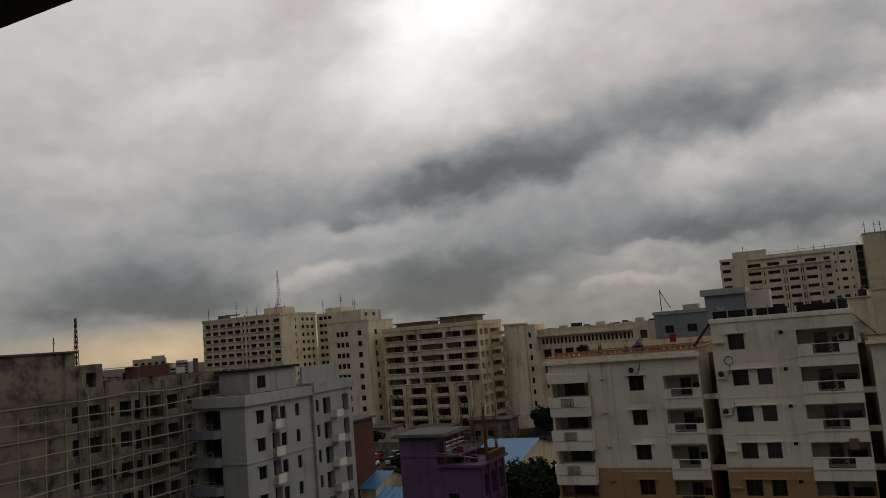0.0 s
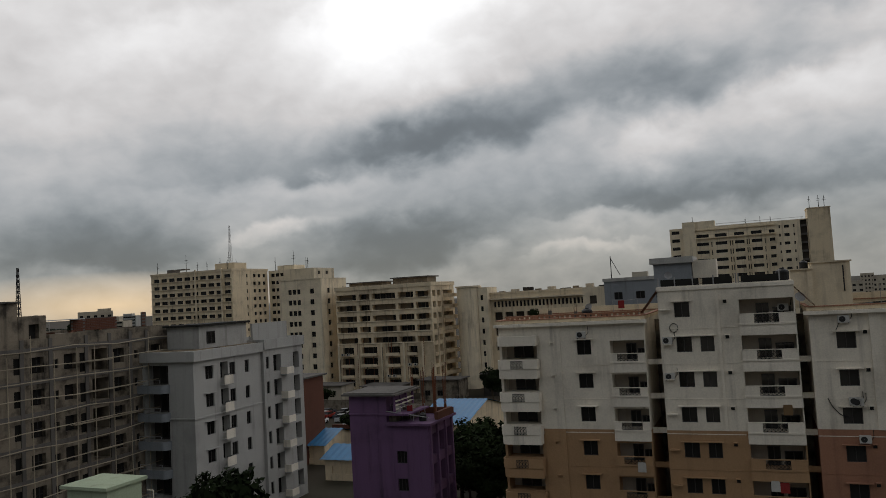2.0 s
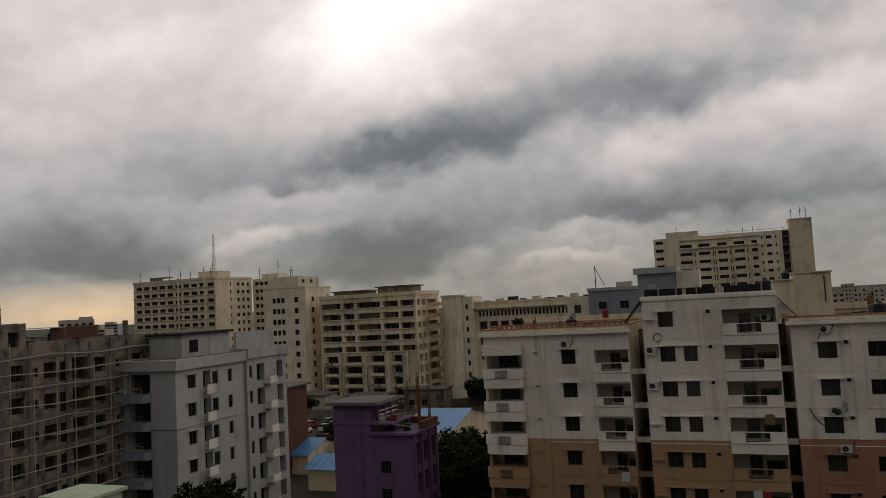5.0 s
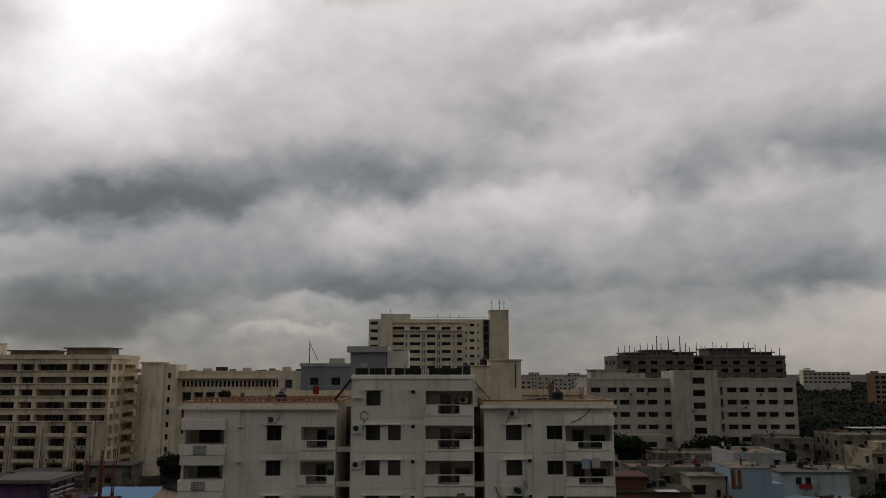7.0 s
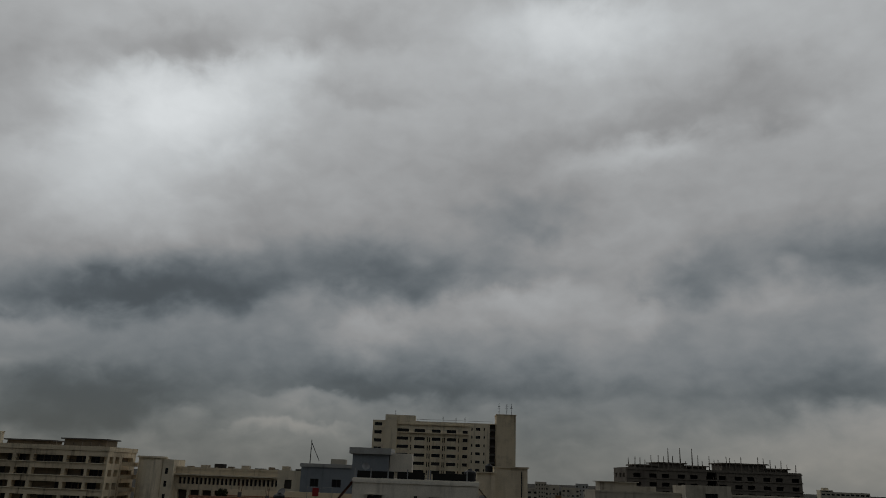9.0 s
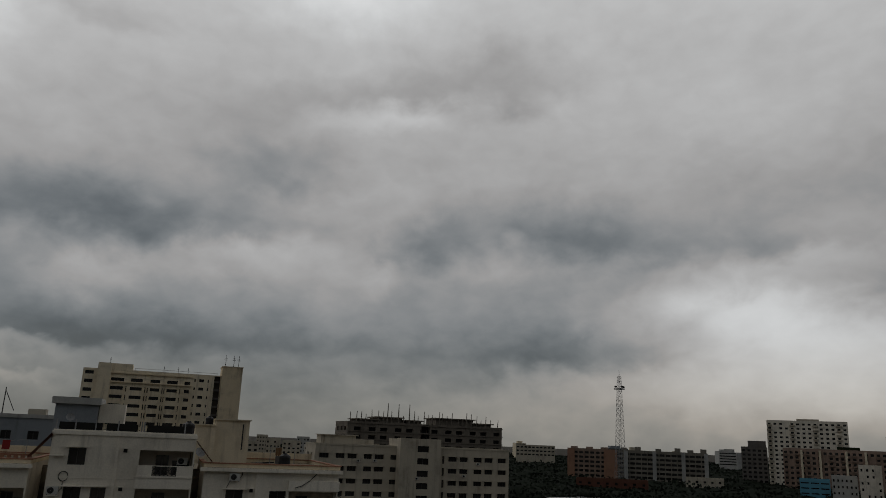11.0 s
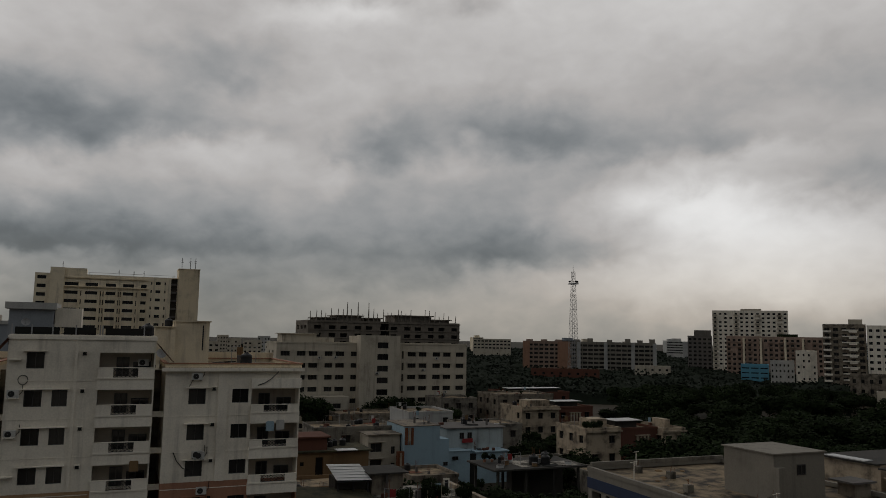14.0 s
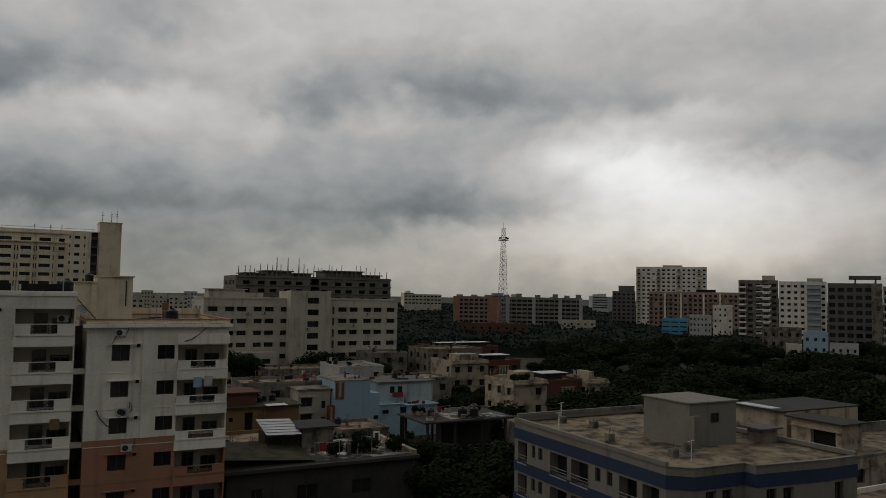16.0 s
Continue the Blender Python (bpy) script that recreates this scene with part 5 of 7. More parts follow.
for x0, x1, q0, q1, k in ((43.5, 43.95, 7.0, 9.7, RUST), (44.1, 44.4, 7.0, 9.7, OLDCREAM), (44.55, 44.95, 7.0, 9.7, RUST)):
    wpart("side_shutter", Shape().box(x0, x1, 117.86, 117.998, q0, q1), k, blue)
wpart("side_shutter", Shape().box(42.2, 43.3, 117.6, 118.4, 0, 6.0), RUST, blue, "tall rust-brown shutter")
wpart("side_shutter", Shape().box(42.55, 42.85, 117.5, 117.598, 0, 5.8), OLDCREAM, blue)
for a, z, w_ in ((51.9, 4.2, 1.1), (50.3, 3.4, 0.8)):
    window(blue, local(blue) @ pose(0, 118, 0), a, a + w_, z, z + 0.6, 0.0)
# flat near-black panel stands for the darkness of the doorway
wpart("dark_doorway", Shape().box(55.2, 56.6, 118.6, 119.0, 0, 5.0), DARKTIN, blue)
wpart("right_wing", Shape().box(56.6, 62.5, 118.6, 127, 0, 5.2).box(56.4, 62.8, 118.3, 127.2, 5.2, 5.35), LILAC, blue)
upper = (52.6, 63.4, 122, 130)
hs = {"s": grid([(2.4, 3.3), (3.9, 4.8)], [(7.0, 8.1)], 0.2), "w": []}
wblock(blue, *upper, 5.35, 8.8, [LILACWHITE, INSIDE], hs, True, "upper_room", "white upper room")
wglaze(blue, "s", upper, hs["s"])
wpart("upper_roof", Shape().box(52.3, 63.8, 121.6, 130.4, 8.8, 8.95), CONCRETE, blue)
wpart("red_sheet", Shape().box(55.4, 57.4, 121.7, 121.78, 6.4, 7.1), REDCLOTH, blue, "red cloth hung on the wall")

rear = house("offwhite_house", "weathered off-white house behind low roofs", (30.0, 44.5, 124.5, 133), 8.9, DIMWHITE, 2, 4, "s", (1.6, 1.2))
fbk = (37.8, 43.2, 119.6, 124.4)
hs = {"s": grid([(0.4, 2.3)], rows(7.2, 2.6, 3, 1.4), 0.4) + grid([(3.9, 4.6)], rows(6.6, 2.6, 2, 1.2), 0.3)}
wblock(rear, *fbk, 0, 8.5, [OFFWHITE, ROOMDARK], hs, True, "front_wing")
wglaze(rear, "s", fbk, hs["s"])
wpart("wing_roof", Shape().box(37.4, 43.6, 119.2, 124.4, 8.5, 8.65), CEMENT, rear)
wpart("sunshade", Shape().box(37.9, 40.6, 119.1, 119.598, 7.4, 7.5), OFFWHITE, rear)
wpart("sunshade", Shape().box(37.9, 40.6, 119.1, 119.598, 4.8, 4.9), OFFWHITE, rear)
ochre = thing("ochre_house", (30, 115, 0), "low ochre house with a dark doorway", "house", "low houses")
ob_ = (24.2, 35.5, 112, 119)
hs = {"s": [(3.2, 4.4, 3.2, 6.6, 0.6), (0.9, 1.5, 5.4, 6.0, 0.3)]}
wblock(ochre, *ob_, 0, 7.3, [OCHRE, ROOMDARK], hs)
wpart("roof_slab", Shape().box(23.8, 36.0, 111.6, 119.3, 7.3, 7.5), MOSS, ochre)
wpart("pier", Shape().box(30.1, 30.5, 111.8, 111.998, 0, 7.2), OCHRE, ochre)
wpart("red_room", Shape().box(24.6, 29.3, 113, 118.5, 7.5, 9.3).box(24.3, 29.8, 112.6, 118.9, 9.3, 9.5), BRICK, ochre, "red painted roof room")
wpart("tin_patch", Shape().box(30.4, 33.5, 110.9, 112.9, 7.55, 7.62), TIN, ochre, "bright tin sheet")
row2 = house("brown_shed_house", "low brown shed house with a fence wall", (22, 30, 99, 107), 4.5, OCHRE, 1, 2, "s", (1.0, 1.2))

front = thing("dark_front_house", (25, 75, 0), "dark plastered house with a cluttered flat roof", "house", "low houses")
fb = (15.6, 34.2, 69.6, 79.5)
hs = {"s": grid([(2.2, 3.2), (6.5, 8.5), (12, 14)], [(5.0, 6.4), (2.0, 3.4)], 0.25), "w": []}
# the shade on this dirty front is put into its wall colour
wblock(front, *fb, 0, 8.0, [SHADEDIRT, ROOMDARK], hs, False)
wglaze(front, "s", fb, hs["s"])
wpart("roof_slab", Shape().box(15.0, 34.6, 69.0, 80.0, 8.0, 8.3), SHADEDIRT, front)
wpart("roof_floor", Shape().box(24, 34.2, 70.0, 79.6, 8.3, 8.33), PATCHED, front, "pale patched roof floor")
wpart("tin_lean_roof", Shape().face([(15.2, 70, 9.2), (24, 70, 8.5), (24, 77, 8.9), (15.2, 77, 9.6)]).face([(15.2, 77, 9.55), (24, 77, 8.85), (24, 70, 8.45), (15.2, 70, 9.15)]), MOSS, front, "mossy sheet roof")
wpart("edge_wall", Shape().box(33.9, 34.4, 69.4, 79.6, 8.3, 8.75), OLDCREAM, front)
shed = thing("roof_shed", (23.4, 77, 8.33), "dark roof shed with a ribbed bare tin roof", "shed")
for x in (20.8, 22.4, 23.9):
    wpart("post", Shape().box(x - 0.07, x + 0.07, 75.3, 75.45, 8.33, 10.1), DARKSTEEL, shed)
# dark block fills the open shed: its unlit inside as a colour
wpart("wall", Shape().box(20.8, 24.0, 76.4, 79, 8.33, 10.1), SHADEDIRT, shed)
for i in range(6):
    y0_, y1_ = 75.0 + i * 0.75, 75.82 + i * 0.75
    q0, q1 = 10.2 + i * 0.15, 10.3 + i * 0.15
    wpart("tin_sheet", Shape().face([(20.6, y0_, q0), (24.2, y0_, q0 - 0.12), (24.2, y1_, q1 - 0.12), (20.6, y1_, q1)]).face([(20.6, y1_, q1 - 0.05), (24.2, y1_, q1 - 0.17), (24.2, y0_, q0 - 0.17), (20.6, y0_, q0 - 0.05)]), TIN, shed, "bright ribbed tin sheet")
wpart("brace", Shape().box(20.6, 24.2, 75.0, 75.12, 9.96, 10.06), DARKSTEEL, shed)
room = thing("roof_room", (26.2, 78, 8.33), "dark stained cement roof room with a flat slab", "room")
wpart("wall", Shape().box(24.5, 27.9, 76, 80, 8.33, 10.4), CEMENT, room)
wpart("pilaster", Shape().box(26.0, 26.2, 75.9, 75.998, 8.33, 10.4), CONCRETE, room)
wpart("roof_slab", Shape().box(24.1, 28.4, 75.6, 80.4, 10.4, 10.55), SHADEDIRT, room)
for i, (x, y) in enumerate(((28.6, 70.9), (30.2, 71.2), (31.0, 72.6), (33.0, 71.0))):
    st = thing("garden_stake", (x, y, 8.33), "thin wooden stake standing in a roof garden", "stake", "garden stakes")
    part("pole", Shape().rod((0, 0, 0), (0.05, 0, 1.2 + 0.3 * (i % 3)), 0.04, 0.03, 5), BAMBOO, st)
board = thing("leaning_door", (32, 74, 8.33), "white door leaf leaning on the roof", "door")
wpart("leaf", Shape().box(31.6, 32.3, 74, 74.06, 8.33, 10.0), TRIM, board)
wpart("dark_panel", Shape().box(31.75, 32.15, 73.98, 73.998, 8.5, 9.8), DARKSTEEL, board)

pergola = thing("dark_roof_frame", (51, 92, 0), "dark concrete roof frame with clutter under a slab", "frame")
for x in (45.4, 49.5, 53.6, 57.4):
    for y in (88.6, 95.2):
        wpart("post", Shape().box(x - 0.15, x + 0.15, y - 0.15, y + 0.15, 0, 7.6), SHADEDIRT, pergola)
wpart("slab", Shape().box(44.6, 58.6, 88.0, 96.4, 7.6, 7.82), SHADEDIRT, pergola)
wpart("slab_sheet", Shape().box(49.2, 54.5, 89.2, 94.0, 7.82, 7.87).box(55.0, 58.2, 88.6, 92.0, 7.82, 7.88), PATCHED, pergola, "pale cement patch")
wpart("inner_wall", Shape().box(50, 58, 93.4, 95.0, 0, 7.6), SHADEDIRT, pergola)
for x, y in ((51.6, 90.4), (53.2, 90.0), (54.6, 92.4)):
    water_tank((x, y, 7.88), 1.0)
for i in range(7):
    crate = thing("roof_crate", (46 + i * 1.7, 89.2 + (i % 3) * 1.9, 7.88), "weathered wooden crate lying on a flat roof", "crate", "roof clutter", i * 23)
    part("body", Shape().box(-0.4, 0.4, -0.3, 0.3, 0, 0.4 + (i % 3) * 0.15), OCHRE if i % 2 else TIN, crate)
    part("lid", Shape().box(-0.44, 0.44, -0.34, 0.34, 0.4 + (i % 3) * 0.15, 0.45 + (i % 3) * 0.15), CONCRETE, crate)

for nm, label, bx, h, mt, fl, co, sd in (
    ("cream_house", "cream house with brick side wall and small windows", (81.5, 91, 148, 158), 9.2, OLDCREAM, 3, 3, "sw"),
    ("brick_house", "dark red brick house with tall white panels", (91.1, 100.5, 149, 158), 9.0, BRICK, 2, 3, "s"),
    ("cream_house", "cream house with square windows and a roof slab", (73.2, 80.2, 110.5, 120), 9.2, OLDCREAM, 3, 2, "sw"),
    ("brick_house", "red brick house front between cream walls", (80.3, 88.3, 110.9, 120), 9.0, BRICK, 0, 2, "s"),
    ("cream_house", "cream house with tall narrow dark windows", (88.4, 93.2, 109.5, 119), 8.9, OLDCREAM, 3, 2, "sw"),
    ("low_house", "low weathered house with a flat tin-edged roof", (63, 75, 136, 146), 7.2, DIMWHITE, 2, 3, "sw"),
    ("low_house", "low grey house with a stained roof", (56, 66, 150, 162), 8.5, GREYPAINT, 2, 3, "s"),
    ("low_house", "dark low house with a tin roof edge", (88, 104, 172, 184), 10.0, CEMENT, 3, 4, "sw"),
    ("low_house", "weathered low house beside trees", (74, 84, 176, 186), 9.0, DIMWHITE, 2, 3, "s"),
    ("low_house", "brown low house with a long roof", (104, 124, 196, 210), 8.6, BRICK, 2, 5, "sw"),
    ("low_house", "pale low house with small windows", (60, 68, 103, 111), 5.2, DIMWHITE, 1, 2, "sw"),
    ("low_house", "grey cement house with flat roof", (38, 45, 100, 108), 5.0, CEMENT, 1, 2, "s"),
    ("low_house", "low ochre house under trees", (62, 72, 90, 98), 5.6, DIMWHITE, 1, 2, "sw"),
    ("low_house", "long low shed house with a grey roof", (46, 62, 168, 178), 6.5, CEMENT, 1, 4, "s"),
    ("low_house", "low house with a rusty roof edge", (30, 42, 136, 146), 6.0, DIMWHITE, 2, 3, "s"),
):
    ob = house(nm, label, bx, h, mt, fl, co, sd, (1.2, 1.3), 0.45, None, 0.12)
    if mt in (OLDCREAM, BRICK):
        x0, x1, y0, y1 = bx
        if mt is BRICK:
            wpart("roof_room", Shape().box(x0 + 1.2, x1 - 2.2, y0 + 3, y0 + 6, h + 0.03, h + 1.3), SHADEDIRT, ob)
            wpart("roof_sheet", Shape().box(x0 + 0.8, x1 - 1.4, y0 + 2.2, y0 + 6.5, h + 1.3, h + 1.38), TIN, ob, "pale tin sheet roof")
            for i in range(4):
                wpart("white_fin", Shape().box(x0 + 3.4 + i * 0.75, x0 + 3.7 + i * 0.75, y0 - 0.35, y0 - 0.002, 1.5, h - 1.0), OLDCREAM, ob)
            wpart("fin_cap", Shape().box(x0 + 3.2, x0 + 6.2, y0 - 0.4, y0 - 0.002, h - 1.0, h - 0.85), OLDCREAM, ob)
        else:
            wpart("roof_beam", Shape().box(x0 - 0.2, x1 + 0.1, y0 - 0.5, y0 - 0.09, h - 0.3, h), OLDCREAM, ob)
            wpart("roof_room", Shape().box(x0 + 3.2, x1 - 0.4, y0 + 3.5, y0 + 7, h + 0.03, h + 1.5), OLDCREAM, ob)

# ---- the blue-striped building below ----
striped = thing("blue_striped_building", (49, 50, 0), "grey-white building with dark blue stripes and flat roof", "building")
z0 = 12.3
corner = [(40.2, 40.9), (41.7, 39.6), (46.5, 39.4), (46.5, 38.4), (53.5, 37.6), (57.0, 37.6), (57.0, 61.6), (41.0, 61.6)]
s = Shape()
stripes = Shape()
for (ax, ay), (bx, by) in zip(corner, corner[1:] + corner[:1]):
    d = math.hypot(bx - ax, by - ay)
    ang = math.degrees(math.atan2(by - ay, bx - ax))
    m = pose(ax, ay, 0, 0, 0, ang)
    hs = []
    if ang < -80 or abs(abs(ang) - 90) < 4 and ax < 45:
        for k in range(4):
            t = 10.75 - 3.0 * k
            for a, b, dep in ((0.6, 2.2, 0.9), (3.0, 3.6, 0.2), (4.1, 4.8, 0.2), (6.0, 8.6, 0.9), (9.2, 11.6, 0.9), (12.5, 13.2, 0.2), (14.0, 14.7, 0.2), (15.5, 17.6, 0.9), (18.2, 20.0, 0.9)):
                if b < d:
                    hs.append((a, b, max(t - (2.1 if dep > 0.5 else 1.2), 0.2), t - 0.1, dep))
    elif d > 3 and by < 45:
        for k in range(4):
            t = 10.75 - 3.0 * k
            for a in ((1.0, 2.6) if d > 4 else (0.8,)):
                hs.append((a, a + 1.0, max(t - 1.5, 0.2), t - 0.1, 0.3))
    s.wall(m, d, 0, 12.4, hs, 0, 1)
    for k in range(4):
        t = 10.85 - 3.0 * k
        q = Shape().box(-0.03, d + 0.03, -0.07, -0.003, t, t + 0.95)
        off = len(stripes.v)
        stripes.v += [tuple(m @ Vector(p)) for p in q.v]
        stripes.f += [tuple(i + off for i in fc) for fc in q.f]
        stripes.m += q.m
    mm = local(striped) @ m
    for h in hs:
        window(striped, mm, h[0] + 0.02, h[1] - 0.02, h[2], h[3], h[4])
        if h[4] > 0.5:
            part("balcony_rail", Shape().box(h[0], h[1], -0.06, -0.02, h[2] + 0.75, h[2] + 0.8).box(h[0], h[1], -0.06, -0.02, h[2] + 0.5, h[2] + 0.54).box(h[0], h[1], -0.1, 0, h[2] - 0.05, h[2] + 0.06), STEEL, striped, "", mm)
wpart("wall", s, [PLAINDIM, INSIDE], striped)
wpart("stripe", stripes, STRIPE, striped, "dark blue painted band")
wpart("roof", Shape().face([(x, y, z0) for x, y in corner]), ROOF, striped, "stained and patched roof screed")
t = Shape()
for (ax, ay), (bx, by) in zip(corner, corner[1:] + corner[:1]):
    d = math.hypot(bx - ax, by - ay)
    m = pose(ax, ay, 0, 0, 0, math.degrees(math.atan2(by - ay, bx - ax)))
    high_edge = 12.75 if ay > 60 or (bx > 56 and by > 50) else 12.46
    q = Shape().box(0, d, -0.1, 0.25, 12.4, high_edge)
    off = len(t.v)
    t.v += [tuple(m @ Vector(p)) for p in q.v]
    t.f += [tuple(i + off for i in fc) for fc in q.f]
    t.m += q.m
wpart("parapet", t, PLAINDIM, striped)
wpart("stair_house", Shape().box(47.3, 52.7, 45.5, 50.8, z0, 15.85).box(47.15, 52.85, 45.35, 50.95, 15.85, 15.95).box(47.3, 48.1, 45.0, 45.5, z0, 14.9), PLAINDIM, striped, "plain stair house on the roof")
window(striped, local(striped) @ pose(47.3, 45.5, 0), 2.4, 3.3, 14.2, 15.0, 0.0)
wpart("back_parapet", Shape().box(41.2, 57, 61.3, 61.6, 12.75, 13.1), DIMWHITE, striped)
roof_hut = thing("roof_hut", (56.4, 45.5, z0), "small grey hut with a slab on the roof", "hut")
wpart("wall", Shape().box(54.9, 56.7, 44.6, 46.2, z0, 13.4), CEMENT, roof_hut)
wpart("slab", Shape().box(54.3, 56.95, 44.2, 46.6, 13.4, 13.55), CONCRETE, roof_hut)
for i, (x, y) in enumerate(((43.3, 50.6), (46.2, 44.6), (46.0, 56.0), (45.0, 59.4), (43.6, 43.6))):
    b = thing("roof_stub", (x, y, z0), "short concrete column stub on a flat roof", "column stub", "roof stubs")
    part("stub", Shape().box(-0.3, 0.3, -0.3, 0.3, 0, 0.62), DIMWHITE, b)
    part("bars", Shape().rod((-0.2, -0.2, 0.62), (-0.22, -0.2, 1.0), 0.02, sides=4).rod((0.2, 0.2, 0.62), (0.25, 0.2, 1.1), 0.02, sides=4).rod((0.2, -0.2, 0.62), (0.2, -0.25, 0.95), 0.02, sides=4), RUST, b)
for x, y in ((42.0, 56.0), (46.0, 61.0), (43.2, 41.4)):
    p = thing("roof_pipe", (x, y, z0), "thin white pipe standing at the roof edge", "pipe", "roof pipes")
    part("pipe", Shape().rod((0, 0, 0), (0.03, 0, 1.7), 0.04, sides=6).rod((-0.35, 0, 1.6), (0.35, 0, 1.65), 0.025, sides=5), TRIM, p)
for i in range(26):
    r = thing("roof_rubble", (random.uniform(42, 50), random.uniform(43, 60), z0), "broken brick and mortar rubble on a roof", "rubble", "roof rubble", random.uniform(0, 360))
    k = random.uniform(0.12, 0.4)
    part("lump", Shape().lathe(0, 0, [(k, 0), (k * 0.8, k * 0.25), (k * 0.3, k * 0.42), (0, k * 0.44)], 6), random.choice([ROOF, OCHRE, CONCRETE]), r)

tan1 = house("tan_building", "long tan building with stained walls", (62.4, 99.9, 42.5, 51.2), 10.6, OLDCREAM, 3, 8, "s", (1.6, 1.3), 0.25, DIMWHITE)
ta = (65.9, 68.9, 44.9, 50.2)
wblock(tan1, *ta, 10.63, 13.01, [OLDCREAM, ROOMDARK], {"w": [(2.1, 4.7, 10.65, 12.26, 0.5)]}, True, "roof_room", "tan roof room with a dark doorway")
wpart("roof_slab", Shape().box(65.4, 69.4, 44.4, 50.6, 13.01, 13.15), SHADEDIRT, tan1)
wpart("band", Shape().box(65.6, 65.902, 44.9, 50.2, 12.26, 12.36), OLDCREAM, tan1)
tb_ = (66.5, 77.9, 51.2, 57.7)
wblock(tan1, *tb_, 0, 13.22, [OLDCREAM, INSIDE], {"w": grid([(2, 3.4), (6, 7.4)], [(6.5, 7.9)], 0.25)}, True, "rear_wing")
wpart("rear_roof", Shape().box(66.0, 78.3, 51.2, 58.1, 13.22, 13.37), SHADEDIRT, tan1)
wpart("tin_strip", Shape().box(66.2, 67.5, 52.7, 57.1, 13.37, 13.45), TIN, tan1, "bright tin strip")
part("far_parapet", Shape().box(69.5, 99.9, 50.5, 50.8, 10.63, 11.60), DIMWHITE, tan1, "", local(tan1))
tan2 = house("tan_building", "low tan building with a bare screed roof", (57.6, 80, 30.0, 40.6), 8.3, OLDCREAM, 2, 4, "sw", (1.4, 1.3), 0.45, TRIM)
for x in (61, 66, 71):
    wpart("roof_bump", Shape().box(x, x + 0.5, 35 + x % 3, 35.5 + x % 3, 8.33, 8.7), CONCRETE, tan2)

# ---- blue tin sheds, cars ----
def tin_shed(place, w, d, h, ridge, turn, label):
    t = thing("tin_shed", place, label, "shed", "blue tin sheds", turn)
    part("wall", Shape().wall(pose(-w / 2, -d / 2, 0), w, 0, h, [(w * 0.2, w * 0.2 + 1.2, 0.9, 2.0, 0.15), (w * 0.6, w * 0.6 + 1.2, 0.9, 2.0, 0.15)]).wall(pose(w / 2, -d / 2, 0, 0, 0, 90), d, 0, h, []).wall(pose(-w / 2, d / 2, 0, 0, 0, -90), d, 0, h, []).wall(pose(w / 2, d / 2, 0, 0, 0, 180), w, 0, h, []), CREAM, t)
    for sgn in (-1, 1):
        s = Shape()
        n = max(6, int(w / 0.8))
        for i in range(n):
            a, b = -w / 2 - 0.5 + (w + 1) * i / n, -w / 2 - 0.5 + (w + 1) * (i + 1) / n
            c = (a + b) / 2
            for p, q, e, f_ in ((a, c, 0, 0.06), (c, b, 0.06, 0)):
                s.face([(p, sgn * (d / 2 + 0.6), h - 0.2 + e), (q, sgn * (d / 2 + 0.6), h - 0.2 + f_), (q, 0, ridge + f_), (p, 0, ridge + e)])
        part("roof_sheet", s, BLUE_TIN, t, "bright blue corrugated sheet")
    part("gable", Shape().face([(-w / 2, -d / 2, h), (-w / 2, 0, ridge - 0.1), (-w / 2, d / 2, h)]).face([(w / 2, -d / 2, h), (w / 2, d / 2, h), (w / 2, 0, ridge - 0.1)]), CREAM, t)
    return t


tin_shed((-46.6, 118.5, 0), 8.0, 20, 5.0, 7.2, 0, "large shed with a bright blue tin roof")
tin_shed((-66.2, 105.0, 0), 8.0, 10, 3.1, 4.6, 0, "cream shed with a blue tin roof")
tin_shed((-54.2, 95.0, 0), 5.5, 7, 3.1, 4.3, 0, "low cream shed with a blue tin roof")
tin_shed((-60, 128, 0), 9, 6, 3.0, 4.0, 40, "far cream shed with a blue tin roof")


def car(place, turn, paint_mat, label):
    c = thing("parked_car", place, label, "car", "parked cars", turn)
    part("body", Shape().box(-2.1, 2.1, -0.85, 0.85, 0.3, 0.85).box(-2.0, 2.0, -0.8, 0.8, 0.85, 0.95), paint_mat, c)
    s = Shape()
    lo, hi = [(-1.3, -0.75), (1.2, -0.75), (1.2, 0.75), (-1.3, 0.75)], [(-0.9, -0.62), (0.6, -0.62), (0.6, 0.62), (-0.9, 0.62)]
    for i in range(4):
        j = (i + 1) % 4
        s.face([(*lo[i], 0.95), (*lo[j], 0.95), (*hi[j], 1.42), (*hi[i], 1.42)])
    part("windows", s, PANE, c)
    part("roof", Shape().box(-0.92, 0.62, -0.63, 0.63, 1.42, 1.48), paint_mat, c)
    for x in (-1.35, 1.35):
        for y in (-0.8, 0.8):
            part("wheel", Shape().rod((x, y - 0.1, 0.32), (x, y + 0.1, 0.32), 0.32, sides=10), TYRE, c)
    return c


for i, (mat_, nm) in enumerate(zip(CARPAINT, ("white", "silver", "red", "dark"))):
    base = car((-92 + i * 3.1, 140, 0), 90, mat_, nm + " parked car in an open earth lot")
    for j in range(5 if i < 2 else 2):
        copy_thing(base, pose(-90 + ((i * 5 + j) * 3.3) % 17, 133 + ((i * 3 + j * 2) % 4) * 3.6, 0, 0, 0, 80 + 7 * j))

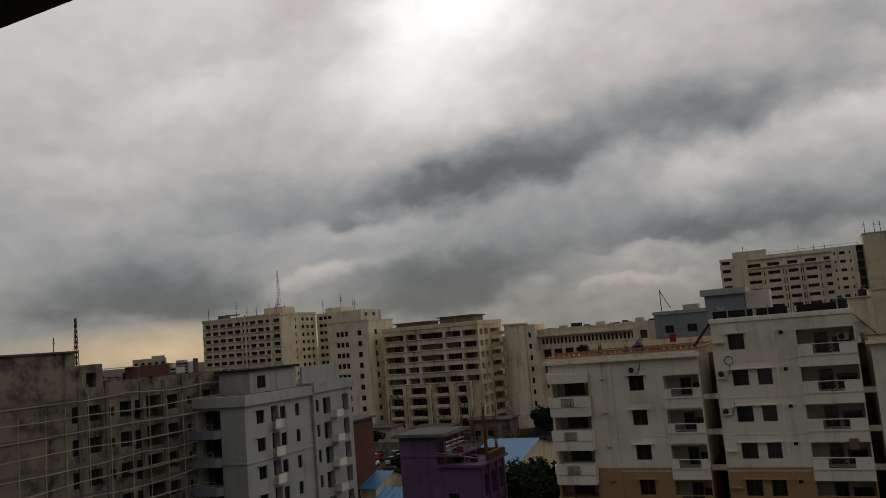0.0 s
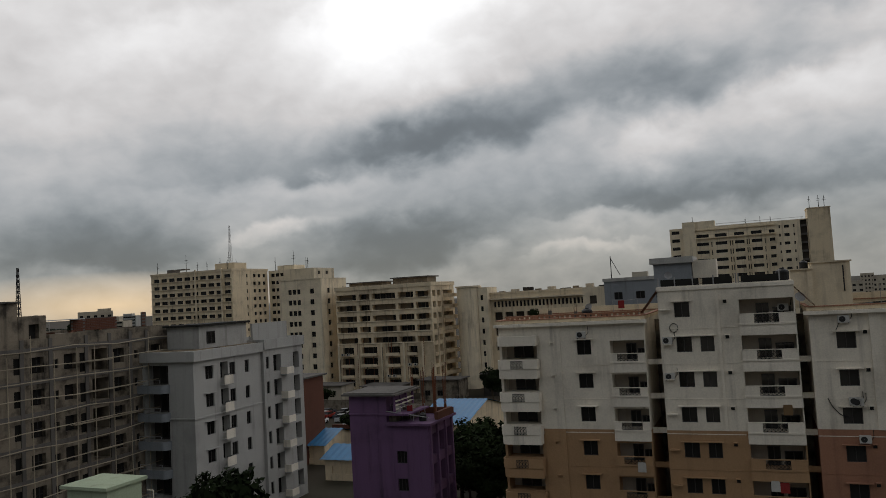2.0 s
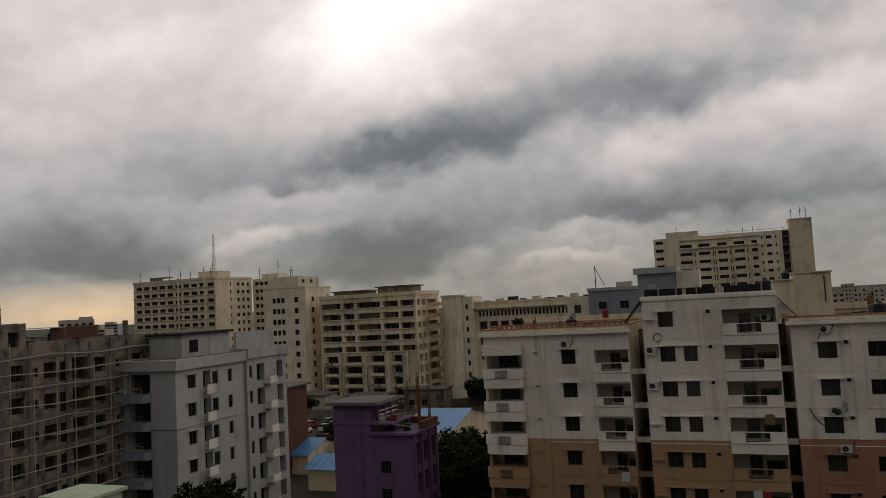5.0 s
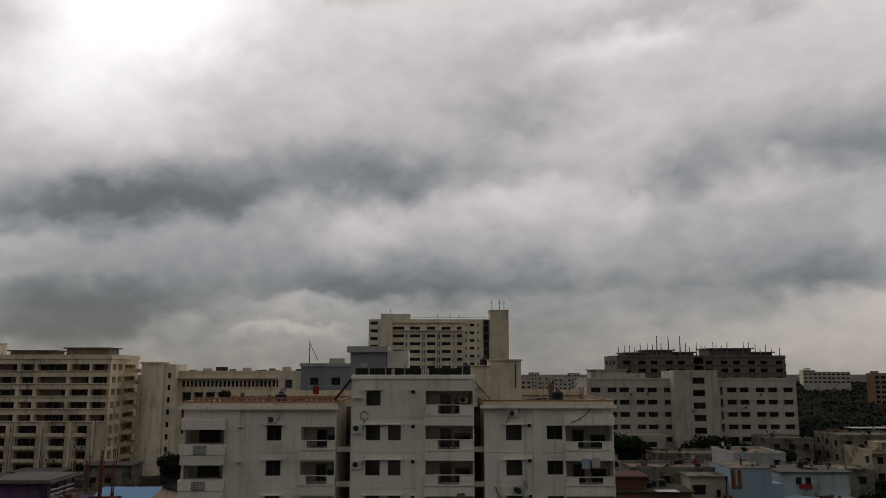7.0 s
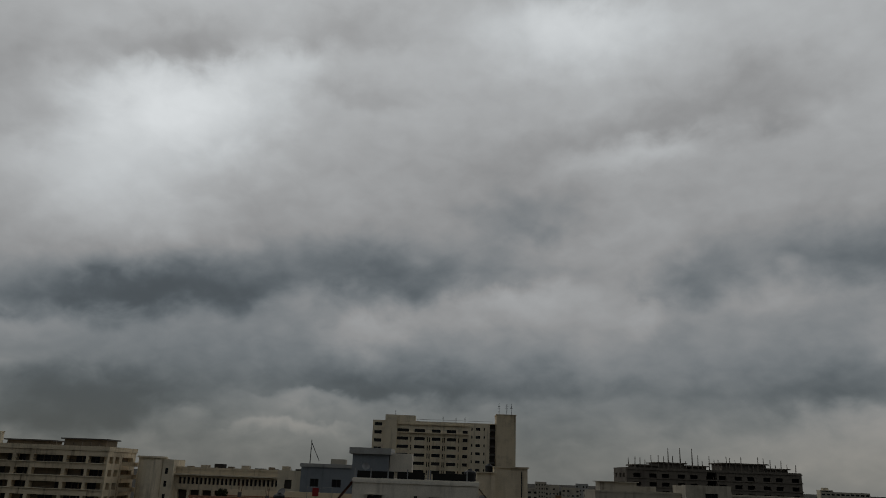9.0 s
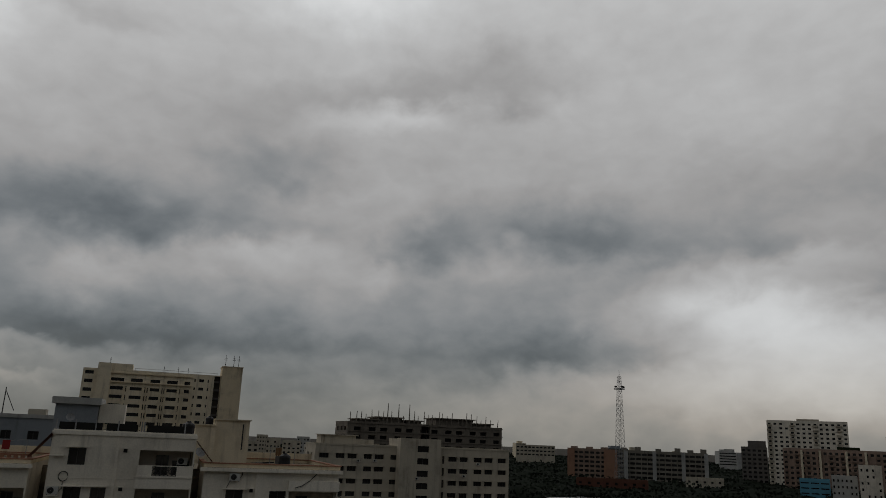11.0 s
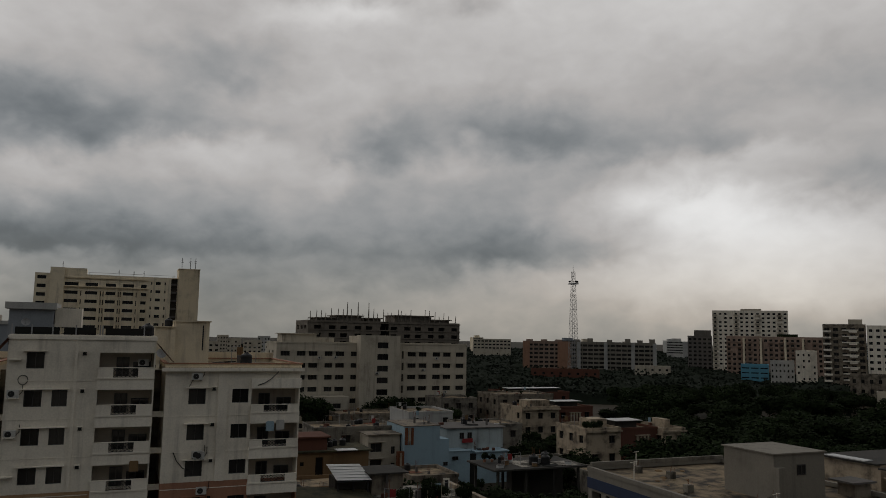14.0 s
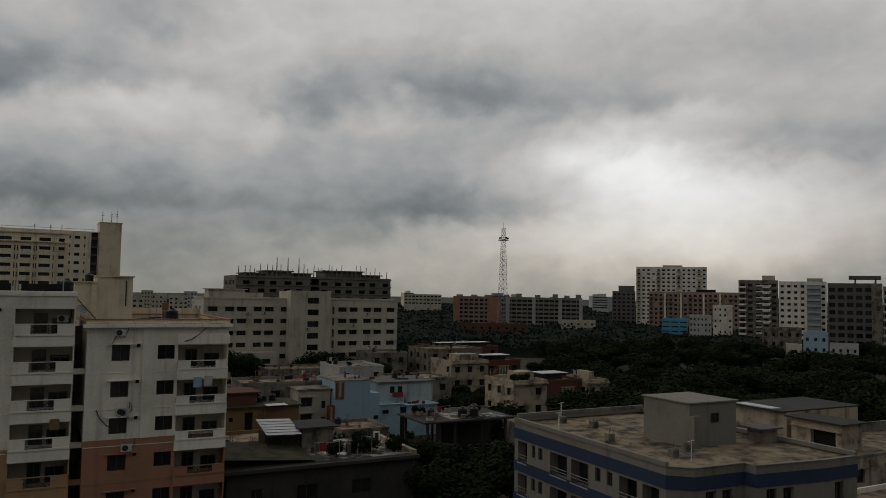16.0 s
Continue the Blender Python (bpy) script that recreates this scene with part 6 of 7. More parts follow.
# ---- far right: tall blocks that face the camera ----
def far_block(name, label, az, dist, az2, z1, mat_, floors, ncols, bands=None, depth=14, wsize=(0.55, 0.45), step=3.0, skip=0.0, bal=None, cat="building"):
    """A block seen face on; az and az2 are the bearings of its edges as seen from the window."""
    mid, wid = (az + az2) / 2, dist * 2 * math.tan(radians((az2 - az) / 2))
    ob = thing(name, (dist * math.sin(radians(mid)), dist * math.cos(radians(mid)), 0), label, cat, "", -mid)
    cell = wid / ncols
    lv = [(z1 - 1.0 - step * k - step * wsize[1], z1 - 1.0 - step * k) for k in range(floors) if z1 - 1.0 - step * k - step * wsize[1] > 0.3]
    hs = [(cell * (i + 0.5 - wsize[0] / 2), cell * (i + 0.5 + wsize[0] / 2), a, b, 0.5) for i in range(ncols) for a, b in lv if random.random() >= skip]
    s = Shape()
    for which in "sewn":
        m, width = side(which, -wid / 2, wid / 2, 0, depth)
        s.wall(m, width, 0, z1, hs if which == "s" else [], 0, 1)
    s.face([(-wid / 2, 0, z1), (wid / 2, 0, z1), (wid / 2, depth, z1), (-wid / 2, depth, z1)])
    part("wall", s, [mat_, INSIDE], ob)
    for h in hs:
        window(ob, pose(-wid / 2, 0, 0), h[0] + 0.02, h[1] - 0.02, h[2], h[3], 0.5)
    if bands:
        for a, b in lv:
            part("balcony_band", Shape().box(-wid / 2 - 0.1, wid / 2 + 0.1, -0.7, -0.003, a - 0.9, a - 0.05), bands, ob)
    if bal:
        for i in range(ncols):
            if i % bal[1] == 0:
                for a, b in lv:
                    part("balcony", Shape().box(-wid / 2 + cell * i + 0.1, -wid / 2 + cell * (i + 1) - 0.1, -1.2, -0.003, a - 0.7, a + 0.2), bal[0], ob)
    part("parapet", Shape().ring(-wid / 2, wid / 2, 0, depth, z1, z1 + 0.8, 0.3), mat_, ob)
    return ob, wid


ob, wd = far_block("white_apartment_tower", "white apartment tower with dark windows and balconies", 42.4, 590, 47.3, 46.6, WHITE, 15, 14, None, 20, (0.5, 0.45), 3.0, 0.08, (OFFWHITE, 4))
part("crown", Shape().box(-6, 8, 1, 12, 46.6, 48.6), OFFWHITE, ob)
ob, wd = far_block("brown_apartment_block", "brown and tan apartment block with stacked balconies", 43.3, 520, 49.4, 27.6, PINKBROWN, 9, 18, None, 16, (0.55, 0.5), 3.0, 0.05, (BROWNPALE, 2))
for x in (-18, -8, 6, 16):
    part("pier", Shape().box(x, x + 1.2, -1.6, -0.01, 0, 27.5), CREAM_PALE, ob)
part("roof_garden", Shape().box(2, 14, 2, 8, 28.4, 30), LEAF, ob)
ob, wd = far_block("brick_apartment_tower", "dark brick apartment tower with white balcony bands", 49.4, 420, 51.95, 33.4, CEMENT, 11, 5, None, 14, (0.6, 0.5), 3.0, 0, (TRIM, 3))
for k in range(11):
    part("white_band", Shape().box(-1.0, 6.0, -1.3, -0.01, 31.0 - 3 * k, 31.6 - 3 * k), TRIM, ob)
part("roof_room", Shape().box(2, 8, 1, 8, 33.4, 36.6), OFFWHITE, ob)
ob, wd = far_block("white_apartment_block", "white apartment block with grey recessed balconies", 52.0, 415, 54.95, 32.8, WHITE, 10, 7, None, 14, (0.5, 0.42), 3.0)
part("grey_bay", Shape().box(2, 8, -1.2, -0.01, 3, 32), BLUEGREY, ob)
for k in range(10):
    part("bay_slab", Shape().box(1.8, 8.2, -1.9, -1.2, 3 + 3 * k, 3.9 + 3 * k), GREYPAINT, ob)
part("roof_room", Shape().box(2, 9, 1, 8, 32.8, 35.2), OFFWHITE, ob)
ob, wd = far_block("dark_apartment_block", "dark unfinished apartment block with deep balconies", 55.0, 340, 58.2, 30.6, CONCRETE, 9, 6, None, 16, (0.7, 0.55), 3.0)
part("roof_canopy", Shape().box(-2, 9.2, 1, 10, 33.0, 34.4).box(0, 0.6, 2, 2.6, 30.6, 33).box(7, 7.6, 2, 2.6, 30.6, 33), CONCRETE, ob)
part("pier", Shape().box(5.8, 9.5, -2, -0.01, 0, 31), CEMENT, ob)
ob, wd = far_block("dark_gallery_block", "dark grey block with long balcony bands", 58.25, 335, 66.0, 29.4, CEMENT, 9, 8, GREYPAINT, 16, (0.86, 0.5), 3.0)
part("roof_room", Shape().box(-16, -10, 1, 8, 30.2, 32.2), OFFWHITE, ob)
ob, wd = far_block("dark_distant_block", "dark distant block with a stepped top", 40.7, 600, 42.35, 28.0, CONCRETE, 8, 5, None, 14, (0.6, 0.5), 3.0)
part("upper_block", Shape().box(-4, 8, 2, 12, 28.8, 33), CONCRETE, ob)
ob, wd = far_block("white_small_block", "small white block between taller ones", 47.7, 430, 49.0, 20.2, WHITE, 5, 4, None, 10, (0.35, 0.4), 3.0, 0.3)
ob, wd = far_block("grey_small_block", "grey stepped house row below the towers", 46.1, 440, 47.6, 14.5, GREYPAINT, 4, 6, None, 10, (0.4, 0.4), 3.0, 0.2)
ob, wd = far_block("blue_small_block", "pale blue small block with dark windows", 53.5, 300, 55.0, 12.2, LILAC, 3, 3, None, 8, (0.35, 0.35), 3.6)
ob, wd = far_block("white_small_house", "small white house with broken roof", 52.4, 280, 53.4, 8.8, OFFWHITE, 2, 1, None, 7, (0.4, 0.4), 3.0)
ob, wd = far_block("brown_small_block", "dark brown small block beside a pale one", 50.9, 300, 53.4, 13.6, CEMENT, 3, 5, None, 8, (0.4, 0.4), 3.4)
ob, wd = far_block("pale_small_house", "pale small house at the edge of trees", 55.1, 300, 56.8, 8.6, GREYPAINT, 2, 4, None, 8, (0.35, 0.4), 3.0)
ob, wd = far_block("offwhite_edge_house", "off-white house at the edge of trees", 61.0, 280, 63.5, 11.0, OFFWHITE, 3, 4, None, 8, (0.4, 0.4), 3.0)
ob, wd = far_block("blue_sheet_shed", "shed with pale blue sheet cladding", 44.2, 450, 46.0, 12.0, TEAL, 3, 3, None, 8, (0.8, 0.25), 2.6)
ob, wd = far_block("orange_gallery_block", "long orange-brown and grey gallery block", 28.9, 530, 32.4, 22.2, BROWNPALE, 6, 9, None, 14, (0.72, 0.5), 2.9)
for x0, x1 in ((-16.2, -11.5), (7.5, 16.2)):
    part("orange_pier", Shape().box(x0, x1, -1.0, -0.01, 0, 22.8), ORANGE, ob, "blind faded orange stair bay")
for i in range(3):
    part("roof_stair_house", Shape().box(-14 + i * 10, -9.5 + i * 10, 1, 6, 22.2, 24.2), PINKBROWN, ob)
ob, wd = far_block("grey_gallery_block", "long grey gallery block with roof stair houses", 32.45, 530, 38.5, 22.2, PLAINDIM, 6, 15, None, 14, (0.85, 0.5), 2.9)
for i, x in enumerate((-26, -17, -4, 8, 16, 24)):
    part("roof_stair_house", Shape().box(x, x + 3.6, 1, 6, 22.2, 24.6 + (i % 2) * 0.8), PLAINDIM, ob)
for x in (-24, -6, 12, 26):
    part("pier", Shape().box(x, x + 2.4, -1.2, -0.01, 0, 22.6), GREYPAINT, ob)
ob, wd = far_block("white_low_house", "white low house between trees", 37.0, 480, 39.5, 8.6, OFFWHITE, 2, 5, None, 8, (0.3, 0.4), 3.0)
ob, wd = far_block("brown_long_house", "long dark brown house behind trees", 29.5, 420, 34.5, 7.6, BRICK, 1, 8, None, 8, (0.3, 0.4), 3.0)

mast = lattice_mast((520 * math.sin(radians(32.62)), 520 * math.cos(radians(32.62)), 0), 70.0, 2.9, 0.9, "tall pale lattice telecom mast with drums", STEEL, 22)
part("platform", Shape().ring(-2.6, 2.6, -2.6, 2.6, 61.5, 62.2, 0.5), STEEL, mast)
for x, y in ((-3.0, 0), (3.0, 0), (0, -3.0)):
    part("drum", Shape().rod((x, y - 0.9, 63.2), (x, y + 0.3, 63.2), 0.62, sides=12), DARKSTEEL, mast)
part("spire", Shape().rod((0, 0, 70), (0, 0, 74.5), 0.18, 0.06, 5), STEEL, mast)

# distant city along the horizon
CLUTTER_PAINT = [WHITE, GREYPAINT, OFFWHITE, WHITE]
random.seed(12)
for i in range(52):
    a = random.uniform(-62, 62)
    dist = random.uniform(620, 1700)
    if 28 < a < 39 and dist < 700:
        continue
    el_top = random.uniform(-0.55, 0.18)
    z1 = 24.5 + dist * math.tan(radians(el_top))
    if z1 < 6:
        continue
    wid = random.uniform(14, 40)
    ob = thing("distant_building", (dist * math.sin(radians(a)), dist * math.cos(radians(a)), 0), "pale distant city building near the horizon", "building", "distant city", -a + random.uniform(-30, 30))
    m_ = random.choice([OFFWHITE, OFFWHITE, GREYPAINT, CREAM_PALE, BLUEGREY, GREYPAINT])
    s = Shape().box(-wid / 2, wid / 2, 0, 16, 0, z1).box(-wid / 4, wid / 5, 3, 10, z1, z1 + random.uniform(1.5, 4))
    part("wall", s, m_, ob)
    for k in range(min(5, int(z1 / 3.2))):
        part("window_band", Shape().box(-wid / 2 + 1, wid / 2 - 1, -0.12, -0.01, z1 - 2.2 - 3.2 * k, z1 - 0.9 - 3.2 * k), PANE, ob)
for a, d_, z_, w_ in ((2.6, 520, 20.5, 1.4), (4.3, 560, 22.2, 1.2), (5.8, 500, 21.4, 1.6), (7.6, 540, 23.4, 1.0), (8.9, 580, 22.0, 1.3), (10.4, 510, 20.6, 1.2), (11.8, 600, 24.2, 0.9), (13.2, 540, 21.2, 1.4), (3.4, 640, 24.8, 0.9), (6.8, 660, 25.2, 0.8), (9.7, 650, 24.9, 0.9)):
    far_block("distant_house", "pale distant flat-roofed house row", a - w_ / 2, d_, a + w_ / 2, z_ - 3.0, CLUTTER_PAINT[int(d_ / 10) % 4], 6, 4, None, 10, (0.5, 0.42), 3.0, 0.15)
ob, wd = far_block("white_distant_tower", "white distant apartment tower at sunset", -48.2, 400, -46.0, 25.6, OFFWHITE, 6, 5, None, 12, (0.5, 0.4), 3.0)
part("upper_block", Shape().box(1, 7, 2, 8, 25.6, 27.6), OFFWHITE, ob)
ob, wd = far_block("white_distant_hall", "long pale distant hall behind woods", 25.2, 900, 28.0, 22.5, OFFWHITE, 3, 10, None, 20, (0.7, 0.4), 4)

# ---- trees ----
def crown_mesh(seed, r, h, n, leaf):
    """A crown of small leaf clumps on uneven lobes, with gaps."""
    rnd = random.Random(seed)
    lobes = [(Vector((rnd.uniform(-0.6, 0.6) * r, rnd.uniform(-0.6, 0.6) * r, rnd.uniform(-0.28, 0.32) * h)), rnd.uniform(0.3, 0.55) * r) for _ in range(9)]
    s = Shape()
    for _ in range(n):
        c, q = rnd.choice(lobes)
        d = Vector((rnd.gauss(0, 1), rnd.gauss(0, 1), rnd.gauss(0, 0.8))).normalized()
        p = c + d * q * rnd.uniform(0.7, 1.08)
        k = leaf * rnd.uniform(0.6, 1.5)
        a = Vector((rnd.gauss(0, 1), rnd.gauss(0, 1), rnd.gauss(0, 0.6))).normalized() * k
        b = a.cross(d + Vector((0.01, 0.02, 0.3))).normalized() * k * 0.7
        s.face([p - a, p - b * 0.6 + a * 0.1, p + a, p + b])
    return s.data("crown", LEAF)


def trunk_mesh(seed, h, r):
    rnd = random.Random(seed)
    s = Shape().rod((0, 0, 0), (0.1, 0.05, h * 0.55), r, r * 0.6, 8)
    for i in range(5):
        a = i * 1.26 + rnd.uniform(-0.3, 0.3)
        s.rod((0.1, 0.05, h * (0.38 + 0.04 * i)), (math.cos(a) * h * 0.2, math.sin(a) * h * 0.2, h * 0.72), r * 0.45, r * 0.12, 5)
    return s.data("trunk", BARK)


KINDS = [(crown_mesh(i, 3.6, 5.0, 2400, 0.30), trunk_mesh(i, 9, 0.24)) for i in range(4)]


def tree(x, y, height, wide, kind, turn):
    t = thing("tree", (x, y, 0), "dark green leafy broadleaf tree with an uneven crown", "tree", "trees", turn)
    k = height / 9.0
    part("trunk", KINDS[kind][1], None, t, "", Matrix.Diagonal((k, k, k, 1)))
    part("crown", KINDS[kind][0], None, t, "", Matrix.Translation((0, 0, height * 0.68)) @ Matrix.Diagonal((wide / 3.6, wide / 3.6, k * 1.0, 1)))
    return t


random.seed(5)
SPOTS = [(-38, 47.5, 12.2, 3.6), (-41.5, 49.5, 11.4, 3.2), (-33.5, 83, 5.6, 3.0), (-30.5, 86, 7.4, 3.2), (-30, 92, 8.8, 3.4), (-28, 98, 9.8, 3.6), (-27, 104, 10.2, 3.8), (-25, 96, 9.6, 3.6), (-31, 84, 5.2, 3), (-28.5, 88, 6, 3), (-26, 84, 5.6, 2.8), (-36, 95, 7.4, 3.2), (-33.5, 92, 8.8, 3.4), (-34.5, 86, 7.4, 3.2), (-31.5, 84, 9.2, 3.4), (-31.0, 79.5, 7, 2.6), (-35.5, 90, 7.2, 3.0), (-29, 80, 4.6, 2.6), (-27, 78.5, 5, 2.4), (-24.5, 86.5, 7, 3), (-100, 152, 5.0, 2.2), (-95, 155, 4.6, 2.0), (-60, 172, 7, 3.0), (-57, 164, 6, 2.6),
         (-27, 82, 8.0, 3.4), (-26.5, 90, 9.0, 3.5), (-66, 118, 6, 3), (-62, 113, 6.5, 3), (-58.5, 106, 5.0, 2.4),
         (40, 172, 11, 4), (44, 178, 10, 4), (37, 181, 12, 4), (64, 182, 9.5, 4.5), (70, 183, 9.0, 4.5), (58, 183, 8.5, 3.6), (92, 186, 9.5, 4), (96, 178, 9, 4),
         (62, 127, 6.5, 3), (66, 118, 7, 3.2), (62, 99, 6.5, 3), (61, 84, 7.0, 3.4), (63, 78, 8, 3.4), (66, 102, 8, 3.4), (36, 92, 6.5, 3), (42, 88, 6, 2.8), (38, 82, 6.0, 2.6), (90, 134, 8, 3.6), (96, 128, 8.5, 3.8), (84, 128, 8, 3.5), (72, 166, 8, 3.6), (40, 74, 6.5, 3.2), (39, 69, 7, 3.2), (43, 78, 7, 3.4), (37, 64, 6.5, 3), (41, 66, 8, 3.4), (45, 72, 7.8, 3.4), (48, 76, 7.4, 3.2), (36, 70, 7.2, 3), (46, 66, 7, 3.2), (43, 84, 6.8, 3), (50, 70, 7.6, 3.4), (54, 74, 7.8, 3.4), (58, 70, 8, 3.4), (35.5, 86, 6.4, 2.8), (62, 70, 8.6, 3.6)]
for i, (x, y, h, w_) in enumerate(SPOTS):
    tree(x, y, h, w_, i % 4, random.uniform(0, 360))
for i in range(105):
    a, d = radians(random.uniform(35.5, 66)), 95 + 215 * random.random() ** 0.8
    x, y = d * math.sin(a), d * math.cos(a)
    if 63 < x < 102 and 100 < y < 162 or (x < 86 and y < 68):
        continue
    tree(x, y, random.uniform(6.5, 10.2) if d < 220 else random.uniform(7, 11), random.uniform(3.4, 5.4), i % 4, random.uniform(0, 360))

for i in range(72):
    a, d = radians(random.uniform(37.5, 64)), 98 + 90 * random.random()
    x, y = d * math.sin(a), d * math.cos(a)
    if x < 102 and 100 < y < 162 and x > 60 or y < 82:
        continue
    tree(x, y, random.uniform(7.0, 10.5), random.uniform(3.8, 5.6), i % 4, random.uniform(0, 360))

for i in range(40):
    a, d = radians(random.uniform(36.5, 62)), random.uniform(190, 300)
    tree(d * math.sin(a), d * math.cos(a), random.uniform(7, 10), random.uniform(5.2, 7.2), i % 4, random.uniform(0, 360))
for i in range(36):
    x, y = random.uniform(76, 108), random.uniform(121.5, 146.5)
    tree(x, y, random.uniform(7, 9) if x > 97 else random.uniform(3.6, 5.2), random.uniform(2.4, 3.6), i % 4, random.uniform(0, 360))
for i in range(16):
    tree(random.uniform(95.5, 110), random.uniform(100, 121), random.uniform(6.5, 8.5), random.uniform(3.4, 4.6), i % 4, random.uniform(0, 360))

# woods far off, and bushes on roofs
rnd = random.Random(3)


def canopy(x, y):
    c = Vector((x, y, 0))
    return 4.2 + 3.0 * noise.noise(c * 0.035) + 2.2 * noise.noise(c * 0.11)


def woods(a0, a1, d0, d1, na, nd, clumps):
    """Uneven canopy seen from afar, with leaf clumps all over it."""
    s = Shape()

    def at(i, j):
        a, d = radians(a0 + (a1 - a0) * i / na), d0 + (d1 - d0) * (j / nd) ** 1.4
        x, y = d * math.sin(a), d * math.cos(a)
        return (x, y, max(0.1, canopy(x, y)) if 0 < j < nd and 0 < i < na else -0.05)
    for i in range(na):
        for j in range(nd):
            s.face([at(i, j), at(i + 1, j), at(i + 1, j + 1), at(i, j + 1)])
    for _ in range(clumps):
        a, d = radians(rnd.uniform(a0, a1)), d0 + (d1 - d0) * rnd.random() ** 1.4
        x, y = d * math.sin(a), d * math.cos(a)
        p = Vector((x, y, max(0.3, canopy(x, y)) + rnd.uniform(-0.6, 0.9)))
        k = 0.45 + d * 0.0012
        u = Vector((rnd.gauss(0, 1), rnd.gauss(0, 1), rnd.gauss(0, 0.7))).normalized() * k
        v = u.cross(Vector((rnd.gauss(0, 1), rnd.gauss(0, 1), 1))).normalized() * k * 0.8
        s.face([p - u, p - v * 0.7, p + u, p + v])
    return s


solo("far_woods", woods(24, 70, 300, 1500, 120, 60, 40000), FARLEAF, "dark woods and gardens towards the horizon", "woods", kind="stuff")
solo("far_woods", woods(-14, 24, 700, 1500, 80, 40, 12000), FARLEAF, "dark gardens between far houses", "woods", kind="stuff")
solo("far_woods", woods(-66, -44, 330, 1500, 50, 40, 8000), FARLEAF, "dark tree belt under the evening sky", "woods", kind="stuff")
for i, (x, y, z) in enumerate(((29, 71.5, 8.33), (30.5, 72.5, 8.33), (31, 76, 8.33), (32.8, 71.2, 8.33), (26.5, 71.2, 8.33), (48, 119, 0), (52, 115, 0), (50.0, 116, 0), (55, 114.5, 0), (63.0, 191.0, 0), (74.5, 112.0, 9.23), (76.0, 111.4, 9.23), (-30.6, 71.0, 0))):
    b = thing("roof_shrub", (x, y, z), "dark leafy shrub growing at a house", "shrub", "shrubs", i * 40)
    part("leaves", KINDS[i % 4][0], None, b, "", Matrix.Translation((0, 0, 0.75)) @ Matrix.Diagonal((0.28, 0.28, 0.3, 1)))
    part("stem", Shape().rod((0, 0, 0), (0, 0, 0.7), 0.05), BARK, b)

# ---- cables, pipes, laundry on the white building ----
def cable(points, r, label):
    cu = Shape()
    for a, b in zip(points, points[1:]):
        cu.rod(a, b, r, sides=5)
    return solo("wall_cable", cu, BLACKPLASTIC, label, "cable", "loose cables")


cable([(-6.9 + 0.35 * math.cos(a), FRONT - 0.06, 20.55 + 0.38 * math.sin(a)) for a in [0.6 * i for i in range(11)]], 0.03, "loop of black cable on a white wall")
cable([(4.6, FRONT - 0.05, 14.5), (4.9, FRONT - 0.07, 13.8), (5.4, FRONT - 0.06, 13.2), (6.0, FRONT - 0.05, 12.9)], 0.035, "slack black cable on a white wall")
cable([(11.3, FRONT - 0.34, 20.0), (11.9, FRONT - 0.36, 20.2), (12.5, FRONT - 0.36, 20.6), (13.1, FRONT - 0.36, 21.2)], 0.035, "slack black cable under the roof edge")
cable([(6.0, FRONT - 0.05, 20.9), (5.75, FRONT - 0.06, 20.2), (5.6, FRONT - 0.05, 19.9)], 0.03, "short black cable beside a window")
for x, z, m_ in ((0.9, 7.4, REDCLOTH), (0.2, 7.5, PLASTIC), (-10.4, 8.7, PLASTIC), (-21.2, 8.6, REDCLOTH), (-22.0, 8.6, LILAC), (12.5, 16.6, LILAC), (13.4, 16.7, PLASTIC), (1.6, 13.7, OCHRE)):
    c = thing("hung_laundry", (x, FRONT - 0.32, z), "washing hung over a balcony edge", "laundry", "laundry")
    part("cloth", Shape().box(-0.35, 0.35, -0.02, 0.02, -0.55, 0.25).box(-0.3, 0.3, -0.03, 0.03, 0.25, 0.3), m_, c)


# ---- clutter on the low roofs ----
CLUTTER = random.Random(21)


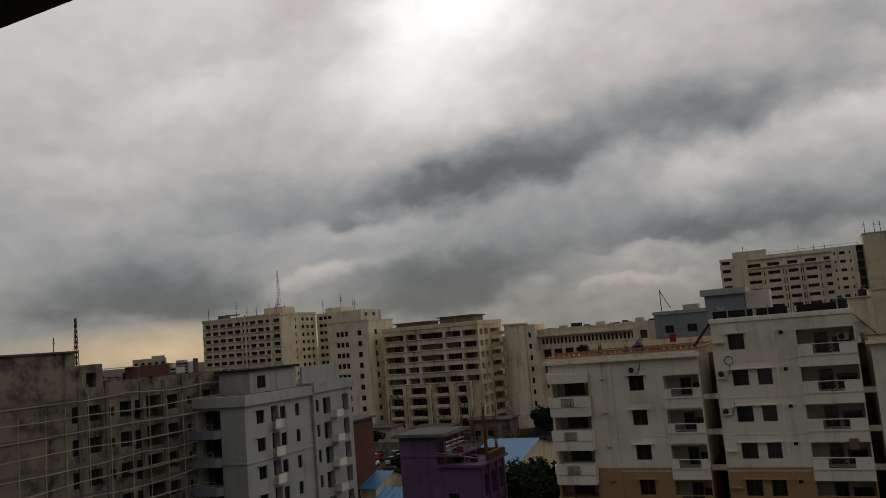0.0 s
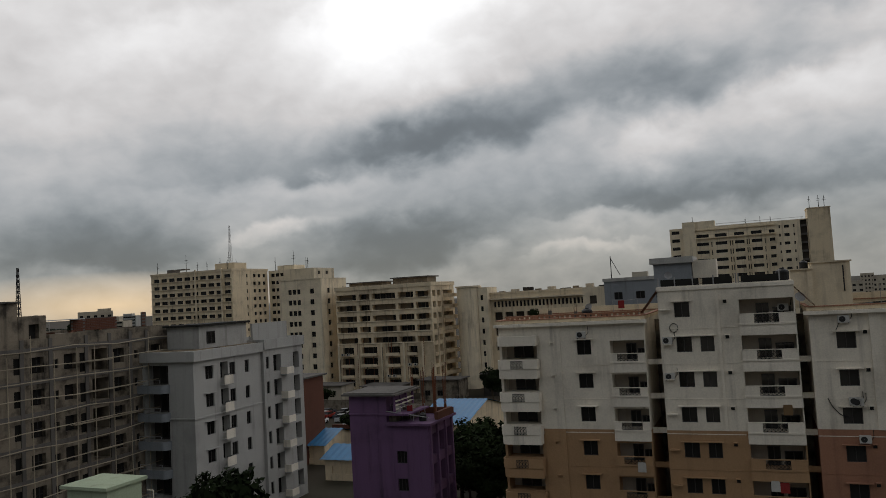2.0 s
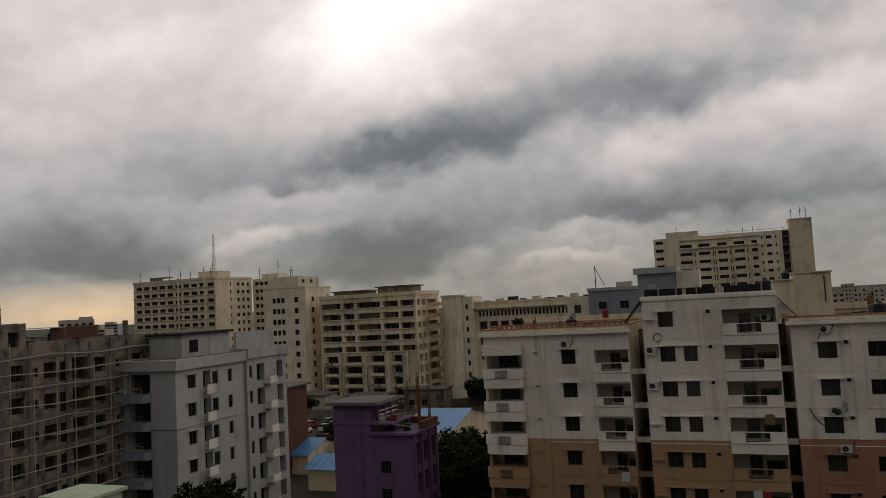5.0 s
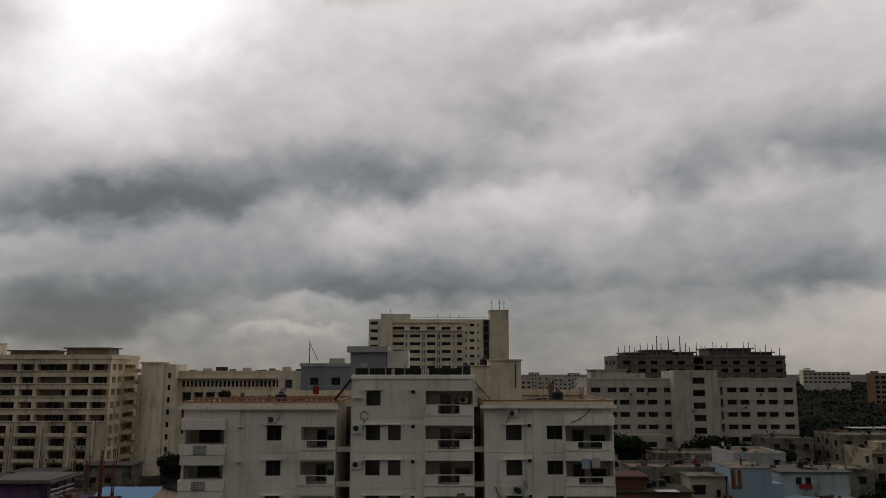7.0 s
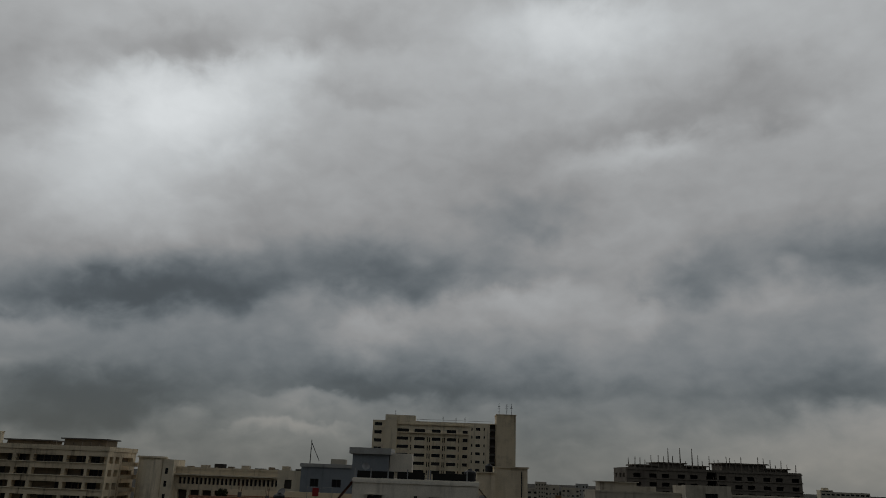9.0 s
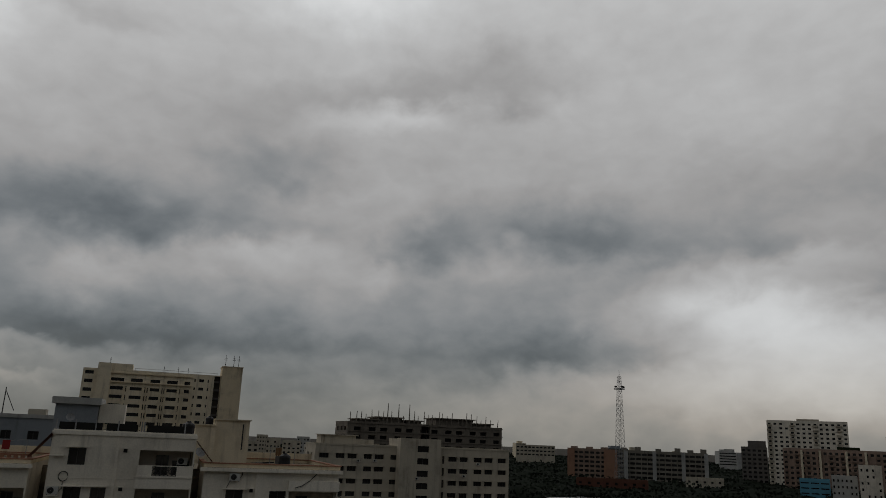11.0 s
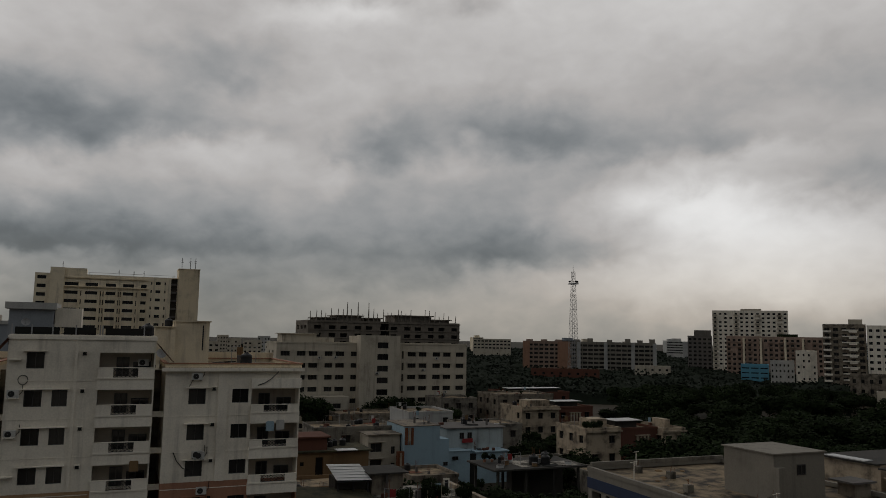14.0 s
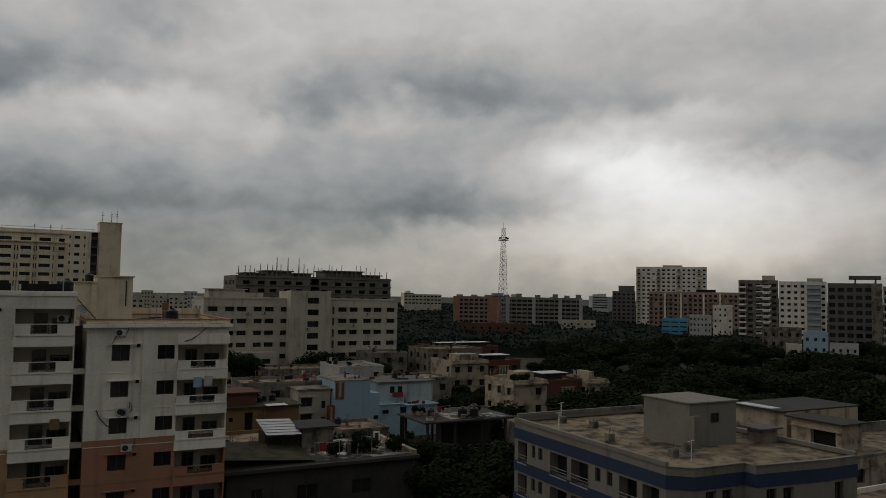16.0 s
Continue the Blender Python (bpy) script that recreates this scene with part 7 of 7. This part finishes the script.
def clutter(x0, x1, y0, y1, z, n):
    r = CLUTTER
    for _ in range(n):
        x, y, what = r.uniform(x0, x1), r.uniform(y0, y1), r.randrange(6)
        if what == 0:
            water_tank((x, y, z), r.uniform(0.55, 0.9))
        elif what == 1:
            c = thing("column_stub", (x, y, z), "raw concrete column stub with rusty bars", "column stub", "column stubs")
            h = r.uniform(0.3, 1.1)
            part("stub", Shape().box(-0.15, 0.15, -0.15, 0.15, 0, h), CONCRETE, c)
            for dx, dy in ((-0.1, -0.1), (0.1, -0.1), (0.1, 0.1), (-0.1, 0.1)):
                part("bar", Shape().rod((dx, dy, h), (dx * 1.5 + r.uniform(-0.1, 0.1), dy, h + r.uniform(0.5, 1.1)), 0.015, sides=4), RUST, c)
        elif what == 2:
            c = thing("plant_pot", (x, y, z), "potted green plant standing on a flat roof", "plant", "potted plants", r.uniform(0, 360))
            part("pot", Shape().lathe(0, 0, [(0.0, 0.0), (0.16, 0.0), (0.22, 0.35), (0.18, 0.35), (0.0, 0.3)], 10), TERRA, c)
            k = r.uniform(0.1, 0.2)
            part("leaves", KINDS[r.randrange(4)][0], None, c, "", Matrix.Translation((0, 0, 0.35 + 2.2 * k)) @ Matrix.Diagonal((k, k, k * 1.2, 1)))
        elif what == 3:
            c = thing("loose_sheet", (x, y, z), "loose bent tin sheet lying on a roof", "tin sheet", "loose sheets", r.uniform(0, 360))
            a, b = r.uniform(0.6, 1.6), r.uniform(0.5, 1.0)
            part("sheet", Shape().box(-a, a, -b, b, 0.02, 0.04).box(-a, a, b, b + 0.03, 0.02, 0.16), r.choice([TIN, RUST, CONCRETE, DARKTIN]), c)
        elif what == 4:
            c = thing("roof_post_line", (x, y, z), "thin roof posts with a washing line", "washing line", "washing lines", r.uniform(-20, 20))
            part("post", Shape().rod((-1.2, 0, 0), (-1.2, 0, 1.7), 0.03, sides=5), STEEL, c)
            part("post", Shape().rod((1.2, 0, 0), (1.2, 0, 1.7), 0.03, sides=5), STEEL, c)
            part("line", Shape().rod((-1.2, 0, 1.65), (0, 0, 1.55), 0.012, sides=4).rod((0, 0, 1.55), (1.2, 0, 1.65), 0.012, sides=4), PLASTIC, c)
            part("cloth", Shape().box(-0.7, -0.1, -0.01, 0.01, 0.8, 1.58), r.choice([PLASTIC, REDCLOTH, LILAC, OCHRE]), c)
        else:
            c = thing("brick_stack", (x, y, z), "small stack of bricks on a roof", "bricks", "brick stacks", r.uniform(0, 90))
            for i in range(4):
                part("brick_course", Shape().box(-0.45 + 0.03 * (i % 2), 0.45, -0.25, 0.25 - 0.03 * (i % 2), 0.1 * i, 0.1 * i + 0.09), BRICK, c)


for x0, x1, y0, y1, z, n in ((31.5, 43.5, 125.5, 132, 8.93, 14), (44, 49, 119, 126, 10.02, 4), (53.5, 62.5, 122.5, 129, 8.95, 6), (30.5, 35, 114, 118, 7.5, 6), (57, 62, 119, 121, 5.35, 6),
                             (24.6, 33.5, 70.5, 75, 8.33, 12), (16.5, 20, 77.5, 79.3, 8.3, 3), (82, 89, 149, 150, 9.23, 3), (82, 90, 154, 157, 9.23, 4), (74, 79, 116, 119, 9.23, 3), (87, 92, 115, 118, 8.93, 3),
                             (64, 74, 137, 145, 7.23, 8), (57, 65, 151, 161, 8.53, 6), (89, 103, 173, 183, 10.03, 7), (75, 83, 177, 185, 9.03, 5), (61, 67, 104, 110, 5.23, 4), (39, 44, 101, 107, 5.03, 4), (47, 61, 169, 177, 6.53, 6),
                             (31, 41, 137, 145, 6.03, 6), (46, 57.5, 89, 95.5, 7.88, 12), (-35.5, -32, 70.5, 72, 11.85, 3), (-22, -10.5, 71.5, 81.5, 21.42, 6), (9, 14.5, 71, 81, 21.52, 4), (-79, -65, 54, 68, 22.6, 8), (105, 123, 197, 209, 8.63, 6)):
    clutter(x0, x1, y0, y1, z, n)
